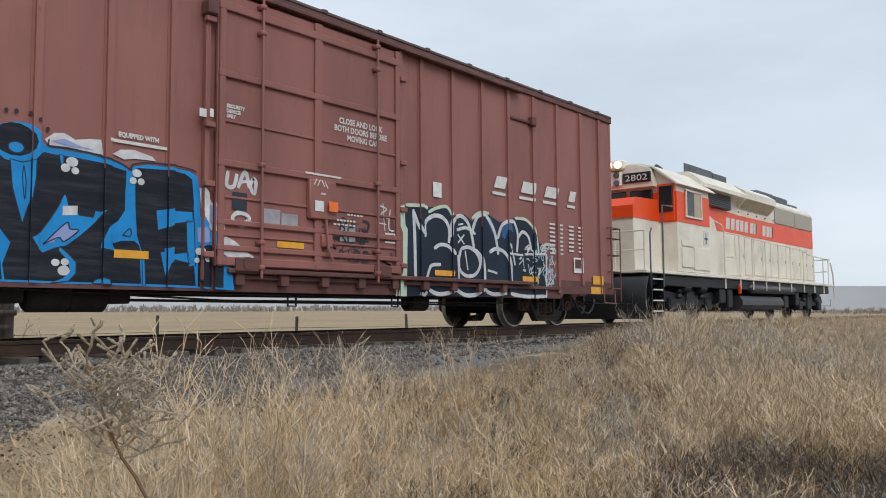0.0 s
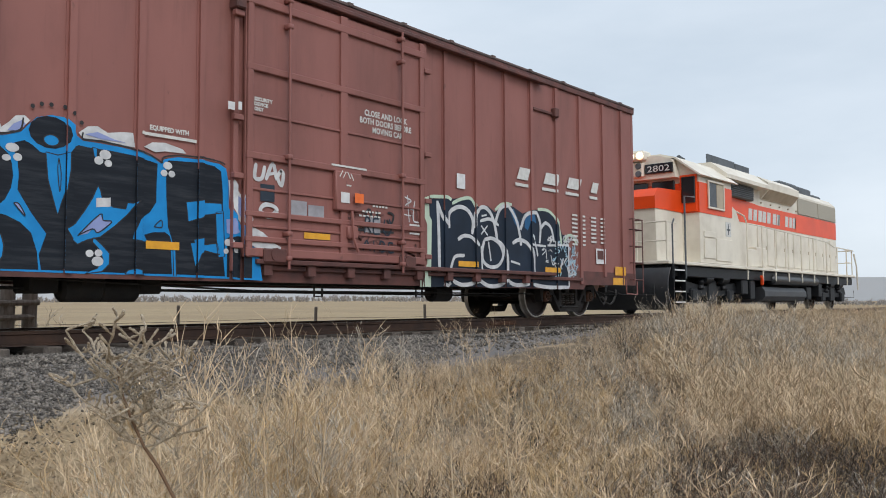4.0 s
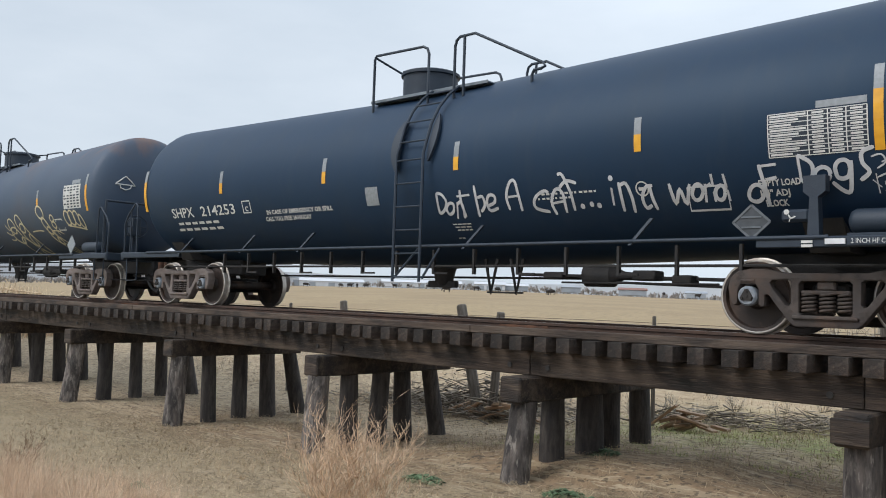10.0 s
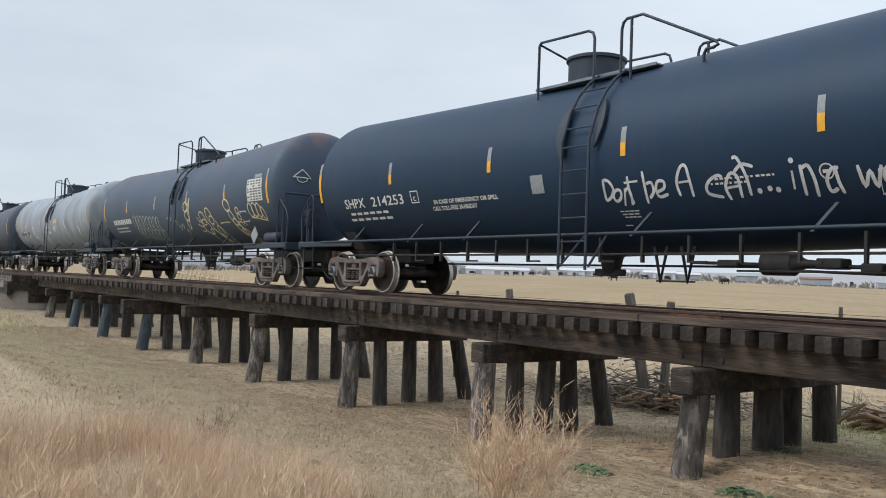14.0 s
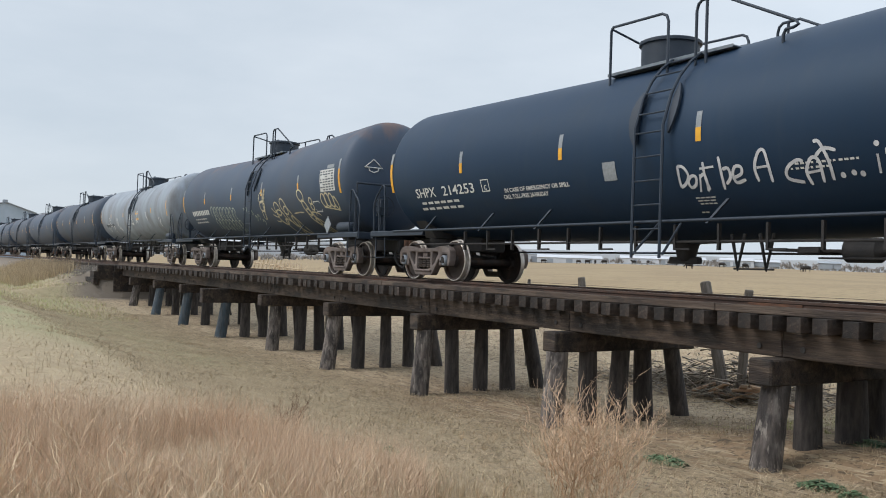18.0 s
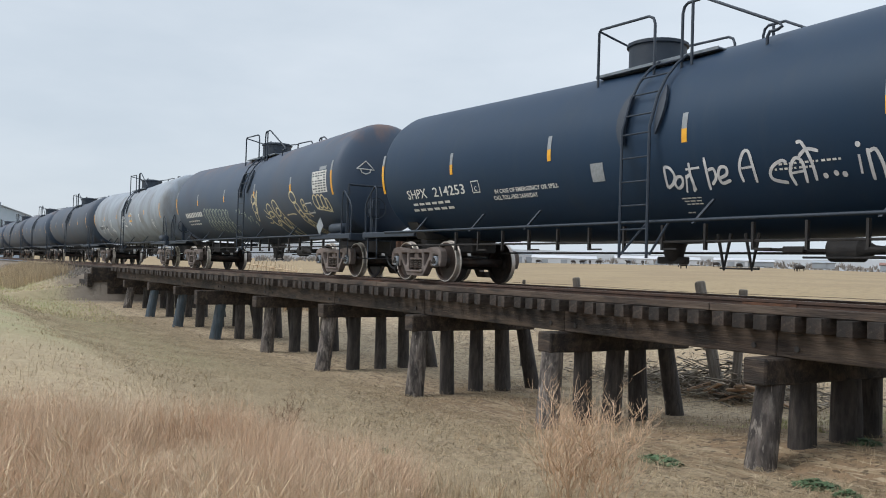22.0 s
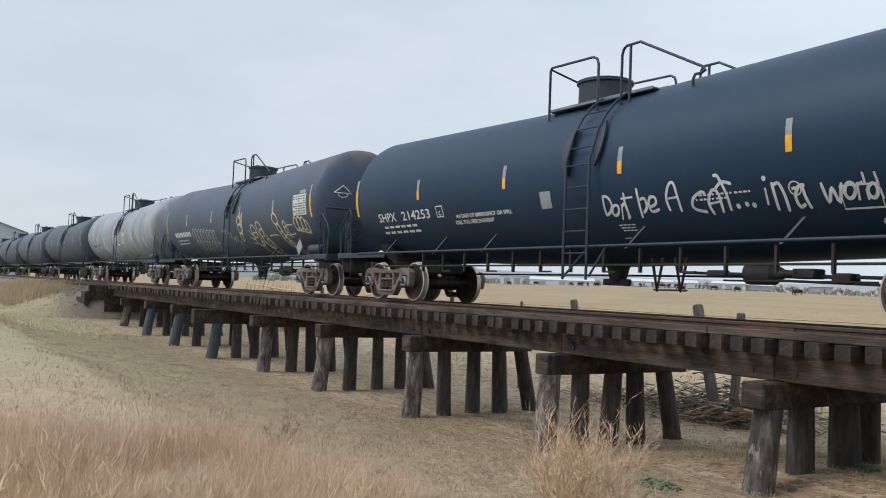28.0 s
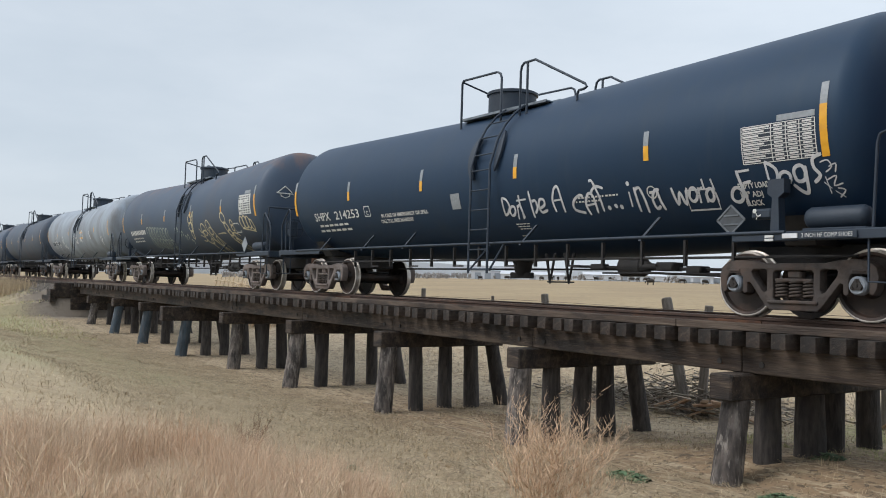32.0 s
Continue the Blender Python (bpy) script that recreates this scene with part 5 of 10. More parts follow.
    for x in (c(18.45),):
        s = Shape()
        for z in (0.85, 1.25, 1.65, 2.05, 2.3):
            s.tube([(x - 0.1, SIDE - 0.02, z), (x - 0.1, SIDE - 0.12, z), (x + 0.36, SIDE - 0.12, z), (x + 0.36, SIDE + 0.2, z)], 0.014, 6)
        s.tube([(x - 0.1, SIDE - 0.12, 0.85), (x - 0.1, SIDE - 0.12, 2.3)], 0.014, 6).tube([(x + 0.36, SIDE - 0.12, 0.55), (x + 0.36, SIDE - 0.12, 2.3)], 0.014, 6)
        part("corner_ladder", s, M_BOXD, car, smooth=60)
    for a, b in ((-0.34, 0.2), (18.15, 18.7)):
        part("stirrup", Shape().tube([(c(a), SIDE - 0.01, 0.84), (c(a) + 0.01, SIDE - 0.02, 0.52), (c(b) - 0.01, SIDE - 0.02, 0.5), (c(b), SIDE - 0.01, 0.82)], 0.016, 6), M_BOX, car, smooth=60)
    s = Shape()
    for y in (-0.7, -0.35, 0.0, 0.35, 0.67):
        s.box(-BH - 0.3, -BH, y, y + 0.03, 1.17, 1.25)
    for k in range(5):
        s.box(-BH - 0.3 + 0.065 * k, -BH - 0.28 + 0.065 * k, -0.7, 0.7, 1.19, 1.25)
    s.slab([(-BH - 0.3, 1.25), (-BH - 0.3, 1.2), (-BH - 0.1, 1.08), (-BH, 1.08), (-BH, 1.25)], -0.72, -0.7)
    part("crossover_platform", s, M_BLACK, car, "grated end platform")
    part("end_rail", Shape().tube([(-BH - 0.03, -1.45, 2.1), (-BH - 0.12, -1.45, 2.12), (-BH - 0.12, -1.45, 2.45), (-BH - 0.02, -1.45, 2.45)], 0.014, 6)
         .tube([(-BH - 0.02, -0.5, 1.3), (-BH - 0.12, -0.5, 1.3), (-BH - 0.12, -0.5, 4.6)], 0.014, 6).box(-BH - 0.1, -BH, -1.4, -0.9, 1.2, 2.0, 0.02), M_BOXD, car)
    # under the body
    s = Shape()
    for x in (3.8, 4.6, 5.2, 6.0):
        s.box(c(x), c(x) + 0.35, -0.9, -0.4, 0.45, 0.7, 0.03)
    for x in (8.6, 10.9):
        s.tube([(c(x), -1.4, 0.66), (c(x), -1.4, 0.42), (c(x) + 0.16, -1.4, 0.42), (c(x) + 0.16, -1.4, 0.66)], 0.018, 6)
    s.tube([(c(3.2), -0.7, 0.52), (c(14.5), -0.8, 0.46)], 0.02, 6).tube([(c(4.5), -1.2, 0.62), (c(7.6), -1.2, 0.5), (c(14.8), -1.2, 0.5)], 0.014, 6)
    part("brake_rigging", s, M_UNDER, car, "dark rods and brake gear")
    for x in (c(5.0), c(5.5), c(12.0)):
        part("air_tank", Shape().lathe([(x, 0.12), (x + 0.04, 0.16), (x + 0.5, 0.16), (x + 0.54, 0.12)], 14, "x", (0, -0.75, 0.5)), M_UNDER, car, smooth=40)
    truck(car, c(1.97), M_FRAMEB, "frame_box", CAP_B)
    truck(car, c(16.35), M_FRAMEB, "frame_box", CAP_B)
    coupler(car, -BH - 0.1, -0.9, None, [(c(-0.06), -0.3, 0.62), (c(-0.1), -0.32, 0.5), (c(-0.3), -0.34, 0.47), (c(-0.55), -0.34, 0.44), (c(-0.85), -0.33, 0.31), (c(-1.0), -0.3, 0.26)])
    part("brake_pipe", Shape().tube([(c(0.3), -0.4, 0.55), (c(-0.1), -0.4, 0.54), (c(-0.9), -0.3, 0.53), (c(-0.95), -0.3, 0.6)], 0.018, 6), M_UNDER, car, smooth=50)
    coupler(car, BH + 0.1, 0.9)
    return car


# ---- locomotive ----
LX = 28.9


def locomotive():
    lo = thing("diesel_locomotive", "cream and orange-red hood locomotive with black underframe", "locomotive", at=pose(LX, TRACK_Y, 0))
    c = lambda x: x - LX
    N = -1.52
    part("frame", Shape().box(c(20.6), c(38.1), -1.42, 1.42, 1.0, 1.3, 0.02), M_LBLACK, lo)
    part("centre_sill", Shape().box(c(21.0), c(37.8), -0.75, 0.75, 0.42, 0.99, 0.03), M_UNDER, lo, "grimy traction gear below the frame")
    part("walkway", Shape().box(c(20.5), c(38.15), -1.55, 1.55, 1.31, 1.4, 0.015), M_LCREAM, lo, "cream walkway edge")
    blade = []
    for k in range(9):
        t = k / 8
        blade.append((c(20.34 - 0.28 * math.sin(t * 2.6) + 0.1 * t), 0.12 + 1.08 * t))
    s = Shape()
    ys = (-1.68, -0.9, 0.0, 0.9, 1.68)
    vs = [(x - 0.25 * (1 - abs(y) / 1.68) + o, y, z) for o in (0, 0.04) for x, z in blade for y in ys]
    n = len(blade) * 5
    fs = [(o + i * 5 + j, o + i * 5 + j + 1, o + i * 5 + j + 6, o + i * 5 + j + 5) for o in (0, n) for i in range(8) for j in range(4)]
    fs += [(i * 5 + j, i * 5 + 5 + j, n + i * 5 + 5 + j, n + i * 5 + j) for i in range(8) for j in (0, 4)]
    fs += [(o + j, o + j + 1, n + o + j + 1, n + o + j) for o in (0, 40) for j in range(4)]
    part("plow", s.add(vs, fs), M_PLOW, lo, "worn black snow plow", smooth=40)
    for y in (-1, 1):
        for k in range(4):
            st = part("step", Shape().box(c(20.75), c(21.4), y * 1.2, y * 1.58, 0.3 + 0.28 * k, 0.33 + 0.28 * k, 0.01), M_LBLACK, lo)
            if y < 0:
                part("step_edge", Shape().box(c(20.77), c(21.38), -1.592, -1.584, 0.3 + 0.28 * k, 0.335 + 0.28 * k), M_WHITE, st, "white step edge")
        for x in (20.7, 21.42):
            part("step_side", Shape().box(c(x), c(x + 0.04), y * 1.2, y * 1.58, 0.25, 1.3), M_LBLACK, lo)
    # short nose, cab, long hood
    part("nose", Shape().slab([(c(21.05), 1.42), (c(21.0), 3.15), (c(21.2), 3.38), (c(22.7), 3.44), (c(22.7), 1.42)], -0.95, 0.95), M_LCREAM, lo, smooth=30)
    part("nose_band", Shape().slab([(c(20.97), 2.84), (c(20.97), 3.17), (c(21.18), 3.4), (c(22.72), 3.46), (c(22.72), 2.84)], -0.97, 0.97), M_LRED, lo, "orange-red band round the nose", smooth=30)
    sec = [(-1.46, 1.42), (-1.46, 3.92), (-0.82, 4.4), (-0.4, 4.52), (0.4, 4.52), (0.82, 4.4), (1.46, 3.92), (1.46, 1.42)]
    cab = part("cab", Shape().slab_x(sec, c(22.7), c(25.05)), M_LCREAM, lo, smooth=25)
    part("cab_roof", Shape().slab_x([(-1.6, 3.86), (-0.85, 4.43), (-0.4, 4.56), (0.4, 4.56), (0.85, 4.43), (1.6, 3.86), (1.55, 3.84), (0.8, 4.4), (-0.8, 4.4), (-1.55, 3.84)], c(22.55), c(25.3)), M_LCREAM, cab, "cream roof with overhanging eaves")
    part("cab_band", Shape().box(c(22.68), c(25.06), -1.474, 1.474, 2.82, 3.68), M_LRED, cab, "orange-red band")
    part("cab_brow", Shape().slab_x([(-0.92, 3.84), (-0.8, 4.36), (-0.4, 4.5), (0.4, 4.5), (0.8, 4.36), (0.92, 3.84)], c(22.4), c(22.71)), M_LCREAM, cab)
    nb = part("number_board", Shape().box(c(22.34), c(22.4), -0.86, 0.0, 3.98, 4.27, 0.09), M_GLASS, cab, "black number board")
    vs, fs = letters("2802", 0.25, 0.68)
    part("number", Shape().add([(c(22.335), -0.43 - x, 4.035 + z) for x, z in vs], fs), M_WHITE, nb, "white number")
    for y0, y1 in ((-0.78, -0.08), (0.05, 0.75)):
        part("windshield", Shape().box(c(22.6), c(22.675), y0, y1, 3.42, 3.78, 0.05), M_GLASS, cab, "dark windshield pane")
    part("cab_door", Shape().box(c(22.64), c(22.69), -1.42, -0.92, 2.84, 3.9, 0.02), M_LRED, cab)
    part("door_window", Shape().box(c(22.6), c(22.66), -1.38, -0.98, 3.1, 3.84, 0.07), M_GLASS, cab, "dark door window")
    part("side_window", Shape().box(c(23.3), c(23.85), -1.5, -1.476, 3.04, 3.74, 0.01), M_LGREY, cab, "grey sliding side window")
    part("side_window", Shape().box(c(23.87), c(24.32), -1.5, -1.476, 3.04, 3.74, 0.01), M_LTAN, cab, "pale sliding side window")
    for z in (3.0, 3.76):
        part("window_frame", Shape().box(c(23.22), c(24.4), -1.53, -1.478, z - 0.03, z + 0.03, 0.01), M_LCREAM, cab)
    for x in (23.24, 24.34):
        part("window_frame", Shape().box(c(x), c(x + 0.05), -1.53, -1.478, 3.03, 3.73, 0.01), M_LCREAM, cab)
    part("emblem", Shape().box(c(24.55), c(24.95), -1.468, -1.461, 2.25, 2.68), M_WHITE, cab, "small white square emblem")
    part("emblem_cross", Shape().box(c(24.72), c(24.78), -1.472, -1.469, 2.3, 2.62).box(c(24.62), c(24.88), -1.472, -1.469, 2.43, 2.48), M_LGREY, cab)
    for k, (a, b, z0, z1) in enumerate(((22.95, 23.75, 1.55, 2.1), (23.8, 25.0, 1.5, 2.15), (22.95, 23.75, 2.15, 2.32))):
        part("locker_door", Shape().box(c(a), c(b), -1.49, -1.462, z0, z1, 0.012), M_LCREAM, cab)
    part("headlight_housing", Shape().box(c(22.2), c(22.7), -0.05, 0.55, 4.38, 4.68, 0.05).box(c(22.3), c(22.7), 0.02, 0.42, 3.9, 4.36, 0.05), M_LCREAM, cab)
    for y in (0.07, 0.36):
        part("headlight", Shape().lathe([(c(22.15), 0.1), (c(22.21), 0.115)], 16, "x", (0, y, 4.52)), M_LAMP, cab, "lit warm headlight")
    for z in (4.24, 4.01):
        part("marker_light", Shape().lathe([(c(22.26), 0.085), (c(22.31), 0.1)], 14, "x", (0, 0.17, z)), M_LGREY, cab)
    part("horn", Shape().lathe([(c(24.0), 0.08), (c(24.4), 0.03)], 10, "x", (0, -0.3, 4.66)), M_LGREY, cab)
    hood = part("long_hood", Shape().slab_x([(-0.95, 1.42), (-0.95, 4.28), (-0.72, 4.5), (0.72, 4.5), (0.95, 4.28), (0.95, 1.42)], c(25.05), c(37.7)), M_LCREAM, lo, smooth=25)
    part("hood_band", Shape().slab([(c(25.06), 3.72), (c(28.9), 3.56), (c(37.71), 3.58), (c(37.71), 2.88), (c(27.2), 2.9), (c(25.6), 2.9), (c(25.06), 3.2)], -0.962, 0.962), M_LRED, hood, "orange-red band along the hood")
    part("intake", Shape().slab_x([(-1.35, 4.08), (-1.35, 4.2), (-0.85, 4.6), (0.85, 4.6), (1.35, 4.2), (1.35, 4.08), (0.9, 4.06), (-0.9, 4.06)], c(25.06), c(28.8)), M_LCREAM, hood, "cream intake roof with rounded shoulder", smooth=30)
    part("intake_grille", Shape().box(c(25.3), c(27.9), -1.1, -0.955, 3.62, 4.06, 0.01), M_LDARK, hood, "dark slatted intake")
    for k in range(7):
        part("slat", Shape().box(c(25.32), c(27.88), -1.13, -1.098, 3.65 + 0.06 * k, 3.675 + 0.06 * k), M_LGREY, hood)
    part("intake_side", Shape().slab([(c(25.1), 1.42), (c(26.75), 1.42), (c(26.5), 1.95), (c(25.55), 3.1), (c(25.1), 3.25)], -1.4, -0.965), M_LCREAM, hood)
    part("battery_box", Shape().box(c(26.8), c(27.6), -1.3, -0.952, 1.42, 2.0, 0.03), M_LCREAM, hood, "cream equipment box beside the walkway")
    part("sand_box", Shape().box(c(27.65), c(28.5), -1.25, -0.952, 1.45, 2.1, 0.03), M_LCREAM, hood)
    part("dynamic_brake_flare", Shape().slab_x([(-0.97, 3.8), (-1.25, 4.1), (-1.25, 4.36), (-0.9, 4.58), (0.9, 4.58), (1.25, 4.36), (1.25, 4.1), (0.97, 3.8)], c(28.9), c(32.1)), M_LCREAM, hood, "flared dynamic brake housing")
    part("dynamic_brake_screen", Shape().slab_x([(-1.01, 3.82), (-1.28, 4.11), (-1.26, 4.13), (-0.99, 3.84)], c(29.0), c(32.0)), M_LTAN, hood)
    for a, b in ((32.8, 35.15), (35.25, 37.6)):
        part("radiator_screen", Shape().box(c(a), c(b), -1.0, -0.955, 3.6, 4.2, 0.02), M_LMESH, hood, "pale grey radiator screen")
    part("roof_fin", Shape().box(c(25.4), c(27.6), -0.62, -0.56, 4.5, 4.93, 0.01), M_LGREY, hood, "upright blue-grey roof plate")
    part("roof_fin", Shape().box(c(27.68), c(28.9), -0.62, -0.56, 4.5, 4.9, 0.01), M_LGREY, hood, "upright blue-grey roof plate")
    for a, b, h in ((29.6, 30.4, 4.66), (32.3, 34.2, 4.86), (34.35, 35.9, 4.84), (36.2, 37.2, 4.68)):
        part("roof_fan", Shape().box(c(a), c(b), -0.55, 0.55, 4.49, h, 0.06), M_LGREY, hood, "dark roof fan housing")
    for k in range(10):
        x = c(28.55 + k * 0.91)
        d = part("hood_door", Shape().box(x, x + 0.84, -0.985, -0.952, 1.55, 2.82, 0.012), M_LCREAM, hood)
        part("latch", Shape().box(x + 0.72, x + 0.78, -1.0, -0.986, 2.1, 2.22, 0.004), M_LTAN, d)
        part("hinge_bolt", Shape().lathe([(-1.0, 0.03), (-0.953, 0.03)], 8, "y", (x + 0.42, 0, 3.68)), M_LTAN, hood)
    # plain blocks in place of the name
    for k, x in enumerate((27.75, 28.2, 28.65, 29.05, 29.5, 30.05, 30.45, 30.62, 31.35, 31.8, 32.2, 32.4)):
        w = 0.11 if k in (7, 11) else 0.32
        part("name_block", Shape().slab([(c(x), 3.02), (c(x + w), 3.02), (c(x + w + 0.06), 3.4), (c(x + 0.06), 3.4)], -0.972, -0.964), M_WHITE, hood, "white block mark on the band")
    # handrails
    top = [(26.09, 2.74), (27.4, 2.74), (28.6, 2.7), (29.9, 2.68), (31.3, 2.66), (32.7, 2.64), (34.3, 2.6)]
    for x, z in top + [(35.7, 2.45), (37.0, 2.44)]:
        part("stanchion", Shape().tube([(c(x), N, 1.0), (c(x), N, z)], 0.024, 6), M_LCREAM, lo)
    part("side_handrail", Shape().tube([(c(25.6), -1.2, 3.2), (c(25.9), N, 2.95)] + [(c(x), N, z) for x, z in top] + [(c(35.2), N, 2.46), (c(38.05), N, 2.42)], 0.024, 6), M_LCREAM, lo, smooth=50)
    for x, r in ((20.6, 0.6), (38.05, -1.0)):
        for y in (-1.45, -0.6, 0.6, 1.45):
            part("end_post", Shape().tube([(c(x), y, 1.42), (c(x), y, 2.42)], 0.022, 6), M_LCREAM, lo)
        part("end_rail", Shape().tube([(c(x) + r, -1.45, 2.42), (c(x), -1.45, 2.42), (c(x), 1.45, 2.42)], 0.022, 6), M_LCREAM, lo, smooth=50)
        part("end_rail", Shape().tube([(c(x) + r, -1.45, 1.92), (c(x), -1.45, 1.92), (c(x), 1.45, 1.92)], 0.018, 6), M_LCREAM, lo, smooth=50)
    part("grab_rail", Shape().tube([(c(21.5), -1.56, 0.95), (c(21.5), -1.56, 3.15), (c(22.3), -1.5, 3.2)], 0.026, 6), M_LGREY, lo, "dark grab rail", smooth=50)
    part("grab_rail", Shape().tube([(c(20.72), -1.56, 0.95), (c(20.72), -1.56, 2.35), (c(20.95), -1.5, 2.5)], 0.022, 6), M_LGREY, lo, "dark grab rail", smooth=50)
    part("grab_rail", Shape().tube([(c(38.2), -1.5, 2.3), (c(38.55), -1.5, 1.8), (c(38.65), -1.5, 0.8)], 0.03, 6), M_LCREAM, lo, smooth=50)
    part("fuel_tank", Shape().slab_x([(-1.0, 0.3), (-1.35, 0.36), (-1.46, 0.5), (-1.46, 0.66), (-1.36, 0.8), (1.36, 0.8), (1.46, 0.66), (1.46, 0.5), (1.35, 0.36), (1.0, 0.3)], c(27.7), c(31.9)), M_PLOW, lo, "black fuel tank", smooth=30)
    part("air_reservoir", Shape().lathe([(c(28.5), 0.08), (c(28.6), 0.17), (c(33.2), 0.17), (c(33.3), 0.08)], 18, "x", (0, -1.36, 1.06)), M_PLOW, lo, "long black air reservoir", smooth=40)
    part("fuel_cutoff", Shape().box(c(27.34), c(27.42), -1.54, -1.44, 0.85, 1.08, 0.02).box(c(27.24), c(27.34), -1.55, -1.46, 1.06, 1.16, 0.03), M_LRED, lo, "red fuel cut-off box")
    for x0, w, z0, z1 in ((25.9, 0.5, 0.55, 1.0), (26.6, 0.4, 0.4, 1.0), (32.2, 0.5, 0.4, 0.85), (33.6, 0.4, 0.5, 1.0)):
        part("equipment_box", Shape().box(c(x0), c(x0 + w), -1.4, -1.05, z0, z1, 0.03), M_LBLACK, lo)
    for x in (24.0, 35.9):
        tk = part("truck", Shape().slab([(c(x) - 2.0, 0.62), (c(x) - 1.8, 0.9), (c(x) - 0.5, 0.78), (c(x) + 0.5, 0.78), (c(x) + 1.8, 0.9), (c(x) + 2.0, 0.62), (c(x) + 0.8, 0.5), (c(x) - 0.8, 0.5)], -1.2, -1.0)
                  .box(c(x) - 1.9, c(x) + 1.9, 1.0, 1.18, 0.62, 0.86, 0.04).box(c(x) - 0.3, c(x) + 0.3, -1.25, 1.25, 0.35, 0.95, 0.04), M_LBLACK, lo, "black loco truck")
        for e in (-1.3, 1.3):
            part("journal_box", Shape().box(c(x) + e - 0.22, c(x) + e + 0.22, -1.3, -1.02, 0.32, 0.7, 0.05), M_LBLACK, tk)
            part("spring", Shape().lathe([(0.66, 0.09), (0.72, 0.12), (0.8, 0.09), (0.88, 0.12), (0.95, 0.09)], 12, "z", (c(x) + e * 0.62, -1.22, 0)), M_LBLACK, tk)
            ax = part("wheelset", PIECE["wheelset"], None, tk, at=pose(c(x) + e, 0, 0.457))
            WHEELSETS.append((ax, c(x) + e))
            part("brake_cylinder", Shape().lathe([(c(x) + e * 0.45 - 0.2, 0.05), (c(x) + e * 0.45 - 0.18, 0.14), (c(x) + e * 0.45 + 0.3, 0.14)], 14, "x", (0, -1.28, 0.98)), M_LBLACK, tk, smooth=40)
    coupler(lo, c(20.0), -0.6, M_UNDER)
    coupler(lo, c(38.3), 0.6, M_UNDER)
    return lo


M_LAMP = bpy.data.materials.new("lit_lamp")
M_LAMP.use_nodes = True
M_LAMP.node_tree.nodes["Principled BSDF"].inputs["Emission Color"].default_value = (1.0, 0.78, 0.45, 1)
M_LAMP.node_tree.nodes["Principled BSDF"].inputs["Emission Strength"].default_value = 1.2

build_track()
build_trestle()
TRAIN = []
first = tank_car("tank_car", -10.08, M_TANK, 2, "glossy black tank car with spray-painted sentence and yellow stripes", M_FRAME, "frame_dusty", CAP_A)
TRAIN.append(first)
TRAIN.append(tank_car("tank_car", -28.25, M_TANKR, 1, "dull black tank car with rusty top and tan graffiti", M_FRAME, "frame_dusty", CAP_A))
TRAIN.append(tank_car("tank_car", -46.4, M_TANKG, 1, "pale grey weathered tank car", M_FRAME, "frame_dusty", CAP_A))
for k in range(9):
    TRAIN.append(tank_car("tank_car", -64.55 - 18.15 * k, M_TANKG if k in (4, 7) else (M_TANKD if k % 2 == 0 else M_TANKR), 0,
                          "pale grey tank car far along the line" if k in (4, 7) else "dull black tank car far along the line", M_FRAMEB, "frame_box", CAP_B))
box_car = boxcar()
TRAIN.append(box_car)
TRAIN.append(locomotive())


# ---- paint on the boxcar ----
RIBS = [x - BX for x in (0.36, 1.22, 2.09, 2.96, 3.83, 4.71, 5.59, 6.47, 11.5, 12.4, 13.33, 14.22, 15.15, 16.1, 17.13, 18.0)]
STEPS = sorted([r - 0.045 for r in RIBS] + [r + 0.045 for r in RIBS] + [6.94 - BX, 7.02 - BX, 7.12 - BX, 10.82 - BX, 10.86 - BX, 10.94 - BX])


def face_at(x):
    """How far a point of the flank stands proud of the sheet."""
    if any(abs(x - r) < 0.045 for r in RIBS):
        return 0.052
    if 6.94 - BX < x < 7.02 - BX or 10.86 - BX < x < 10.94 - BX:
        return 0.092
    if 7.12 - BX < x < 10.82 - BX:
        return 0.102
    return 0.017


def cut(p, x0, x1):
    for lim, sign in ((x0, 1), (x1, -1)):
        out = []
        for i in range(len(p)):
            a, b = p[i - 1], p[i]
            da, db = (a[0] - lim) * sign, (b[0] - lim) * sign
            if (da < 0) != (db < 0):
                t = da / (da - db)
                out.append((lim, a[1] + (b[1] - a[1]) * t))
            if db >= 0:
                out.append(b)
        p = out
    return p


def on_flank(shapes, layer):
    s = Shape()
    for vs, fs in shapes:
        for f in fs:
            p = [vs[i] for i in f]
            lo, hi = min(q[0] for q in p), max(q[0] for q in p)
            brk = [-99] + [b for b in STEPS if lo < b < hi] + [99]
            for a, b in zip(brk, brk[1:]):
                q = cut(p, a, b)
                if len(q) > 2:
                    m = (max(a, lo) + min(b, hi)) / 2
                    y = SIDE - face_at(m) - 0.0015 * layer
                    s.add([(x, y, z) for x, z in q], [tuple(range(len(q)))])
    return s


def flank(name, shapes, material, layer, label=""):
    part(name, on_flank(shapes, layer), material, box_car, label)


def painted(name, shapes, material, layer, label):
    for k, sh in enumerate(shapes):
        flank(name, [sh], material, layer + 0.03 * (k % 30), label)


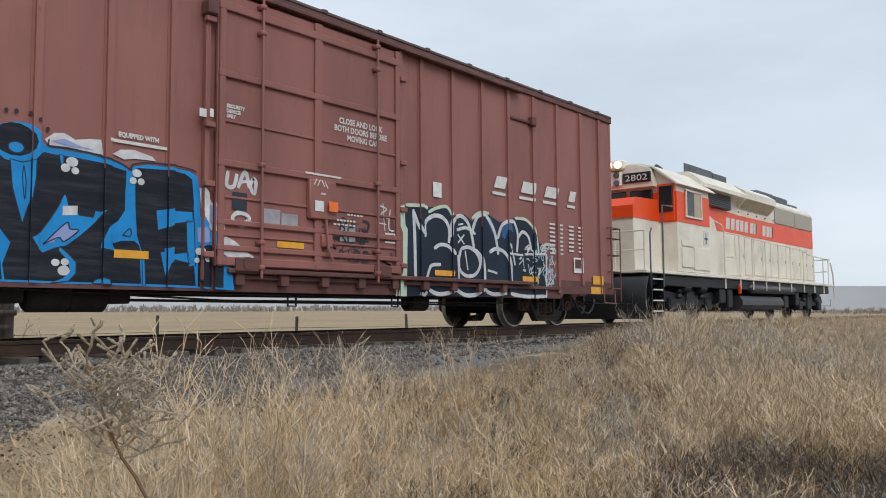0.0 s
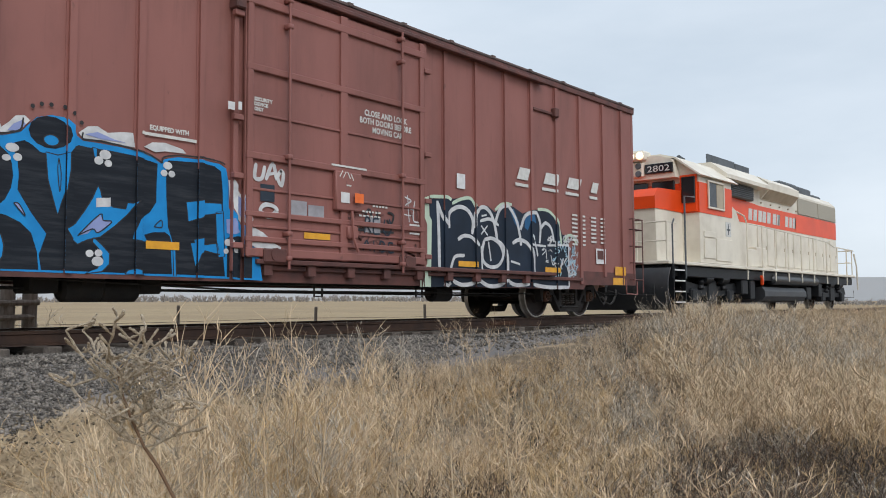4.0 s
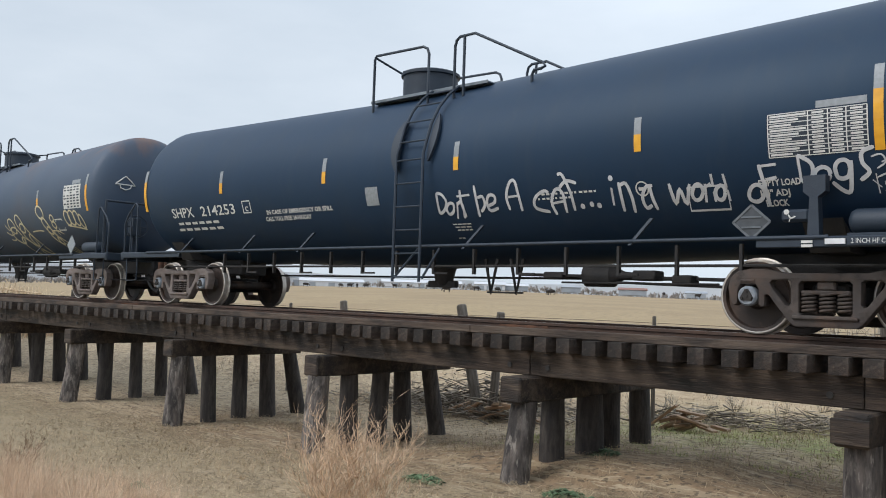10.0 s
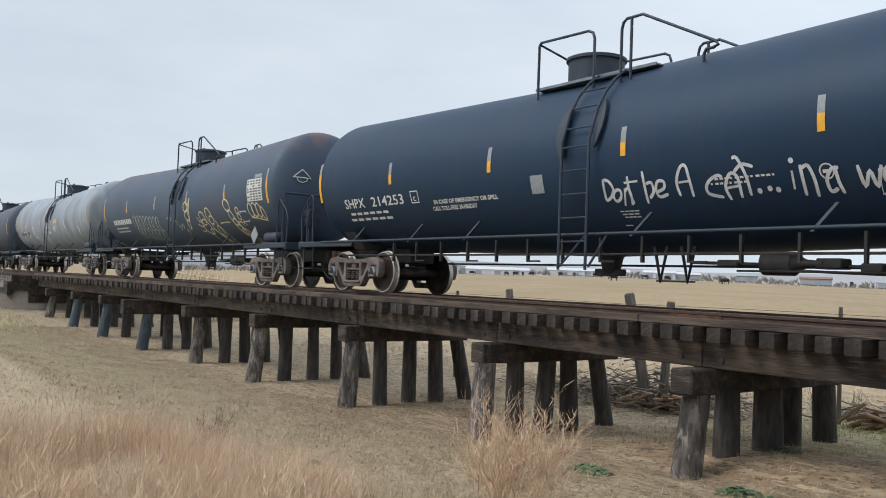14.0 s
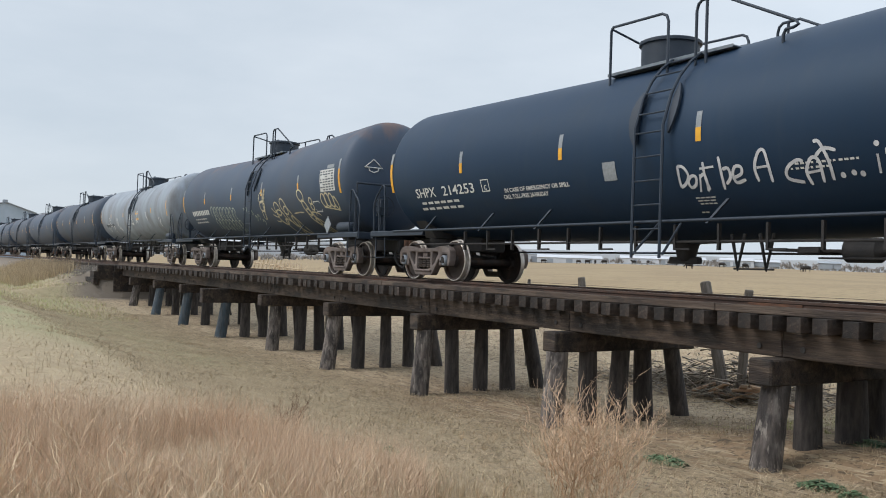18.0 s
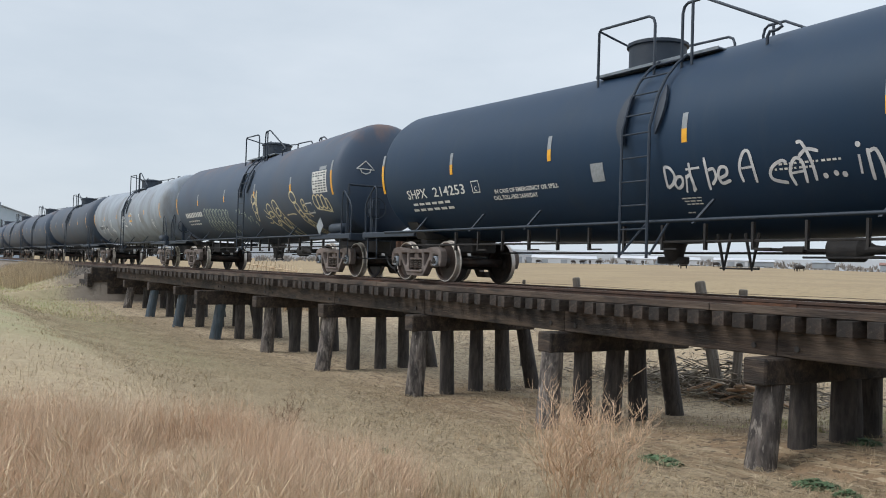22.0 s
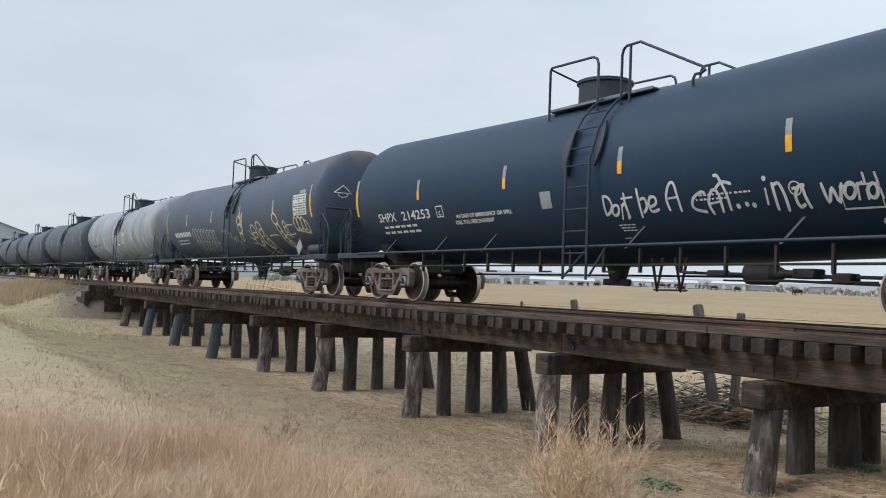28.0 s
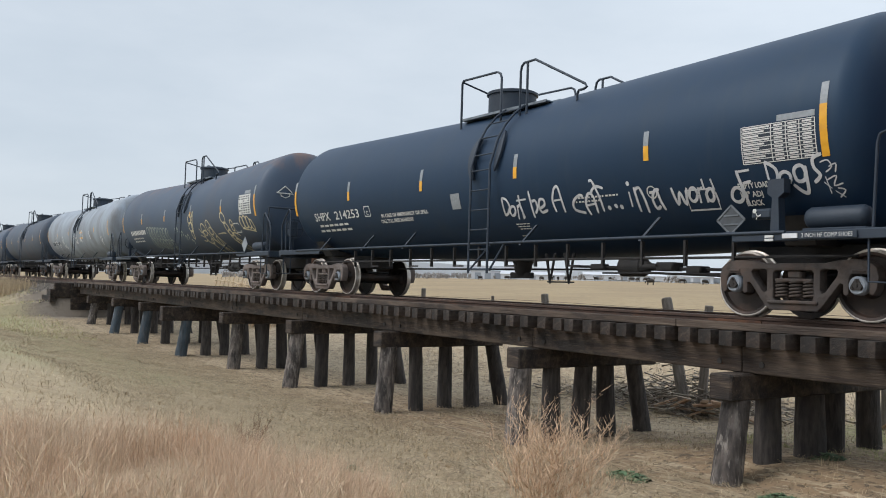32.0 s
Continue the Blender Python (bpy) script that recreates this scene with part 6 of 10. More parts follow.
NAVY, BLUE, LILAC, WHITE, INK, NAVY2, MINT, WHITE2, SPRAY = [], [], [], [], [], [], [], [], []
FIELD, CLOUD, BLUEHAZE = [], [], []
FIELD.append(poly([(-6.93, 2.16), (-6.59, 2.19), (-6.25, 2.2), (-6.08, 2.17), (-5.97, 2.13), (-5.93, 2.12), (-5.89, 2.19), (-5.62, 2.24), (-5.41, 2.24), (-5.25, 2.16), (-5.17, 2.17), (-5.01, 2.23), (-4.94, 2.31), (-4.84, 2.42), (-4.68, 2.47), (-4.52, 2.47), (-4.41, 2.4), (-4.37, 2.28), (-4.3, 2.23), (-4.15, 2.23), (-3.82, 2.22), (-3.61, 2.2), (-3.39, 2.16), (-3.28, 2.09), (-3.22, 2.15), (-3.03, 2.2), (-2.68, 2.21), (-2.4, 2.19), (-2.29, 2.14), (-2.25, 1.97), (-2.24, 1.61), (-2.11, 1.48), (-1.86, 1.17), (-1.79, 0.96), (-1.73, 0.63), (-2.28, 0.65), (-3.1, 0.66), (-3.7, 0.67), (-4.36, 0.67), (-5.13, 0.68), (-5.85, 0.68), (-6.73, 0.69), (-6.79, 0.82), (-6.84, 1.01), (-6.86, 1.13), (-6.91, 1.16), (-7.07, 1.07), (-7.18, 1.04), (-7.26, 1.11), (-7.3, 1.23), (-7.28, 1.39), (-7.21, 1.61), (-7.09, 1.76), (-6.97, 1.91), (-6.94, 2.03)]))
NAVY.append(poly([(-6.88, 2.1), (-6.59, 2.13), (-6.28, 2.14), (-6.17, 2.11), (-6.06, 2.1), (-6.03, 2), (-6.03, 1.76), (-6.07, 1.66), (-6.11, 1.58), (-6.11, 1.3), (-6.08, 1.13), (-6.02, 1.03), (-5.86, 1.01), (-5.75, 0.93), (-5.71, 0.69), (-6.73, 0.71), (-6.79, 0.95), (-6.82, 1.2), (-6.84, 1.52), (-6.83, 1.8), (-6.87, 1.77), (-6.93, 1.68), (-6.96, 1.59), (-6.95, 1.48), (-6.91, 1.34), (-6.92, 1.31), (-7.07, 1.25), (-7.12, 1.19), (-7.18, 1.18), (-7.21, 1.27), (-7.23, 1.4), (-7.2, 1.53), (-7.09, 1.69), (-6.97, 1.83), (-6.89, 1.96)]))
NAVY.append(poly([(-6.06, 1.28), (-5.94, 1.32), (-5.83, 1.32), (-5.76, 1.28), (-5.72, 1.12), (-6.03, 1.09)]))
NAVY.append(poly([(-5.83, 2.11), (-5.61, 2.14), (-5.4, 2.13), (-5.24, 2.05), (-5.14, 1.97), (-5.1, 1.87), (-5.08, 1.73), (-5.1, 1.59), (-5.16, 1.46), (-5.24, 1.38), (-5.27, 1.31), (-5.15, 1.29), (-4.99, 1.22), (-4.87, 1.11), (-4.8, 0.9), (-4.78, 0.7), (-5.63, 0.7), (-5.66, 1.01), (-5.66, 1.15), (-5.69, 1.28), (-5.77, 1.35), (-5.83, 1.4), (-5.84, 1.67), (-5.84, 1.94)]))
NAVY.append(poly([(-5.12, 2.08), (-4.97, 2.14), (-4.88, 2.1), (-4.79, 2.03), (-4.63, 2.01), (-4.46, 2.06), (-4.4, 2.14), (-4.35, 2.17), (-4.22, 2.16), (-3.99, 2.16), (-3.65, 2.14), (-3.44, 2.1), (-3.32, 2.08), (-3.33, 1.8), (-3.33, 1.59), (-3.42, 1.45), (-3.55, 1.36), (-3.62, 1.2), (-3.64, 1.11), (-3.49, 1.09), (-3.28, 1.09), (-3.12, 1.07), (-3.09, 0.69), (-3.7, 0.69), (-4.75, 0.7), (-4.78, 0.87), (-4.7, 1.11), (-4.88, 1.34), (-5.03, 1.58), (-5.02, 1.74), (-5.04, 1.93)]))
NAVY.append(poly([(-3.49, 1.17), (-3.37, 1.21), (-3.2, 1.22), (-3.13, 1.17), (-3.11, 1.1), (-3.44, 1.08)]))
NAVY.append(poly([(-3.17, 2.14), (-2.68, 2.17), (-2.48, 2.15), (-2.37, 2.09), (-2.34, 1.81), (-2.32, 0.94), (-2.29, 0.68), (-3.03, 0.69), (-3.08, 1.07), (-3.16, 1.29), (-3.19, 1.66), (-3.2, 2.04)]))
NAVY.append(poly([(-2.26, 1.2), (-2.1, 1.24), (-1.94, 1.21), (-1.91, 1.05), (-1.91, 0.66), (-2.26, 0.67)]))
NAVY.append(disc(-4.68, 2.27, 0.246, 0.187))
BLUE.append(poly([(-6.57, 1.62), (-6.37, 1.65), (-6.14, 1.67), (-6.14, 1.53), (-6.36, 1.46), (-6.55, 1.4)]))
BLUE.append(poly([(-6.52, 1.19), (-6.29, 1.24), (-6.23, 1.29), (-6.15, 1.29), (-6.12, 1.25), (-6.13, 1.15), (-6.23, 1.11), (-6.33, 1), (-6.43, 0.85), (-6.49, 1.06)]))
BLUE.append(poly([(-6.26, 0.7), (-6.24, 0.76), (-6.18, 0.77), (-6.13, 0.74), (-6.1, 0.7)]))
BLUE.append(poly([(-5.71, 1.04), (-5.65, 1.05), (-5.64, 0.69), (-5.7, 0.69)]))
BLUE.append(poly([(-5.59, 1.64), (-5.49, 1.64), (-5.39, 1.62), (-5.36, 1.56), (-5.37, 1.47), (-5.45, 1.4), (-5.55, 1.36)]))
BLUE.append(poly([(-5.51, 1.1), (-5.4, 1.14), (-5.25, 1.14), (-5.19, 1.07), (-5.16, 0.96), (-5.17, 0.84), (-5.22, 0.74), (-5.25, 0.68), (-5.34, 0.67), (-5.41, 0.85), (-5.47, 0.98)]))
BLUE.append(poly([(-4.73, 2.04), (-4.59, 2.02), (-4.45, 2.07), (-4.45, 1.86), (-4.48, 1.64), (-4.54, 1.46), (-4.58, 1.34), (-4.63, 1.49), (-4.7, 1.73)]))
BLUE.append(poly([(-4.1, 1.72), (-4.07, 1.67), (-4.05, 1.59), (-3.91, 1.48), (-3.74, 1.47), (-3.72, 1.55), (-3.64, 1.55), (-3.56, 1.59), (-3.72, 1.4), (-3.88, 1.25), (-4.06, 1.11), (-4.21, 1.07), (-4.34, 1.01), (-4.41, 1.07), (-4.48, 1.18), (-4.37, 1.25), (-4.26, 1.41), (-4.17, 1.56)]))
BLUE.append(poly([(-4.14, 1.1), (-4.04, 1.02), (-3.94, 0.92), (-3.94, 0.79), (-4.03, 0.7), (-4.24, 0.67), (-4.09, 0.74), (-4.02, 0.84), (-4.06, 0.95), (-4.16, 1.05)]))
BLUE.append(poly([(-4.18, 2.17), (-4.12, 2.16), (-4.12, 2.02), (-4.16, 2.07)]))
BLUE.append(poly([(-3.74, 0.68), (-3.69, 0.73), (-3.6, 0.75), (-3.52, 0.73), (-3.48, 0.67)]))
BLUE.append(poly([(-2.9, 1.63), (-2.64, 1.68), (-2.62, 1.65), (-2.36, 1.66), (-2.35, 1.53), (-2.62, 1.48), (-2.67, 1.44), (-2.82, 1.39), (-2.87, 1.38)]))
BLUE.append(poly([(-2.45, 1.53), (-2.33, 1.56), (-2.3, 0.95), (-2.4, 0.93), (-2.43, 1.1)]))
BLUE.append(poly([(-2.78, 1.15), (-2.64, 1.18), (-2.62, 1.09), (-2.42, 1.12), (-2.38, 0.97), (-2.61, 1.01), (-2.68, 0.96), (-2.75, 0.8), (-2.79, 0.93), (-2.83, 1.1), (-2.77, 1.11)]))
BLUE.append(poly([(-3.09, 1.08), (-3.05, 1.07), (-3.03, 0.67), (-3.07, 0.67)]))
BLUE.append(disc(-4.67, 2.18, 0.090, 0.065))
LILAC.append(poly([(-6.01, 1.54), (-5.9, 1.57), (-5.89, 1.39), (-5.95, 1.38), (-5.96, 1.49), (-6.01, 1.48)]))
LILAC.append(poly([(-5.33, 1.02), (-5.25, 1), (-5.22, 0.91), (-5.25, 0.86)]))
LILAC.append(poly([(-4.34, 1.11), (-4.07, 1.38), (-4.03, 1.31), (-3.92, 1.3), (-4.09, 1.16), (-4.16, 1.2), (-4.22, 1.14)]))
LILAC.append(poly([(-2.28, 1.45), (-2.18, 1.47), (-2.05, 1.29), (-2.2, 1.25), (-2.27, 1.27)]))
LILAC.append(poly([(-5.07, 1.43), (-5.01, 1.42), (-4.94, 1.29)]))
LILAC.append(poly([(-5.98, 2.27), (-5.84, 2.32), (-5.66, 2.3), (-5.48, 2.35), (-5.33, 2.3), (-5.25, 2.22), (-5.41, 2.28), (-5.62, 2.29), (-5.92, 2.23)]))
LILAC.append(poly([(-5.16, 2.22), (-5.09, 2.31), (-5, 2.36), (-4.96, 2.32), (-5.02, 2.24)]))
LILAC.append(poly([(-4.28, 2.31), (-4.12, 2.36), (-3.91, 2.3), (-3.74, 2.28), (-4.07, 2.28)]))
LILAC.append(poly([(-6.97, 2.01), (-7.13, 2.01), (-7.26, 1.97), (-7.33, 1.86), (-7.32, 1.75), (-7.21, 1.66), (-7.09, 1.79), (-6.98, 1.91)]))
LILAC.append(poly([(-7.3, 1.39), (-7.45, 1.35), (-7.53, 1.27), (-7.5, 1.17), (-7.44, 1.1), (-7.42, 0.99), (-7.46, 0.86), (-7.55, 0.83), (-7.18, 0.82), (-6.86, 0.8), (-6.84, 0.88), (-6.88, 1.12), (-7.05, 1.05), (-7.18, 1.04), (-7.27, 1.14), (-7.3, 1.26)]))
LILAC.append(poly([(-2.09, 1.79), (-2, 1.74), (-1.96, 1.58), (-2.03, 1.48), (-2.11, 1.59)]))
CLOUD.append(poly([(-6.06, 2.27), (-5.98, 2.37), (-5.87, 2.41), (-5.77, 2.39), (-5.62, 2.36), (-5.51, 2.41), (-5.42, 2.45), (-5.33, 2.44), (-5.25, 2.35), (-5.22, 2.25), (-5.14, 2.32), (-5.07, 2.4), (-4.97, 2.42), (-4.91, 2.37), (-5.01, 2.26), (-5.17, 2.2), (-5.25, 2.19), (-5.41, 2.27), (-5.62, 2.28), (-5.9, 2.22), (-5.99, 2.22)]))
CLOUD.append(poly([(-4.35, 2.32), (-4.24, 2.41), (-4.12, 2.43), (-3.99, 2.37), (-3.79, 2.41), (-3.66, 2.42), (-3.63, 2.24), (-3.82, 2.25), (-4.07, 2.27), (-4.3, 2.26)]))
CLOUD.append(poly([(-3.51, 2.27), (-3.4, 2.34), (-3.22, 2.36), (-2.96, 2.31), (-2.91, 2.26), (-3.22, 2.25), (-3.35, 2.22)]))
CLOUD.append(poly([(-2.25, 1.99), (-2.19, 1.99), (-2.09, 1.86), (-1.92, 1.68), (-1.89, 1.46), (-1.99, 1.39), (-2.11, 1.48), (-2.21, 1.61)]))
CLOUD.append(poly([(-1.93, 1.38), (-1.72, 1.3), (-1.5, 1.15), (-1.54, 1.07), (-1.71, 1.01), (-1.85, 1.05)]))
CLOUD.append(ribbon([(-6.97, 2.03), (-7.13, 2.04), (-7.28, 1.98), (-7.35, 1.87), (-7.35, 1.77), (-7.28, 1.68), (-7.21, 1.63)], 0.087))
CLOUD.append(ribbon([(-7.3, 1.42), (-7.45, 1.38), (-7.55, 1.32), (-7.58, 1.23), (-7.54, 1.14), (-7.46, 1.06), (-7.44, 0.97), (-7.48, 0.88), (-7.6, 0.83)], 0.087))
WHITE.append(ribbon([(-7.44, 1.96), (-7.49, 1.87), (-7.45, 1.75)], 0.028))
WHITE.append(ribbon([(-7.37, 1.97), (-7.42, 1.87), (-7.39, 1.73)], 0.028))
WHITE.append(ribbon([(-7.54, 1.4), (-7.64, 1.31), (-7.67, 1.23), (-7.6, 1.13)], 0.032))
WHITE.append(disc(-6.86, 1.63, 0.066, 0.043))
WHITE.append(disc(-6.8, 1.55, 0.057, 0.036))
WHITE.append(disc(-6.88, 1.51, 0.049, 0.032))
WHITE.append(disc(-5.1, 2.04, 0.074, 0.050))
WHITE.append(disc(-5.04, 1.94, 0.049, 0.043))
WHITE.append(disc(-5.16, 1.92, 0.049, 0.036))
WHITE.append(disc(-4.02, 2.1, 0.074, 0.058))
WHITE.append(disc(-4.1, 2.02, 0.057, 0.050))
WHITE.append(disc(-3.98, 2, 0.049, 0.043))
WHITE.append(disc(-3.18, 2.07, 0.066, 0.050))
WHITE.append(disc(-3.23, 1.97, 0.049, 0.043))
WHITE.append(disc(-3.12, 1.97, 0.049, 0.043))
WHITE.append(disc(-5.7, 0.89, 0.082, 0.065))
WHITE.append(disc(-5.78, 0.99, 0.057, 0.029))
WHITE.append(disc(-5.64, 1, 0.057, 0.029))
WHITE.append(disc(-4.19, 0.91, 0.049, 0.043))
WHITE.append(disc(-4.08, 0.92, 0.049, 0.043))
WHITE.append(disc(-4.09, 0.82, 0.074, 0.058))
WHITE.append(disc(-2.25, 1.14, 0.057, 0.050))
WHITE.append(disc(-2.28, 1.02, 0.041, 0.036))
WHITE.append(disc(-2.16, 1.04, 0.049, 0.043))
WHITE.append(disc(-7.25, 1.83, 0.049, 0.036))
WHITE.append(disc(-7.21, 1.9, 0.025, 0.022))
WHITE.append(disc(-7.19, 1.8, 0.016, 0.014))
WHITE.append(disc(-7.41, 1.31, 0.049, 0.029))
WHITE.append(disc(-7.46, 1.21, 0.025, 0.022))
WHITE.append(disc(-7.4, 1.21, 0.025, 0.022))
WHITE.append(poly([(-4.12, 1.57), (-3.94, 1.59), (-3.94, 1.48), (-4.12, 1.46)]))
INK.append(ribbon([(-6.94, 2.19), (-6.59, 2.22), (-6.25, 2.22), (-6.06, 2.2), (-5.96, 2.18), (-5.93, 2.1), (-5.91, 2.2), (-5.62, 2.26), (-5.41, 2.27), (-5.25, 2.18), (-5.17, 2.19), (-5.02, 2.25), (-4.99, 2.39)], 0.021))
INK.append(ribbon([(-4.3, 2.33), (-4.3, 2.25), (-4.16, 2.25), (-3.82, 2.24), (-3.63, 2.21), (-3.44, 2.18), (-3.3, 2.12), (-3.26, 2.1), (-3.24, 2.17), (-3.03, 2.22), (-2.68, 2.24), (-2.4, 2.22), (-2.31, 2.19)], 0.021))
INK.append(ribbon([(-6.94, 2.19), (-6.96, 2.04), (-7, 1.91), (-7.11, 1.77), (-7.23, 1.62)], 0.017))
INK.append(ribbon([(-7.32, 1.41), (-7.32, 1.26), (-7.27, 1.13), (-7.18, 1.02), (-7.05, 1.03), (-6.9, 1.15), (-6.87, 1.07), (-6.85, 0.8)], 0.017))
INK.append(ribbon([(-6.01, 1.54), (-5.9, 1.57), (-5.89, 1.39), (-5.95, 1.38), (-5.96, 1.49), (-6.01, 1.48), (-6.01, 1.54)], 0.013))
INK.append(ribbon([(-4.34, 1.11), (-4.07, 1.38), (-4.03, 1.31), (-3.92, 1.3), (-4.09, 1.16), (-4.16, 1.2), (-4.34, 1.11)], 0.014))
INK.append(ribbon([(-5.07, 1.43), (-5.01, 1.42), (-4.94, 1.29), (-5.07, 1.43)], 0.013))
INK.append(ribbon([(-3.36, 1.28), (-3.26, 1.37), (-3.25, 1.28), (-3.36, 1.28)], 0.013))
INK.append(ribbon([(-6.44, 1.51), (-6.29, 1.54), (-6.43, 1.48), (-6.44, 1.51)], 0.011))
INK.append(ribbon([(-6.38, 1.13), (-6.3, 1.14), (-6.35, 1.09), (-6.38, 1.13)], 0.011))
INK.append(ribbon([(-5.46, 1.53), (-5.42, 1.52), (-5.43, 1.47), (-5.46, 1.48), (-5.46, 1.53)], 0.011))
INK.append(ribbon([(-5.33, 1.02), (-5.25, 1), (-5.22, 0.91), (-5.25, 0.86), (-5.33, 1.02)], 0.013))
INK.append(ribbon([(-4.58, 1.99), (-4.55, 1.81), (-4.56, 1.6), (-4.59, 1.85), (-4.58, 1.99)], 0.011))
INK.append(disc(-4.89, 2.54, 0.025, 0.026))
INK.append(disc(-4.79, 2.58, 0.025, 0.026))
INK.append(disc(-4.68, 2.59, 0.025, 0.026))
INK.append(disc(-4.52, 2.59, 0.025, 0.026))
INK.append(disc(-4.42, 2.53, 0.025, 0.026))
INK.append(disc(-4.32, 2.44, 0.025, 0.026))
NAVY2.append(poly([(1.91, 2.12), (2.5, 2.17), (3.07, 2.25), (3.24, 2.09), (3.58, 2.14), (3.82, 2.03), (4.05, 2.19), (4.41, 2.19), (4.73, 2.08), (5.07, 2.18), (5.37, 2.22), (5.71, 2.18), (6.01, 2), (6.2, 1.75), (6.45, 1.72), (6.43, 0.64), (5.05, 0.62), (3.6, 0.61), (2.62, 0.61), (1.94, 0.59)]))
MINT.append(poly([(1.67, 2.11), (1.89, 2.16), (1.91, 1.82), (1.97, 1.75), (1.94, 0.59), (1.63, 0.59), (1.72, 0.92), (1.83, 1.12), (1.8, 1.6), (1.69, 1.79)]))
MINT.append(ribbon([(1.92, 2.16), (2.39, 2.19), (2.51, 2.15)], 0.061))
MINT.append(ribbon([(2.53, 2.09), (2.78, 2.19), (3.06, 2.23), (3.21, 2.09)], 0.061))
MINT.append(ribbon([(3.82, 2.08), (4.05, 2.21), (4.37, 2.23)], 0.061))
MINT.append(ribbon([(5.27, 2.21), (5.67, 2.21), (5.97, 2.04), (6.11, 1.77), (6.15, 1.54)], 0.061))
MINT.append(ribbon([(6.28, 1.61), (6.41, 1.74), (6.63, 1.73), (6.76, 1.57)], 0.061))
WHITE2.append(ribbon([(2.12, 2.1), (2.15, 1.63), (2.17, 0.84)], 0.076))
WHITE2.append(ribbon([(2.13, 2.06), (2.25, 1.85), (2.44, 1.67)], 0.076))
WHITE2.append(ribbon([(2.44, 1.64), (2.44, 1.9), (2.69, 2.04), (2.96, 2.01), (3.12, 1.83), (3.1, 1.57)], 0.076))
WHITE2.append(ribbon([(2.68, 1.45), (2.86, 1.53), (3.1, 1.51), (3.28, 1.37)], 0.068))
WHITE2.append(ribbon([(2.46, 0.87), (2.56, 1.1), (2.67, 1.16), (2.87, 1.17)], 0.061))
WHITE2.append(ribbon([(3.17, 1.69), (3.2, 1.96), (3.42, 2.1), (3.64, 2.03), (3.78, 1.82), (3.87, 1.51)], 0.076))
WHITE2.append(ribbon([(3.34, 1.83), (3.64, 1.89), (3.92, 1.79)], 0.061))
WHITE2.append(ribbon([(3.37, 1.75), (3.57, 1.58)], 0.046))
WHITE2.append(ribbon([(3.57, 1.76), (3.37, 1.59)], 0.046))
WHITE2.append(ribbon([(3.39, 1.93), (3.54, 1.96)], 0.046))
WHITE2.append(ribbon([(3.47, 1.49), (3.71, 1.53), (3.95, 1.43), (4.06, 1.22), (3.91, 1.03), (3.64, 0.99), (3.43, 1.09), (3.4, 1.29), (3.47, 1.49)], 0.068))
WHITE2.append(ribbon([(3.59, 1.46), (3.67, 1.1)], 0.053))
WHITE2.append(ribbon([(3.74, 1.52), (4.04, 1.42), (4.16, 1.17), (4.16, 0.84)], 0.076))
WHITE2.append(ribbon([(3.37, 1.37), (3.4, 0.9)], 0.061))
WHITE2.append(ribbon([(3.82, 1.84), (3.96, 2.1), (4.17, 2.19), (4.35, 2.11), (4.54, 1.88), (4.64, 1.57), (4.66, 1.44)], 0.076))
WHITE2.append(ribbon([(4.65, 1.75), (4.78, 2), (4.97, 2.11), (5.25, 2.14)], 0.076))
WHITE2.append(ribbon([(4.37, 1.47), (4.59, 1.55), (4.87, 1.5), (5.06, 1.31), (5.11, 0.91)], 0.076))
WHITE2.append(ribbon([(4.31, 1.12), (4.62, 1.07)], 0.061))
WHITE2.append(ribbon([(5.23, 2.14), (5.36, 1.89), (5.32, 1.52)], 0.068))
WHITE2.append(ribbon([(5.36, 1.81), (5.54, 1.95), (5.76, 1.85), (5.86, 1.57)], 0.068))
WHITE2.append(ribbon([(5.02, 1.48), (5.55, 1.47)], 0.061))
WHITE2.append(ribbon([(5.04, 1.68), (5.18, 1.47), (5.25, 1.25)], 0.053))
WHITE2.append(ribbon([(2.28, 0.65), (2.39, 0.62), (2.48, 0.68)], 0.061))
WHITE2.append(ribbon([(2.54, 0.71), (2.78, 0.64), (3.1, 0.67), (3.33, 0.76)], 0.076))
WHITE2.append(ribbon([(3.31, 0.73), (3.6, 0.63), (3.94, 0.65), (4.16, 0.75)], 0.076))
WHITE2.append(ribbon([(4.16, 0.75), (4.48, 0.66), (4.95, 0.69)], 0.076))
WHITE2.append(ribbon([(5.03, 0.68), (5.64, 0.63), (6.43, 0.64)], 0.076))
WHITE2.append(ribbon([(6.43, 1.55), (6.43, 0.64)], 0.068))
WHITE2.append(ribbon([(5.61, 1.49), (6.43, 1.54)], 0.061))
BLUEHAZE.append(poly([(4.28, 2.13), (4.43, 2.15), (4.61, 1.88), (4.65, 1.7), (4.46, 1.87)]))
BLUEHAZE.append(poly([(4.8, 1.96), (4.95, 2.08), (5.15, 2.11), (5.22, 1.92), (5.03, 1.95), (4.91, 1.76), (4.8, 1.8)]))
WHITE.append(ribbon([(-8.44, 2.08), (-8.52, 2.09), (-8.58, 2.04), (-8.51, 1.98), (-8.44, 1.93), (-8.45, 1.87), (-8.51, 1.86), (-8.54, 1.89)], 0.05))
WHITE.append(ribbon([(-8.4, 2.09), (-8.38, 1.97), (-8.35, 1.84)], 0.05))
WHITE.append(ribbon([(-8.36, 1.96), (-8.28, 1.98)], 0.05))
WHITE.append(ribbon([(-8.32, 2.06), (-8.31, 1.95), (-8.29, 1.84)], 0.05))
WHITE.append(ribbon([(-8.28, 2.09), (-8.24, 2), (-8.2, 1.93)], 0.05))
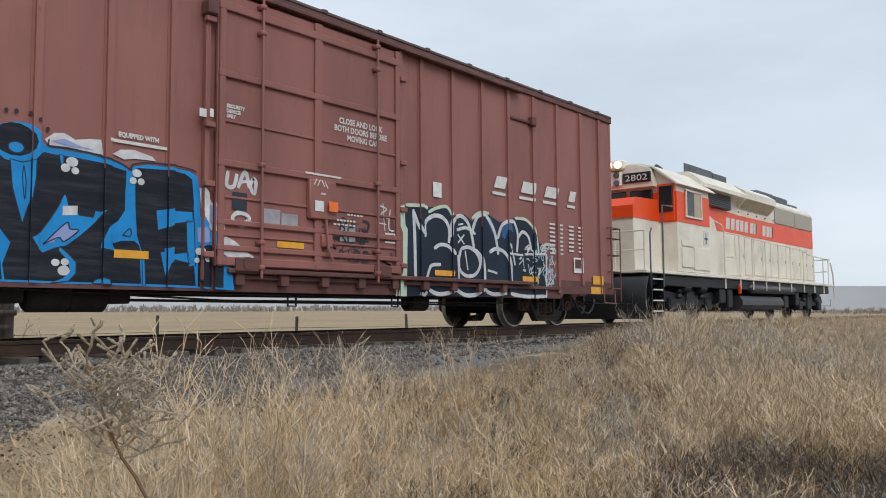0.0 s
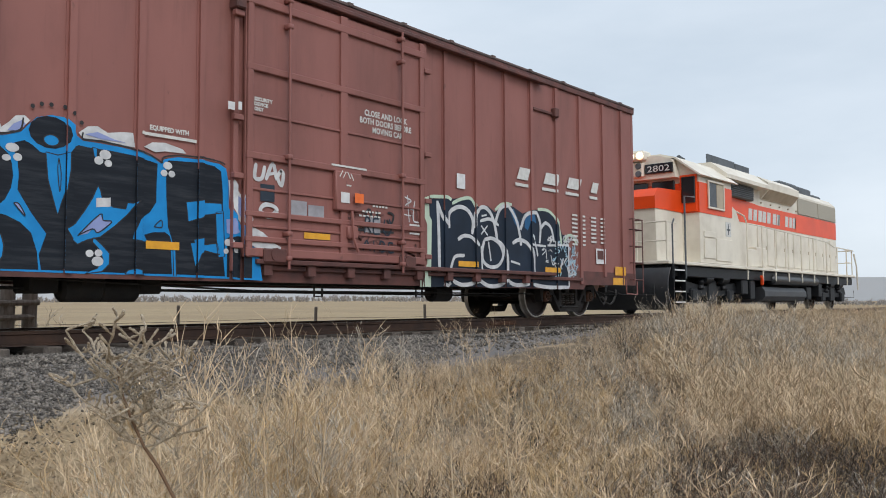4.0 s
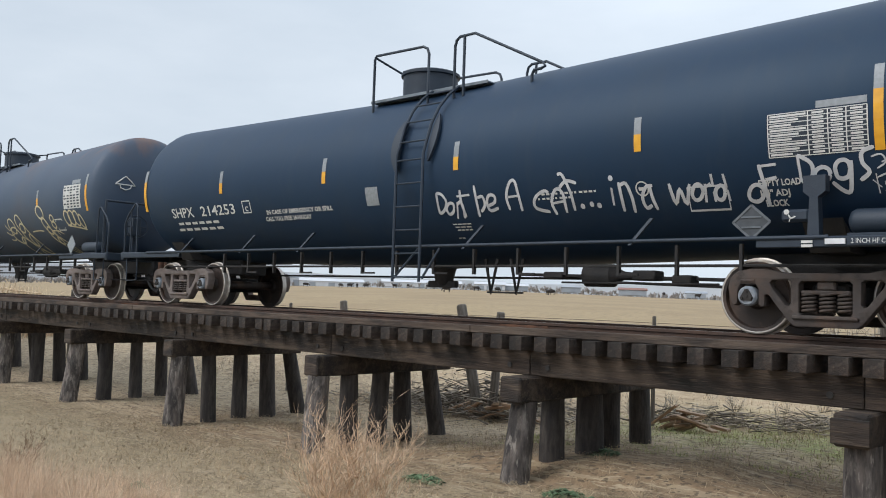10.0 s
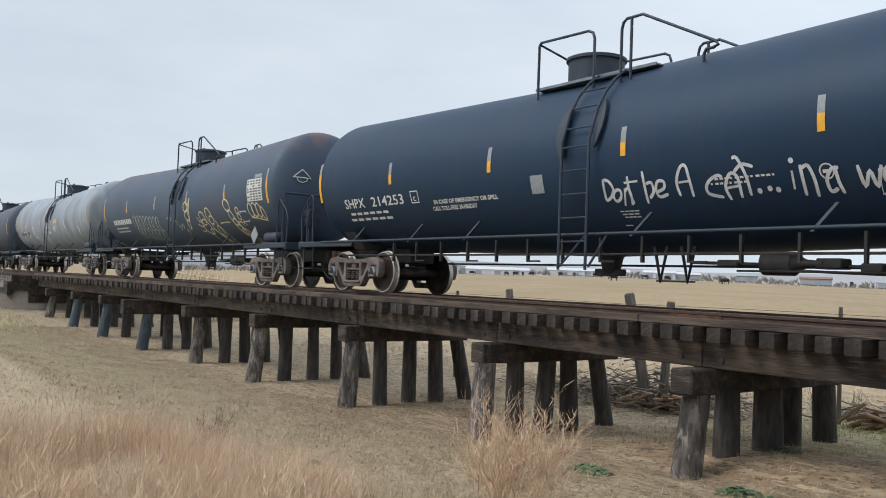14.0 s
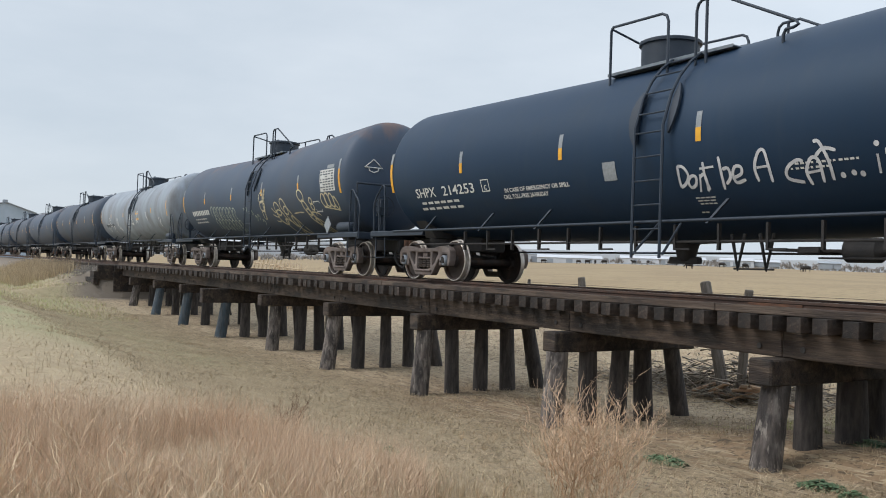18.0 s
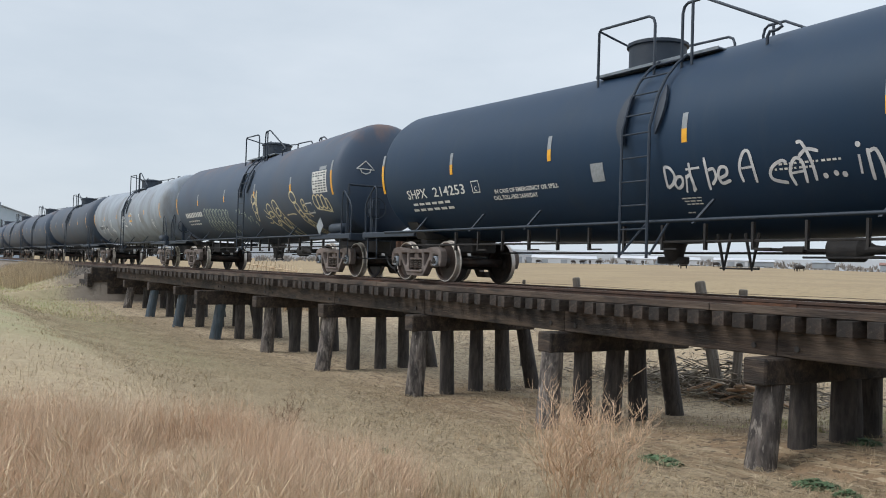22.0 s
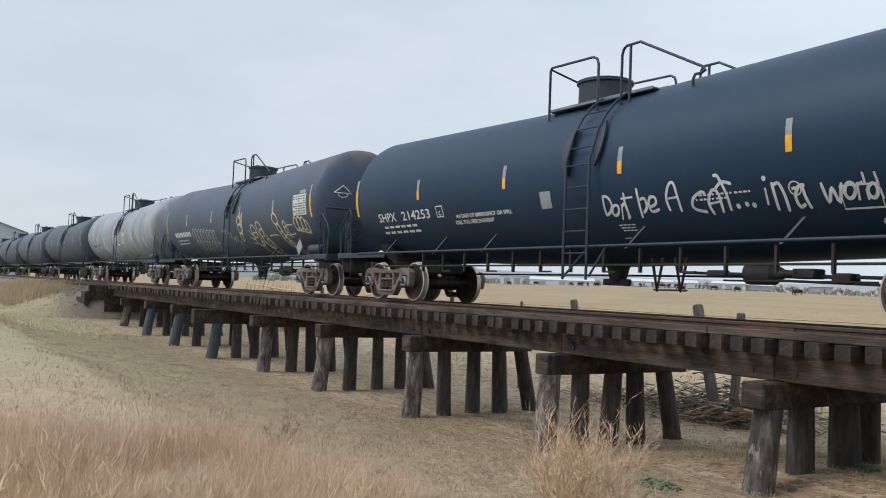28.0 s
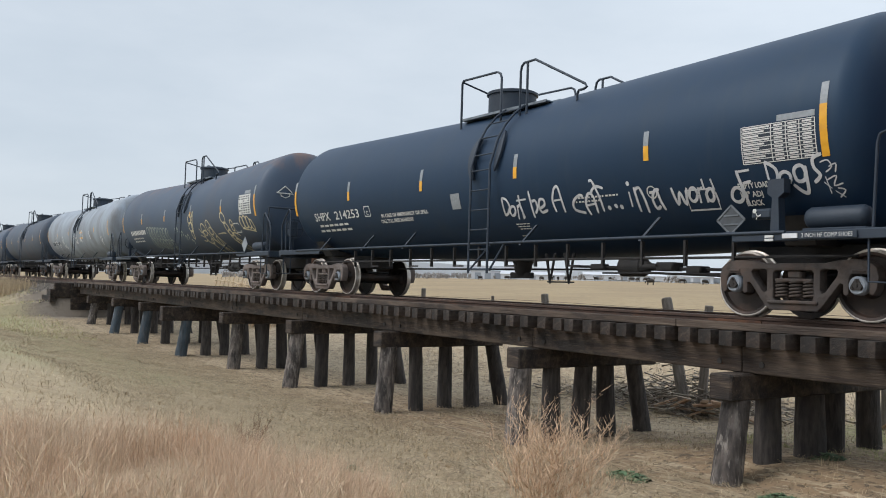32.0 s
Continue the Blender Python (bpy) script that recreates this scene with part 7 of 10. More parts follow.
WHITE.append(ribbon([(-8.16, 2.09), (-8.18, 1.95), (-8.21, 1.81)], 0.05))
WHITE.append(ribbon([(-8.04, 2.06), (-8.08, 2.07), (-8.12, 2), (-8.11, 1.9), (-8.06, 1.83), (-8.02, 1.87), (-8.02, 1.92), (-8.07, 1.93)], 0.05))
WHITE.append(ribbon([(-7.95, 2.09), (-7.93, 1.97), (-7.91, 1.84)], 0.05))
WHITE.append(ribbon([(-7.85, 2.1), (-7.84, 1.98), (-7.83, 1.84)], 0.05))
WHITE.append(ribbon([(-7.85, 2.08), (-7.79, 2.06), (-7.79, 2.01), (-7.84, 1.98)], 0.05))
WHITE.append(ribbon([(-7.83, 1.97), (-7.78, 1.92), (-7.73, 1.87)], 0.05))
WHITE.append(ribbon([(-7.69, 2.09), (-7.67, 1.96), (-7.66, 1.84)], 0.05))
WHITE.append(ribbon([(-7.66, 1.84), (-7.57, 1.84)], 0.05))
WHITE.append(ribbon([(-7.57, 1.84), (-7.59, 1.9)], 0.05))
WHITE.append(disc(-8.72, 1.89, 0.034))
WHITE.append(disc(-8.64, 1.89, 0.034))
WHITE.append(disc(-7.56, 1.99, 0.026))
WHITE.append(disc(-7.48, 1.99, 0.026))
WHITE2.append(ribbon([(-1.86, 2.26), (-1.88, 2.06), (-1.76, 2.06), (-1.71, 2.24)], 0.060))
WHITE2.append(ribbon([(-1.69, 2.04), (-1.57, 2.29), (-1.5, 2.06)], 0.060))
WHITE2.append(ribbon([(-1.66, 2.12), (-1.52, 2.16)], 0.060))
WHITE2.append(ribbon([(-1.42, 2.21), (-1.48, 2.1), (-1.41, 1.99), (-1.38, 2.16), (-1.44, 2.21)], 0.060))
WHITE2.append(ribbon([(-1.78, 1.63), (-1.69, 1.7), (-1.51, 1.66), (-1.56, 1.57), (-1.75, 1.57), (-1.78, 1.63)], 0.060))
WHITE2.append(ribbon([(1.18, 2.07), (1.34, 2.02), (1.2, 1.93), (1.4, 1.87)], 0.026))
WHITE2.append(ribbon([(1.25, 2.11), (1.29, 1.66)], 0.026))
WHITE2.append(ribbon([(1.43, 2.03), (1.39, 1.71), (1.53, 1.67)], 0.026))
WHITE2.append(ribbon([(1.11, 1.78), (1.34, 1.77)], 0.026))
INK.append(ribbon([(0.26, 1.72), (0.36, 1.79), (0.44, 1.55)], 0.043))
INK.append(ribbon([(0.54, 1.77), (0.49, 1.53), (0.67, 1.57)], 0.043))
INK.append(ribbon([(0.77, 1.78), (0.91, 1.74), (0.83, 1.57), (0.75, 1.66)], 0.043))
INK.append(ribbon([(-0.04, 1.47), (0.39, 1.46), (0.91, 1.46)], 0.043))
SPRAY.append(ribbon([(1.14, 1.94), (1.13, 1.79), (1.12, 1.63)], 0.044))
SPRAY.append(ribbon([(1.14, 1.94), (1.25, 1.91), (1.31, 1.79), (1.23, 1.68), (1.12, 1.63)], 0.044))
SPRAY.append(ribbon([(1.53, 1.79), (1.45, 1.55)], 0.044))
SPRAY.append(ribbon([(1.52, 1.75), (1.6, 1.79), (1.62, 1.68), (1.59, 1.55)], 0.044))
SPRAY.append(ribbon([(1.62, 1.96), (1.61, 1.75), (1.63, 1.57)], 0.044))
SPRAY.append(ribbon([(1.54, 1.87), (1.8, 1.88)], 0.044))
SPRAY.append(ribbon([(1.91, 2.01), (1.91, 1.79), (1.89, 1.56)], 0.044))
SPRAY.append(ribbon([(1.94, 1.83), (2.04, 1.84), (2.05, 1.72), (1.95, 1.63)], 0.044))
SPRAY.append(ribbon([(2.08, 1.7), (2.24, 1.75), (2.26, 1.84), (2.16, 1.85), (2.1, 1.75), (2.13, 1.64), (2.29, 1.67)], 0.044))
SPRAY.append(ribbon([(2.49, 1.63), (2.48, 1.82), (2.58, 2.01), (2.67, 2.02), (2.7, 1.82), (2.7, 1.61)], 0.044))
SPRAY.append(ribbon([(2.51, 1.81), (2.7, 1.82)], 0.044))
SPRAY.append(ribbon([(3.22, 1.83), (3.15, 1.86), (3.01, 1.8), (2.94, 1.71), (2.97, 1.63), (3.17, 1.58)], 0.044))
SPRAY.append(ribbon([(3.27, 1.54), (3.24, 1.71), (3.35, 1.87), (3.45, 1.81), (3.44, 1.56)], 0.044))
SPRAY.append(ribbon([(3.25, 1.69), (3.46, 1.71)], 0.044))
SPRAY.append(ribbon([(3.41, 2.06), (3.49, 2.05), (3.58, 1.81), (3.58, 1.58)], 0.044))
SPRAY.append(ribbon([(3.41, 1.88), (3.54, 1.97), (3.7, 1.93)], 0.044))
SPRAY.append(ribbon([(4.22, 1.84), (4.2, 1.62)], 0.044))
SPRAY.append(ribbon([(4.34, 1.9), (4.34, 1.71), (4.33, 1.54)], 0.044))
SPRAY.append(ribbon([(4.35, 1.86), (4.44, 1.88), (4.49, 1.71), (4.48, 1.52)], 0.044))
SPRAY.append(ribbon([(4.81, 1.83), (4.72, 1.82), (4.64, 1.7), (4.66, 1.57), (4.75, 1.6)], 0.044))
SPRAY.append(ribbon([(4.77, 1.83), (4.78, 1.67), (4.81, 1.54)], 0.044))
SPRAY.append(ribbon([(5.04, 1.84), (5.08, 1.6), (5.17, 1.77), (5.22, 1.59), (5.31, 1.82)], 0.044))
SPRAY.append(ribbon([(5.51, 1.81), (5.48, 1.6)], 0.044))
SPRAY.append(ribbon([(5.5, 1.77), (5.58, 1.81)], 0.044))
SPRAY.append(ribbon([(5.6, 1.92), (5.6, 1.6)], 0.044))
SPRAY.append(ribbon([(5.75, 1.91), (5.78, 1.6)], 0.044))
SPRAY.append(ribbon([(6.19, 1.98), (6.23, 1.73), (6.24, 1.52)], 0.044))
SPRAY.append(ribbon([(6.19, 1.96), (6.39, 1.97)], 0.044))
SPRAY.append(ribbon([(6.25, 1.81), (6.38, 1.83)], 0.044))
SPRAY.append(ribbon([(6.64, 2.05), (6.65, 1.76)], 0.044))
SPRAY.append(ribbon([(6.64, 2.05), (6.78, 1.95), (6.77, 1.81), (6.65, 1.76)], 0.044))
SPRAY.append(ribbon([(7.2, 1.95), (7.16, 1.66), (7.09, 1.64), (6.98, 1.74)], 0.044))
SPRAY.append(ribbon([(7.44, 2.07), (7.32, 2.03), (7.31, 1.92), (7.37, 1.82), (7.27, 1.74)], 0.044))
SPRAY.append(ribbon([(1.44, 1.7), (1.4, 1.65), (1.34, 1.62), (1.3, 1.63), (1.28, 1.68), (1.3, 1.73), (1.35, 1.77), (1.4, 1.78), (1.44, 1.76), (1.44, 1.7)], 0.044))
SPRAY.append(ribbon([(5.47, 1.72), (5.43, 1.66), (5.38, 1.63), (5.34, 1.64), (5.32, 1.69), (5.34, 1.75), (5.38, 1.8), (5.43, 1.81), (5.46, 1.78), (5.47, 1.72)], 0.044))
SPRAY.append(ribbon([(5.74, 1.7), (5.72, 1.65), (5.68, 1.62), (5.64, 1.63), (5.62, 1.67), (5.63, 1.73), (5.67, 1.77), (5.71, 1.78), (5.74, 1.75), (5.74, 1.7)], 0.044))
SPRAY.append(ribbon([(6.21, 1.67), (6.17, 1.61), (6.11, 1.58), (6.05, 1.59), (6.02, 1.63), (6.04, 1.7), (6.09, 1.75), (6.15, 1.76), (6.2, 1.72), (6.21, 1.67)], 0.044))
SPRAY.append(ribbon([(6.97, 1.82), (6.94, 1.77), (6.89, 1.75), (6.83, 1.76), (6.8, 1.8), (6.81, 1.85), (6.85, 1.89), (6.91, 1.9), (6.96, 1.87), (6.97, 1.82)], 0.044))
SPRAY.append(ribbon([(7.18, 1.87), (7.16, 1.8), (7.11, 1.77), (7.05, 1.78), (7.03, 1.83), (7.03, 1.9), (7.07, 1.95), (7.13, 1.96), (7.17, 1.93), (7.18, 1.87)], 0.044))
SPRAY.append(ribbon([(5.27, 1.78), (5.77, 1.78), (5.76, 1.51), (5.25, 1.51), (5.27, 1.78)], 0.026, False))
SPRAY.append(disc(3.72, 1.63, 0.035))
SPRAY.append(disc(3.87, 1.65, 0.035))
SPRAY.append(disc(3.98, 1.63, 0.035))
SPRAY.append(disc(4.23, 1.96, 0.035))
SPRAY.append(ribbon([(7.4, 1.97), (7.5, 1.99), (7.54, 1.91), (7.45, 1.85)], 0.018))
SPRAY.append(ribbon([(7.5, 1.91), (7.6, 1.94), (7.57, 1.84)], 0.018))
SPRAY.append(ribbon([(7.43, 1.8), (7.44, 1.6)], 0.018))
SPRAY.append(ribbon([(7.44, 1.76), (7.57, 1.8), (7.51, 1.69), (7.63, 1.71)], 0.018))
SPRAY.append(ribbon([(7.54, 1.66), (7.63, 1.63), (7.53, 1.55)], 0.018))
SPRAY.append(ribbon([(7.5, 1.63), (7.6, 1.55)], 0.018))
SPRAY.append(ribbon([(7.39, 1.74), (7.47, 1.66)], 0.018))
rng = random.Random(5)
for k in range(26):
    x, z = 5.45 + rng.uniform(0, 1.35), rng.uniform(0.85, 1.75)
    pts = [(x + rng.uniform(-0.12, 0.12), z + rng.uniform(-0.12, 0.12)) for _ in range(4)]
    WHITE2.append(ribbon(pts, 0.025))
M_INK = mat("black_spray_paint", (0.01, 0.01, 0.012), (0.02, 0.02, 0.022), 5, 0.6)
FADED = []
for k in range(12):
    x, z = rng.uniform(-0.1, 1.4), rng.uniform(1.05, 1.75)
    FADED.append(ribbon([(x + rng.uniform(-0.25, 0.25), z + rng.uniform(-0.2, 0.2)) for _ in range(5)], 0.03))
THINW = []
for k in range(16):
    x, z = -BX + rng.uniform(-0.24, 0.08), rng.uniform(1.66, 1.94)
    THINW.append(ribbon([(x + rng.uniform(-0.07, 0.07), z + rng.uniform(-0.06, 0.06)) for _ in range(4)], 0.009))
painted("graffiti_scrawl", THINW, M_PAPER, 24, "thin white scribble on the end panel")
M_FADE = mat("faded_dark_scrawl", (0.085, 0.036, 0.032), (0.14, 0.055, 0.047), 4, 0.7)
painted("faded_scrawl", FADED, M_FADE, 3, "faded dark scrawl on the door")
PALEB = []
for k in range(34):
    x, z = 5.6 + rng.uniform(0, 1.15), rng.uniform(0.78, 1.5)
    PALEB.append(ribbon([(x + rng.uniform(-0.1, 0.1), z + rng.uniform(-0.1, 0.1)) for _ in range(4)], 0.022))
M_PALEB = mat("pale_blue_spray", (0.36, 0.52, 0.62), (0.28, 0.42, 0.52), 5, 0.7)
painted("graffiti_scrawl", PALEB, M_PALEB, 4.2, "pale blue spray-painted scrawl")
for r in RIBS:
    if -6.5 < r < -2.5 or 2.3 < r < 6.0:
        part("graffiti_on_rib", Shape().box(r - 0.0475, r + 0.0475, SIDE - 0.0512, SIDE - 0.009, 0.72, 2.08 if r < 0 else 1.95), M_BUFF if r < 0 else M_NAVY2, box_car, "dark paint over a rib")


def outline(sh, w):
    """The edge of a painted form as a thin closed stroke."""
    vs, fs = sh
    loop = list(vs) if len(fs) == 1 else list(vs[0::2]) + list(vs[1::2])[::-1]
    return ribbon(loop + [loop[0]], w, False)


EDGES = [outline(sh, 0.014) for sh in BLUE[1:]]
painted("graffiti_cloud", CLOUD, M_SPRAY, 0.2, "white spray-painted cloud behind the letters")
painted("graffiti_field", FIELD, M_BLUE, 1.2, "bright blue graffiti outline field")
painted("graffiti_fill", NAVY, M_BUFF, 2, "dark navy graffiti letter")
painted("graffiti_fill", NAVY2, M_NAVY2, 1, "patchy navy graffiti fill")
painted("graffiti_letter", BLUE, M_BLUE, 3, "bright blue graffiti letter form")
painted("graffiti_edge", EDGES, M_INK, 4, "thin black edge of a graffiti letter")
painted("graffiti_haze", BLUEHAZE, M_HAZE, 2, "blue spray-painted haze")
painted("graffiti_cloud", LILAC, M_LILAC, 4.5, "lilac spray-painted patch")
painted("graffiti_highlight", WHITE, M_SPRAY, 5, "white spray-painted dots and outlines")
painted("graffiti_outline", MINT, M_MINT, 2, "pale mint spray-painted outline")
painted("graffiti_scrawl", WHITE2, M_SPRAY, 4.5, "white spray-painted scrawl")
painted("graffiti_ink", INK, M_INK, 6, "black spray-painted outlines")


def stencil(text, x0, x1, z, h, material=None, layer=6, name="stencil", label="", bold=0.004):
    vs, fs = letters(text, h / 0.72, x1 - x0, bold=bold)
    flank(name, [moved((vs, fs), (x0 + x1) / 2 - BX, z)], material or M_WHITE, layer, label)


def patch(name, x0, x1, z0, z1, material, label="", layer=6):
    flank(name, [rect(x0 - BX, x1 - BX, z0, z1)], material, layer, label)


# block marks in place of the owner's initials, then the numbers and notices
for x0, x1 in ((0.67, 0.85), (0.89, 1.08), (1.40, 1.57), (1.61, 1.77)):
    patch("initial_block", x0, x1, 2.6, 2.85, M_WHITE, "white block mark")
stencil("761", 0.60, 1.08, 2.15, 0.26, bold=0.011)
stencil("586", 1.40, 1.93, 2.15, 0.26, bold=0.011)
stencil("LD LMT", 0.68, 1.08, 1.59, 0.095)
stencil("LT WT", 0.69, 1.02, 1.45, 0.095)
stencil("206400", 1.53, 1.9, 1.59, 0.095)
stencil("79600", 1.58, 1.9, 1.45, 0.095)
stencil("LIFT AND", 1.35, 1.66, 1.0, 0.05)
stencil("JACK HERE", 1.35, 1.7, 0.93, 0.05)
patch("yellow_label", 0.49, 0.93, 1.16, 1.27, M_YEL, "yellow reflective label")
patch("yellow_label", 0.49, 0.93, 1.04, 1.15, M_YEL, "yellow reflective label")
patch("yellow_label", 0.64, 1.09, 0.85, 1.02, M_YEL, "yellow notice label")
stencil("THIS CAR", 0.75, 0.98, 0.95, 0.05, M_BOXD, 8)
stencil("EXCESS HEIGHT", 0.67, 1.06, 0.875, 0.05, M_BOXD, 8)
flank("plate_frame", [rect(2.40 - BX, 2.64 - BX, z0, z1) for z0, z1 in ((2.37, 2.39), (2.61, 2.63))] + [rect(x0 - BX, x1 - BX, 2.37, 2.63) for x0, x1 in ((2.40, 2.42), (2.62, 2.64))], M_WHITE, 6, "white square frame")
stencil("PLATE", 2.44, 2.6, 2.53, 0.045)
stencil("F", 2.49, 2.55, 2.41, 0.09)
flank("white_disc", [disc(-0.0 - BX, 1.33, 0.045)], M_WHITE, 26, "white painted disc")
for x0, x1, z0, z1 in ((3.1, 3.57, 1.0, 1.1), (5.69, 6.16, 1.0, 1.1), (8.17, 8.68, 1.26, 1.35), (11.85, 12.39, 0.97, 1.07), (14.67, 15.27, 0.94, 1.04), (17.6, 18.1, 0.94, 1.14), (17.5, 17.98, 0.72, 0.88)):
    patch("yellow_reflector", x0, x1, z0, z1, M_YEL, "yellow reflective label", 9)
stencil("CLOSE AND LOCK", 9.4, 10.4, 3.29, 0.095, layer=8)
stencil("BOTH DOORS BEFORE", 9.3, 10.5, 3.16, 0.095, layer=8)
stencil("MOVING CAR", 9.58, 10.3, 3.03, 0.095, layer=8)
stencil("SECURITY", 7.26, 7.58, 3.14, 0.05)
stencil("DEVICE", 7.26, 7.5, 3.07, 0.05)
stencil("ONLY", 7.26, 7.42, 3.0, 0.05)
stencil("EQUIPPED WITH", 5.72, 6.28, 2.5, 0.06)
patch("unread_bar", 5.6, 6.4, 2.42, 2.46, M_WHITE)
patch("unread_bar", 8.66, 9.4, 2.39, 2.42, M_WHITE, "", 40)
# the slanting owner's marks as plain blocks with underlines
for x0, x1 in ((13.65, 14.18), (14.6, 15.24), (15.5, 16.12), (16.5, 16.92)):
    x0, x1 = x0 - BX, x1 - BX
    flank("owner_block", [poly([(x0 + 0.05, 2.76), (x1 - 0.1, 2.76), (x1, 3.0), (x0 + 0.16, 3.0)]), rect(x0, x1 - 0.08, 2.62, 2.68)], M_WHITE, 6, "white slanting block mark")
for j, (x0, n) in enumerate(((15.75, 8), (16.55, 7))):
    for k in range(n):
        z = 2.18 - 0.09 * k
        patch("unread_bar", x0, x0 + 0.22, z, z + 0.04, M_WHITE)
        patch("unread_bar", x0 + 0.42, x0 + 0.55, z, z + 0.04, M_WHITE)
patch("notice_panel", 16.75, 17.12, 1.18, 1.52, M_PAPER, "white framed notice")
patch("notice_inset", 16.8, 17.07, 1.28, 1.48, M_BOXD, "", 8)
patch("tag", 6.83, 7.0, 2.94, 3.05, M_PAPER, "white paper tag", 60)
patch("tag", 11.82, 12.06, 2.38, 2.65, M_PAPER, "white paper tag")
patch("paper_patch", 7.92, 8.22, 1.58, 1.8, M_PATCH, "pale grey patch", 10)
patch("paper_patch", 8.24, 8.55, 1.56, 1.76, M_PATCH, "pale grey patch", 10)
patch("dark_patch", 7.37, 7.62, 1.74, 1.98, M_BLACK, "black painted-out square", 10)
patch("paper_patch", 8.82, 9.0, 1.84, 2.0, M_PAPER, "white routing card", 65)
patch("orange_card", 9.06, 9.25, 1.85, 2.0, M_ORANGE, "orange routing card", 100)
for z, a, b, n in ((1.84, 9.58, 9.94, 5), (1.74, 9.28, 9.78, 7), (1.67, 9.28, 9.78, 6), (1.5, 9.27, 9.4, 3)):
    for k in range(n):
        w = (b - a) / n
        patch("unread_bar", a + w * k, a + w * (k + 0.7), z, z + 0.028, M_WHITE, "", 10)
patch("unread_bar", 9.2, 9.225, 1.44, 1.58, M_WHITE, "", 10)
patch("grey_smear", 9.42, 9.76, 1.43, 1.66, M_PATCH, "faint grey painted-out smear", 7)
for k, pts in enumerate((((9.4, 1.42), (9.43, 1.66), (9.52, 1.62), (9.45, 1.54), (9.55, 1.42)), ((9.72, 1.66), (9.6, 1.65), (9.61, 1.54), (9.7, 1.55), (9.6, 1.53), (9.61, 1.42), (9.74, 1.42)), ((9.86, 1.66), (9.82, 1.5), (9.9, 1.4), (10.0, 1.5), (9.96, 1.68)),
                         ((9.36, 1.14), (9.44, 1.3), (9.52, 1.14)), ((9.6, 1.3), (9.61, 1.13)), ((9.74, 1.13), (9.75, 1.3), (9.85, 1.26), (9.77, 1.21), (9.87, 1.17), (9.76, 1.13)), ((10.05, 1.28), (9.94, 1.28), (9.95, 1.14), (10.06, 1.14)), ((8.96, 1.5), (9.1, 1.56), (9.16, 1.48), (9.02, 1.44)))):
    flank("dark_scrawl", [ribbon([(x - BX, z) for x, z in pts], 0.032)], M_BLACK, 12 + k * 0.3, "faded black marker scrawl")
for x, z, d in ((8.8, 2.28, 0.06), (8.87, 2.27, 0.06), (9.02, 2.27, -0.06), (9.09, 2.25, -0.06)):
    flank("unread_bar", [ribbon([(x - BX, z - 0.05), (x + d - BX, z + 0.05)], 0.026, False)], M_WHITE, 62)
patch("unread_bar", 8.94, 9.04, 2.1, 2.125, M_WHITE, "", 62)
flank("spray_ring", [ribbon([(7.52 + 0.15 * math.cos(a) - BX, 1.61 + 0.085 * math.sin(a)) for a in np.linspace(0, 2 * math.pi, 15)], 0.055)], M_SPRAY, 12, "white sprayed ring")
flank("spray_cloud", [poly([(x - BX, z) for x, z in ((7.24, 1.3), (7.48, 1.22), (7.74, 1.11), (7.73, 1.02), (7.52, 0.94), (7.4, 1.04), (7.24, 1.11))])], M_SPRAY, 12, "white sprayed cloud at the end of the lettering")
for k in range(3):
    patch("unread_bar", 10.45, 10.7, 1.6 - 0.07 * k, 1.63 - 0.07 * k, M_WHITE, "", 10)


# ---- marks on the tank cars ----
def shell_marks(car, name, shapes, material, label="", off=0.006):
    return part(name, wrap(shapes, off), material, car, label, at=pose(0, 0, 0.0 if car is first else 0.17))


def tank_text(car, text, x0, x1, z, h, material=None, off=0.007):
    vs, fs = letters(text, h / 0.72, x1 - x0, bold=0.003)
    shell_marks(car, "stencil", [moved((vs, fs), (x0 + x1) / 2, z)], material or M_WHITE, off=off)


for k, sh in enumerate(SPRAY):
    shell_marks(first, "spray_stroke", [sh], M_SPRAY, "white spray-painted letter stroke", 0.009 + 0.0001 * (k % 9))
tank_text(first, "SHPX", -6.69, -5.85, 1.86, 0.2)
tank_text(first, "214253", -5.56, -4.32, 1.86, 0.2)
for z, a, b in ((1.71, -6.57, -4.95), (1.59, -6.66, -4.87)):
    for k in range(6):
        w = (b - a) / 6
        shell_marks(first, "unread_bar", [rect(a + w * k, a + w * (k + 0.75), z, z + 0.05)], M_WHITE)
shell_marks(first, "plate_frame", [rect(-4.05, -3.78, 1.85, 1.87), rect(-4.05, -3.78, 2.07, 2.09), rect(-4.05, -4.03, 1.85, 2.09), rect(-3.8, -3.78, 1.85, 2.09)], M_WHITE)
tank_text(first, "C", -3.96, -3.87, 1.89, 0.09)
tank_text(first, "IN CASE OF EMERGENCY OR SPILL", -3.3, -1.36, 1.8, 0.075)
tank_text(first, "CALL TOLL-FREE 24-HR/DAY", -3.39, -2.0, 1.68, 0.075)
shell_marks(first, "grey_patch", strips(-0.46, -0.16, 1.82, 2.12, 3), M_GREYTAPE, "grey painted-over square")
tank_text(first, "EMPTY LOAD", 6.16, 6.64, 1.74, 0.07)
tank_text(first, '1/4" ADJ', 6.16, 6.5, 1.63, 0.07)
tank_text(first, "BLOCK", 6.2, 6.46, 1.52, 0.07)
for z, b, n in ((1.8, 4.02, 13), (1.74, 3.6, 8)):
    for k in range(n):
        a = 3.02 + (b - 3.02) * k / n
        shell_marks(first, "unread_bar", [rect(a, a + (b - 3.02) / n * (0.7 if k % 4 else 0.45), z, z + 0.026)], M_WHITE)
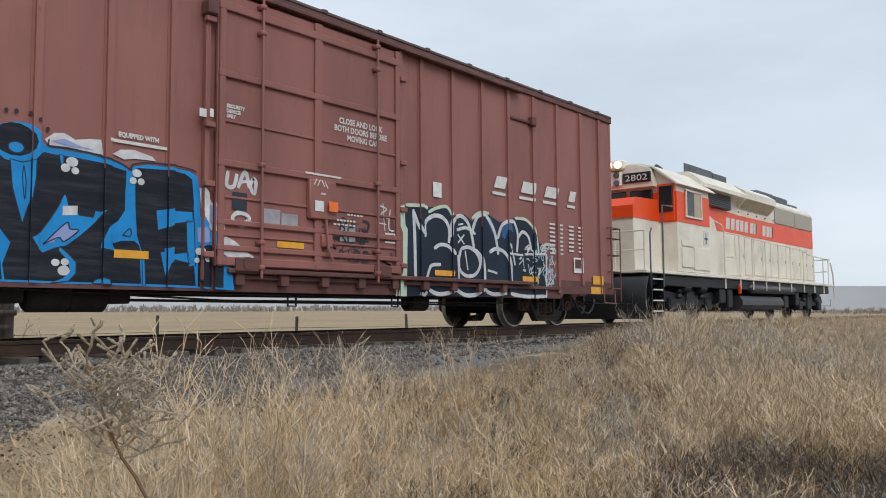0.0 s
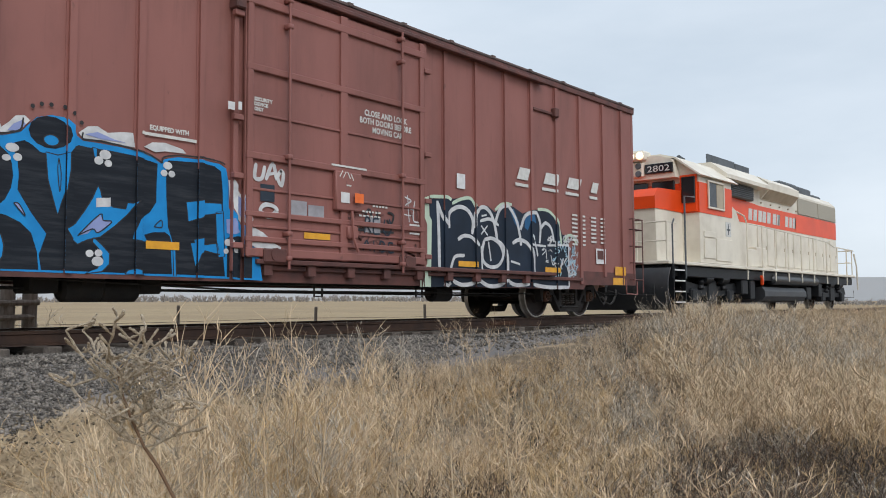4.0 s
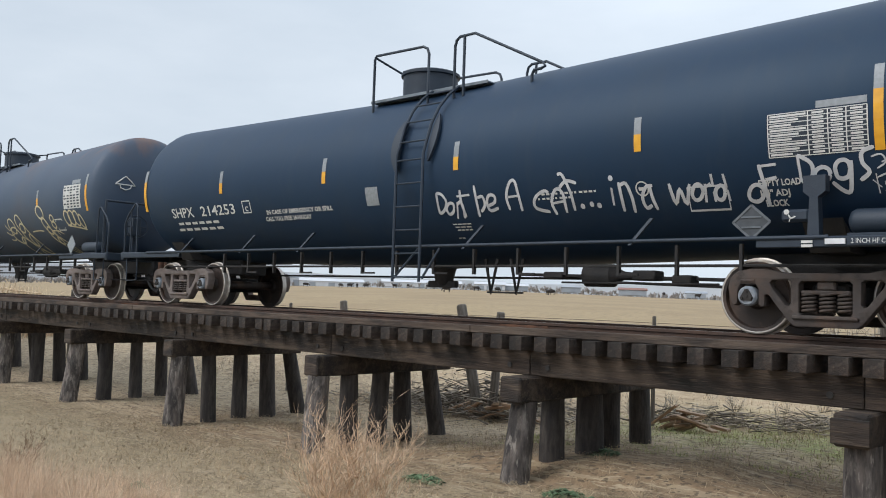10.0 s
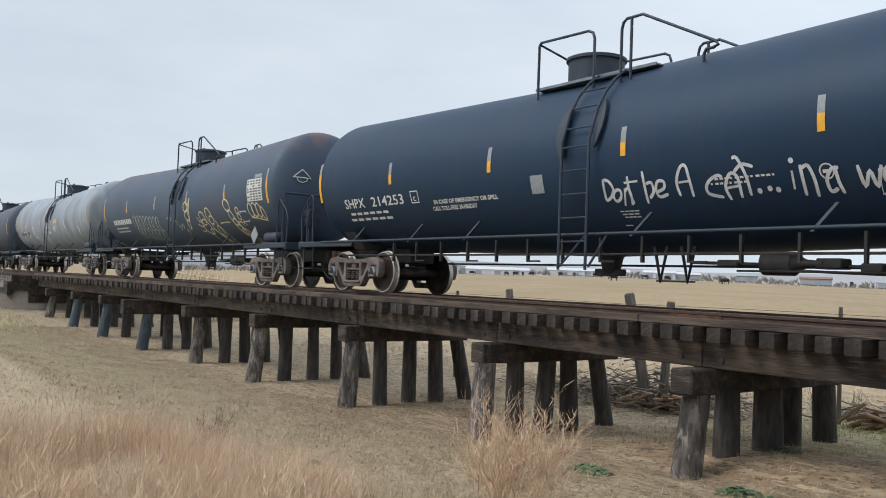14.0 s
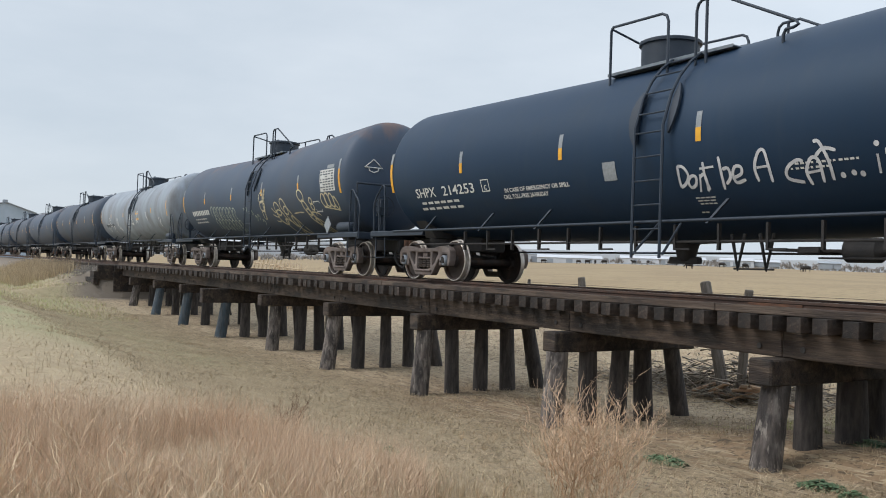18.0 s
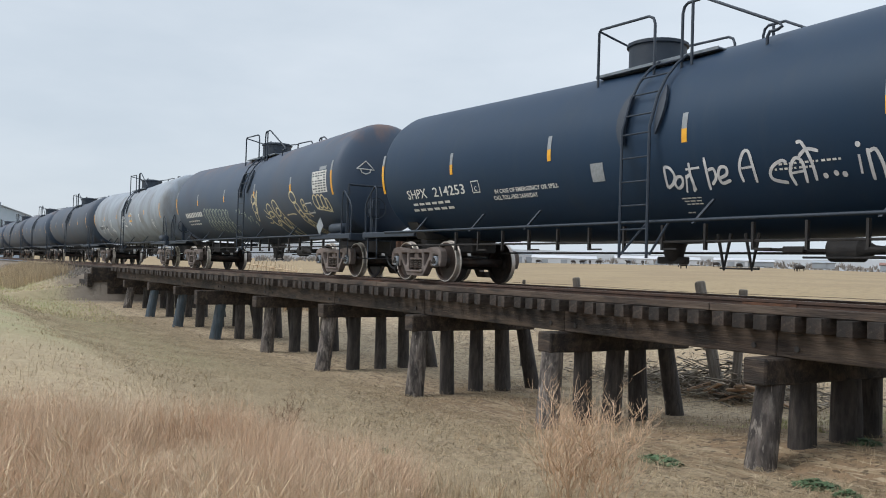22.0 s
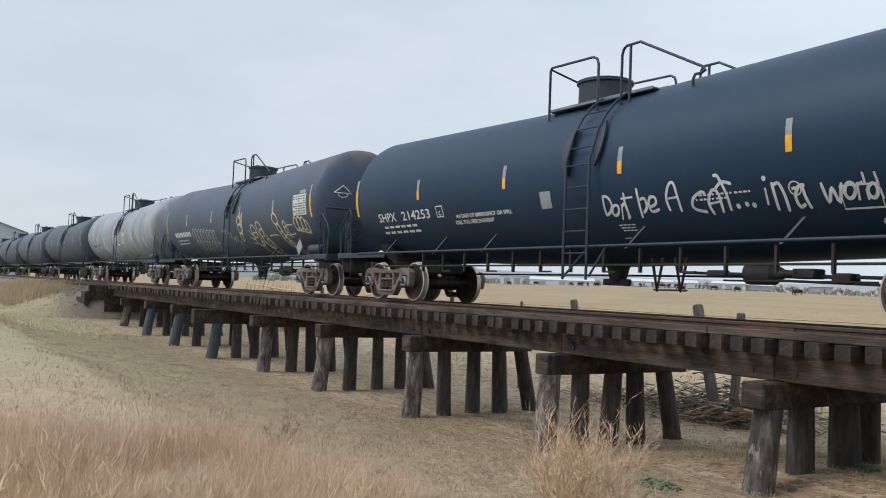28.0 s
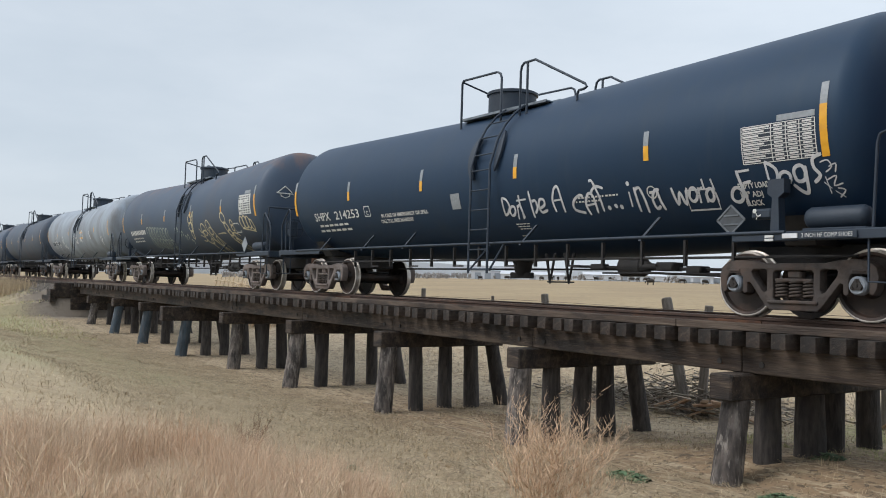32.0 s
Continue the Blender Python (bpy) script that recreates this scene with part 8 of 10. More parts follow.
shell_marks(first, "ring_mark", [ribbon([(4.66 + 0.085 * math.cos(a), 1.8 + 0.085 * math.sin(a)) for a in np.linspace(0, 2 * math.pi, 17)], 0.018)], M_WHITE, "small white stencilled ring")
shell_marks(first, "unread_bar", [rect(4.61, 4.71, 1.78, 1.82)], M_WHITE)
for k, (a, b, n) in enumerate(((1.3, 1.68, 4), (1.32, 1.66, 3), (1.34, 1.66, 4), (1.27, 1.42, 2))):
    z = 1.46 - (0.042 * k if k < 3 else 0.2)
    for j in range(n):
        w = (b - a) / n
        shell_marks(first, "unread_bar", [rect(a + w * j, a + w * (j + 0.8), z, z + 0.017)], M_WHITE)


def data_panel(car, x0, x1, z0, z1):
    rows, cols = 9, [0, 0.42, 0.62, 0.8, 1.0]
    lines = []
    for k in range(rows + 1):
        z = z0 + (z1 - z0) * k / rows
        lines.append(rect(x0, x1, z - 0.005, z + 0.005))
    for c in cols:
        x = x0 + (x1 - x0) * c
        lines += strips(x - 0.006, x + 0.006, z0, z1, 3)
    p = part("data_panel", wrap(strips(x0, x1, z0, z1, 4), 0.006), M_BLACK, car, "black data panel ruled in white")
    part("panel_lines", wrap(lines, 0.009), M_WHITE, p)
    for k in range(rows):
        z = z0 + (z1 - z0) * (k + 0.3) / rows
        for a, b in ((0.02, 0.25 + 0.15 * ((k * 7) % 3) / 2), (0.46, 0.58), (0.65, 0.77), (0.84, 0.96)):
            part("panel_text", wrap([rect(x0 + (x1 - x0) * a, x0 + (x1 - x0) * b, z, z + 0.022)], 0.009), M_WHITE, p)
    part("panel_header", wrap([rect(x0 + 0.5 * (x1 - x0), x1, z1 + 0.02, z1 + 0.1)], 0.008), M_GREYTAPE, p, "grey header strip")


data_panel(first, 6.33, 7.39, 2.04, 2.52)
diamond = [(6.11, 1.51), (6.33, 1.31), (6.11, 1.11), (5.89, 1.31)]
pl = part("placard", Shape().slab(diamond, -1.42, -1.4), M_PLACARD, first, "grey diamond placard holder")
part("placard_rim", Shape().bar(diamond[0], diamond[1], 0.025, -1.43, -1.415).bar(diamond[1], diamond[2], 0.025, -1.43, -1.415).bar(diamond[2], diamond[3], 0.025, -1.43, -1.415).bar(diamond[3], diamond[0], 0.025, -1.43, -1.415)
     .bar((5.99, 1.37), (6.23, 1.37), 0.02, -1.43, -1.415).bar((5.99, 1.25), (6.23, 1.25), 0.02, -1.43, -1.415), M_DIM, pl)
part("sensor_bracket", Shape().slab([(6.72, 1.8), (6.96, 1.8), (6.96, 1.62), (6.88, 1.56), (6.9, 1.05), (7.0, 1.0), (6.76, 1.0), (6.79, 1.56), (6.72, 1.62)], -1.5, -1.36)
     .box(6.48, 6.79, -1.51, -1.37, 1.29, 1.43, 0.03), M_BLACK, first, "black load-sensor bracket", 30)
part("figure_mark", flat_marks([disc(6.55, 1.4, 0.03), ribbon([(6.57, 1.37), (6.6, 1.33), (6.65, 1.35)], 0.015), ribbon([(6.6, 1.34), (6.58, 1.29)], 0.015)], -1.525), M_WHITE, first)
part("notice_plate", Shape().box(7.2, 7.95, -1.545, -1.53, 1.02, 1.1), M_BLACK, first)
vs, fs = letters("2 INCH HF COMP SHOES", 0.075, 0.66)
part("stencil", flat_marks([moved((vs, fs), 7.57, 1.035)], -1.549), M_WHITE, first)
part("pale_plate", Shape().box(6.97, 7.18, -1.545, -1.53, 1.03, 1.09), M_PAPER, first)
part("pale_plate", Shape().box(6.72, 6.84, -1.545, -1.53, 1.0, 1.03).box(6.72, 6.84, -1.545, -1.53, 1.045, 1.075), M_WHITE, first)
part("chain", Shape().tube([(8.2, -0.55, 1.6), (8.26, -0.6, 1.35), (8.2, -0.6, 1.15)], 0.02, 6), M_SILVER, first, "slack steel chain")

# second car: tan loops, data panel, stencil bars and the diamond on its head
second, third = TRAIN[1], TRAIN[2]
M_TANSPRAY = mat("tan_spray_paint", (0.62, 0.55, 0.37), (0.46, 0.4, 0.26), 5, 0.7)
M_PALESPRAY = mat("pale_green_spray_paint", (0.4, 0.45, 0.38), (0.25, 0.29, 0.26), 4, 0.7)
LOOPS = []
# x, z, half width, half height, lean
for x, z, w, h, lean in ((1.5, 2.2, 0.17, 0.16, 0.1), (1.55, 1.93, 0.2, 0.16, 0.1), (1.75, 2.1, 0.05, 0.36, 0.3), (1.5, 1.66, 0.1, 0.14, 0.1), (2.75, 1.8, 0.2, 0.2, -0.3), (2.85, 1.55, 0.26, 0.22, -0.3), (3.2, 1.25, 0.26, 0.24, -0.4),
                         (3.3, 1.85, 0.2, 0.24, -0.4), (3.5, 1.55, 0.22, 0.3, -0.4), (3.75, 1.3, 0.18, 0.26, -0.4), (4.75, 2.1, 0.2, 0.17, -0.4), (4.95, 1.75, 0.14, 0.22, -0.5), (5.1, 1.5, 0.16, 0.22, -0.5), (5.35, 1.25, 0.2, 0.2, -0.5),
                         (5.4, 1.92, 0.1, 0.09, 0), (5.42, 1.76, 0.1, 0.09, 0), (6.3, 1.9, 0.14, 0.18, -0.1), (6.55, 1.9, 0.15, 0.18, -0.1), (6.8, 1.88, 0.13, 0.18, -0.1), (7.02, 1.8, 0.1, 0.16, -0.2)):
    LOOPS.append(ribbon([(x + w * math.cos(a) + lean * h * math.sin(a), z + h * math.sin(a)) for a in np.linspace(0.4, 6.9, 13)], 0.042))
for pts in (((2.3, 1.85), (2.5, 1.7), (2.7, 1.76)), ((2.25, 1.65), (2.5, 1.56), (2.7, 1.6)), ((2.3, 1.45), (2.5, 1.42), (2.65, 1.5)), ((3.5, 1.2), (3.9, 1.0), (4.1, 0.98)), ((5.0, 1.9), (5.2, 1.5), (5.5, 1.05)), ((5.2, 1.62), (5.5, 1.6), (5.7, 1.52)),
            ((5.4, 1.7), (5.45, 1.5)), ((6.2, 1.72), (6.7, 1.66), (7.1, 1.6)), ((3.95, 1.62), (4.4, 1.64), (4.65, 1.62))):
    LOOPS.append(ribbon(pts, 0.034))
for k, sh in enumerate(LOOPS):
    shell_marks(second, "spray_loop", [sh], M_TANSPRAY, "tan spray-painted loop", 0.009 + 0.0002 * k)
PALE = []
for row, (x0, z0) in enumerate(((-3.9, 1.93), (-3.7, 1.5))):
    for k in range(8):
        x, z = x0 + 0.36 * k, z0 - 0.02 * k
        PALE.append(ribbon([(x - 0.13, z - 0.18), (x - 0.15, z + 0.1), (x, z + 0.2), (x + 0.13, z + 0.08), (x + (0.02 if k % 2 else 0.1), z - 0.04), (x + 0.14, z - 0.2)], 0.04))
for k in range(7):
    x, z = -0.3 + 0.24 * k, 1.86 - 0.07 * k + 0.1 * (k % 2)
    PALE.append(ribbon([(x, z - 0.08), (x + 0.09, z), (x, z + 0.08), (x - 0.05, z)], 0.035))
for k, sh in enumerate(PALE):
    shell_marks(second, "spray_scrawl", [sh], M_PALESPRAY, "faded pale green spray scrawl", 0.008)
for z, a, b, h in ((1.86, -6.6, -4.3, 0.18), (1.7, -6.5, -4.9, 0.05), (1.58, -6.5, -4.9, 0.05)):
    n = 10 if h > 0.1 else 6
    for k in range(n):
        w = (b - a) / n
        shell_marks(second, "unread_bar", [rect(a + w * k, a + w * (k + 0.7), z, z + h)], M_WHITE)
shell_marks(second, "data_panel", strips(6.25, 7.2, 2.12, 2.72, 4), M_WHITE, "white lettered data panel", 0.006)
shell_marks(second, "data_panel_head", strips(6.7, 7.15, 2.74, 2.84, 2), M_GREYTAPE, "grey heading strip", 0.006)
for r in range(8):
    for k in range(5):
        if rng.random() < 0.85:
            shell_marks(second, "unread_bar", [rect(6.29 + 0.18 * k, 6.29 + 0.18 * k + rng.uniform(0.09, 0.15), 2.15 + 0.07 * r, 2.185 + 0.07 * r)], M_BLACK, "", 0.009)
shell_marks(second, "notice_frame", [rect(5.55, 5.95, 1.6, 1.63), rect(5.55, 5.95, 1.87, 1.9), rect(5.55, 5.58, 1.6, 1.9), rect(5.92, 5.95, 1.6, 1.9)], M_WHITE)
part("placard", Shape().slab([(6.75, 1.6), (6.97, 1.36), (6.75, 1.12), (6.53, 1.36)], -1.47, -1.45), M_GREYTAPE, second, "grey diamond placard holder")
zc = shell_z(8.2) + 0.17


def on_head(y, z):
    r = min(0.999, math.hypot(y, z) / TANK_R)
    return (TANK_HALF + 0.55 * math.sqrt(1 - (r ** (1 / 0.9)) ** 2) + 0.015, y, zc + z)


part("head_emblem", Shape().tube([on_head(-1.040, 0.170), on_head(-0.920, 0.272), on_head(-0.800, 0.380), on_head(-0.668, 0.260), on_head(-0.560, 0.152), on_head(-0.800, 0.164), on_head(-1.040, 0.170)], 0.015, 6), M_WHITE, second, "white outline emblem")
part("head_emblem", Shape().tube([on_head(-0.932, 0.152), on_head(-0.920, 0.080), on_head(-0.800, 0.032), on_head(-0.680, 0.080), on_head(-0.668, 0.152)], 0.015, 6), M_WHITE, second, "white outline emblem")
for y in (-1.4, 1.0):
    part("frame_post", Shape().tube([(8.36, y, 1.1), (8.36, y, 2.42)], 0.03, 8), M_BLACK, second)
part("frame_rail", Shape().tube([(8.36, -1.4, 2.42), (8.36, 1.0, 2.42)], 0.03, 8), M_BLACK, second)
# third car: faint scrawls and stencils
SC = []
for k in range(12):
    x, z = rng.uniform(-6.5, 6.5), rng.uniform(1.5, 2.3)
    SC.append(ribbon([(x + rng.uniform(-.3, .3), z + rng.uniform(-.25, .25)) for _ in range(5)], 0.05))
for k, sh in enumerate(SC):
    shell_marks(third, "spray_scrawl", [sh], M_PAPER, "pale spray scrawl", 0.008 + 0.0002 * k)
shell_marks(third, "orange_square", [rect(1.4, 2.0, 2.0, 2.35)], M_YEL, "orange square")
for k in range(8):
    shell_marks(third, "unread_bar", [rect(-6.4 + 0.28 * k, -6.2 + 0.28 * k, 1.8, 1.96)], M_BLACK)


# ---- plants, stones ----
M_GRASS = mat("dry_straw_grass", (0.48, 0.378, 0.248), (0.365, 0.275, 0.17), 0.8, 0.8, island=0.35)
M_GOLD = mat("golden_dry_grass", (0.54, 0.385, 0.21), (0.43, 0.295, 0.15), 0.7, 0.8, island=0.3)
M_RUSSET = mat("russet_dry_grass", (0.58, 0.39, 0.255), (0.54, 0.41, 0.285), 0.9, 0.8, island=0.3)
M_TWIG = mat("pale_dry_twigs", (0.62, 0.485, 0.33), (0.49, 0.355, 0.225), 2, 0.85, island=0.3)
M_TWIGG = mat("grey_dry_twigs", (0.46, 0.41, 0.34), (0.34, 0.29, 0.225), 2, 0.85, island=0.35)
# near-black twigs put the shade of gaps in the brush into colour
M_TWIGU = mat("shade_dark_twigs", (0.1, 0.078, 0.058), (0.065, 0.05, 0.04), 2, 0.9, island=0.35)
M_TWIGD = mat("brown_dry_twigs", (0.2, 0.12, 0.07), (0.15, 0.085, 0.05), 2, 0.85, island=0.3)
M_GREEN = mat("low_green_leaves", (0.13, 0.2, 0.1), (0.09, 0.145, 0.075), 4, 0.7, island=0.3)
M_CANE = mat("orange_brown_stalks", (0.42, 0.24, 0.12), (0.36, 0.26, 0.16), 1.2, 0.85, island=0.35)
G = np.random.default_rng(4)
RAW = {}


def ground_of(x, y):
    return np.array([height(float(a), float(b)) for a, b in zip(x, y)])


def blades(name, x, y, h, w, bend, material, label, category="grass"):
    """One sheet of grass: each blade a tapering strip that leans over."""
    n = len(x)
    z = ground_of(x, y) - 0.02
    a = G.uniform(0, 2 * np.pi, n)
    l = G.normal(0, 1, n) * bend
    dx, dy = np.cos(a) * l * h, np.sin(a) * l * h
    b = G.uniform(0, 2 * np.pi, n)
    wx, wy = np.cos(b) * w, np.sin(b) * w
    v = np.empty((n, 5, 3), np.float32)
    v[:, 0] = np.stack([x - wx, y - wy, z], 1)
    v[:, 1] = np.stack([x + wx, y + wy, z], 1)
    v[:, 2] = np.stack([x + dx * 0.35 + wx * 0.7, y + dy * 0.35 + wy * 0.7, z + h * 0.6], 1)
    v[:, 3] = np.stack([x + dx * 0.35 - wx * 0.7, y + dy * 0.35 - wy * 0.7, z + h * 0.6], 1)
    v[:, 4] = np.stack([x + dx, y + dy, z + h * np.sqrt(np.clip(1 - l * l * 0.5, 0.2, 1))], 1)
    i = np.arange(n)[:, None] * 5
    f = np.concatenate([i + [0, 1, 2], i + [0, 2, 3], i + [3, 2, 4]], 0)
    ob = new(name, raw_mesh(name, v.reshape(-1, 3), f, material))
    return tagged(ob, label, category, kind="stuff")


def clumped(n, per, x0, x1, y0, y1, spread):
    m = n // per
    cx, cy = G.uniform(x0, x1, m), G.uniform(y0, y1, m)
    return np.repeat(cx, per) + G.normal(0, spread, m * per), np.repeat(cy, per) + G.normal(0, spread, m * per)


def polar(n, r0, r1, a0, a1):
    r = np.exp(G.uniform(np.log(r0), np.log(r1), n))
    a = np.radians(G.uniform(a0, a1, n))
    return -np.sin(a) * r, np.cos(a) * r


def allowed(x, y):
    foot = np.array([edge(float(v)) for v in x])
    slope = (x > 1.9) & (y > np.where(x < 9, foot, foot + np.clip((x - 9) * 0.2, 0, 1.6))) & (y < 14)
    low = (x < 1.2) & (x > -48) & (y > 8.6) & (y < 13.6)
    return ~slope & ~low


def some(x, y, *rest):
    k = allowed(x, y)
    return (x[k], y[k]) + tuple(r[k] for r in rest)


M_OLIVE = mat("olive_new_grass", (0.29, 0.33, 0.1), (0.46, 0.41, 0.2), 1.2, 0.8, island=0.35)
# flattened straw and short grass all over the near ground
x, y = some(*polar(40000, 2.4, 26, -88, 92))
n = len(x)
blades("short_grass", x, y, G.uniform(0.05, 0.2, n), G.uniform(0.002, 0.005, n), 0.9, M_GRASS, "short flattened straw-coloured grass")
# sparse straw under the trestle
x, y = G.uniform(-48, 1, 4500), G.uniform(8.6, 14, 4500)
blades("short_grass", x, y, G.uniform(0.04, 0.14, 4500), G.uniform(0.002, 0.005, 4500), 1.0, M_GRASS, "scattered straw on bare soil")
M_MAT = mat("brown_matted_grass", (0.38, 0.29, 0.18), (0.28, 0.21, 0.13), 1.0, 0.85, island=0.45)
x, y = clumped(14000, 35, -18, 1.4, 7.8, 15.5, 0.22)
n = len(x)
blades("matted_grass", x, y, G.uniform(0.04, 0.13, n), G.uniform(0.0025, 0.006, n), 1.0, M_MAT, "brown matted grass below the trestle")
for m, n in ((M_MAT, 9000), (M_GRASS, 14000)):
    x, y = clumped(n, 70, -34, -3, 2.5, 9.2, 0.24)
    n = len(x)
    blades("matted_grass", x, y, G.uniform(0.03, 0.1, n), G.uniform(0.0025, 0.006, n), 1.2, m, "matted swirls of flattened grass")
# taller golden grass before the bank
x, y = some(*clumped(5200, 40, 4.0, 13, 1.8, 7.4, 0.2))
n = len(x)
blades("tall_grass", x, y, G.uniform(0.12, 0.42, n), G.uniform(0.0012, 0.0026, n), 0.7, M_GOLD, "tall golden dry grass")
x, y = clumped(3000, 40, 8, 30, 2.0, 9.4, 0.3)
n = len(x)
blades("tall_grass", x, y, G.uniform(0.12, 0.4, n), G.uniform(0.0016, 0.0034, n), 0.8, M_GRASS, "tall straw-coloured grass")
# soft russet grass on the low side
cx, cy = polar(1250, 4.7, 8.8, 60, 93)
k = np.array([noise.noise((a * 0.9, b * 0.9, 2.0)) > -0.02 for a, b in zip(cx, cy)])
cx, cy = cx[k], cy[k]
x, y = np.repeat(cx, 75) + G.normal(0, 0.14, len(cx) * 75), np.repeat(cy, 75) + G.normal(0, 0.14, len(cx) * 75)
n = len(x)
blades("russet_grass", x, y, G.uniform(0.15, 0.62, n), G.uniform(0.0009, 0.0021, n), 0.7, M_RUSSET, "soft russet dry grass in tufts")
cx, cy = polar(140, 4.5, 9, 30, 62)
x, y = np.repeat(cx, 50) + G.normal(0, 0.12, 7000), np.repeat(cy, 50) + G.normal(0, 0.12, 7000)
blades("russet_grass", x, y, G.uniform(0.15, 0.4, 7000), G.uniform(0.0018, 0.004, 7000), 0.4, M_GRASS, "low tufts of dry grass")
# grass on the far bank
x, y = clumped(9000, 45, -80, -56, 5.2, 8.6, 0.35)
n = len(x)
blades("bank_grass", x, y, G.uniform(0.35, 0.95, n), G.uniform(0.006, 0.013, n), 0.35, M_GRASS, "tall pale grass on the bank")
for m, n in ((M_GRASS, 9000), (M_OLIVE, 5000)):
    x, y = G.uniform(-78, -36, n), G.uniform(2.6, 8.5, n)
    blades("short_grass", x, y, G.uniform(0.06, 0.2, n), G.uniform(0.005, 0.011, n), 0.9, m, "short grass on the low ground far along")
# strip across the line
x, y = clumped(16000, 40, -30, 24, 15.0, 22, 0.4)
n = len(x)
blades("verge_grass", x, y, np.where(x > 3, G.uniform(0.15, 0.45, n), G.uniform(0.04, 0.14, n)), G.uniform(0.003, 0.007, n), 0.7, M_GRASS, "dry grass across the line")
x, y = clumped(11000, 40, -10, 2.4, 11.6, 17.5, 0.25)
n = len(x)
blades("verge_grass", x, np.maximum(y, np.where(x > -2.0, 12.7, 12.0)), G.uniform(0.04, 0.12, n), G.uniform(0.003, 0.006, n), 1.2, M_OLIVE, "short olive grass at the edge of the washed-out soil")
x, y = clumped(6000, 30, -2.7, 3.5, 17.6, 20, 0.25)
n = len(x)
blades("cane_weeds", x, y, G.uniform(0.35, 0.85, n) + 0.5 * (x > 1.4), G.uniform(0.005, 0.01, n), 0.3, M_TWIG, "pale weed stalks beside the fence", "weeds")
x, y = clumped(1500, 15, -1.9, 1.9, 12.6, 12.85, 0.07)
n = len(x)
blades("hanging_grass", x, y, G.uniform(0.08, 0.2, n), G.uniform(0.002, 0.005, n), 1.3, M_GRASS, "dry grass hanging over the undercut edge")
x, y = clumped(3000, 30, -2.0, 2.4, 12.95, 15, 0.2)
n = len(x)
blades("verge_grass", x, y, G.uniform(0.06, 0.18, n), G.uniform(0.002, 0.005, n), 1.3, M_GRASS, "straw-coloured grass above the hollow")
for m, n in ((M_CANE, 5200), (M_TWIGD, 2200)):
    x, y = clumped(n, 20, -2.4, 3.2, 17.6, 19.5, 0.2)
    n = len(x)
    blades("cane_weeds", x, y, G.uniform(0.4, 0.8, n) + np.where((x < -1.2) | (x > 1.4), G.uniform(0, 0.55, n), 0), G.uniform(0.005, 0.01, n), 0.25, m, "orange-brown weed stalks beside the fence", "weeds")


M_STRAW = mat("weathered_matted_straw", (0.34, 0.265, 0.165), (0.25, 0.19, 0.115), 0.9, 0.85, island=0.35)


def straw(name, n, x, y, label, combed=False):
    """Loose straw lying on the ground."""
    z = ground_of(x, y)
    a = G.uniform(0, 2 * np.pi, n)
    l = G.uniform(0.04, 0.17, n)
    if combed:
        a = np.array([6.0 * noise.noise((p * 0.35, q * 0.5, 6)) for p, q in zip(x.tolist(), y.tolist())]) + G.normal(0, 0.35, n)
        l = l * 1.5
    c = G.normal(0, 0.5, n)
    w = G.uniform(0.0018, 0.004, n)
    tip = w * G.uniform(-0.5, 0.5, n)
    v = np.empty((n, 6, 3), np.float32)
    for k in range(3):
        t = a + c * (k - 1)
        px, py = x + np.cos(t) * l * (k - 1), y + np.sin(t) * l * (k - 1)
        pz = z + (0.03 + G.uniform(0, 0.05, n)) * (1.0 if k == 1 else 0.35)
        nx, ny = -np.sin(t) * w, np.cos(t) * w
        v[:, 2 * k] = np.stack([px - nx, py - ny, pz], 1)
        v[:, 2 * k + 1] = np.stack([px + nx, py + ny, pz + tip], 1)
    i = np.arange(n)[:, None] * 6
    f = np.concatenate([i + [0, 1, 3, 2], i + [2, 3, 5, 4]], 0)
    tagged(new(name, raw_mesh(name, v.reshape(-1, 3), f, M_STRAW if combed else M_GRASS)), label, "straw", kind="stuff")


x, y = polar(66000, 3.0, 30, -80, 86)
x, y = np.concatenate([x, G.uniform(0.8, 7, 12000)]), np.concatenate([y, G.uniform(6.2, 8.75, 12000)])
k = np.array([natural(float(p), float(q)) > bank(float(p), float(q)) or q < edge(float(p)) for p, q in zip(x, y)])
k &= ~((x < 1.2) & (x > -14) & (y > 8.9) & (y < 17) & (G.uniform(0, 1, len(x)) < 0.5))
straw("loose_straw", int(k.sum()), x[k], y[k], "loose straw flattened on the ground")
x, y = G.uniform(-2.3, 2.6, 3800), G.uniform(12.75, 14.6, 3800)
straw("loose_straw", 3800, x, y, "loose straw and dead stems on the turf past the hollow")
x, y = G.uniform(0.2, 3.4, 3000), G.uniform(7.4, 9.5, 3000)
straw("loose_straw", 3000, x, y, "loose straw on the washed-out sand")
# straw combed into swirls on the low ground
x, y = G.uniform(-40, -2, 38000), G.uniform(3.2, 9.7, 38000)
straw("matted_straw", len(x), x, y, "matted straw lying in swirls", True)


def twig(vs, fs, a, b, r0, r1):
    """A thin three-sided stick."""
    d = b - a
    u = d.orthogonal().normalized()
    w = d.cross(u).normalized()
    n = len(vs)
    for p, r in ((a, r0), (b, r1)):
        for k in range(3):
            t = 2.0944 * k
            vs.append(p + (u * math.cos(t) + w * math.sin(t)) * r)
    for k in range(3):
        j = (k + 1) % 3
        fs.append((n + k, n + j, n + 3 + j, n + 3 + k))


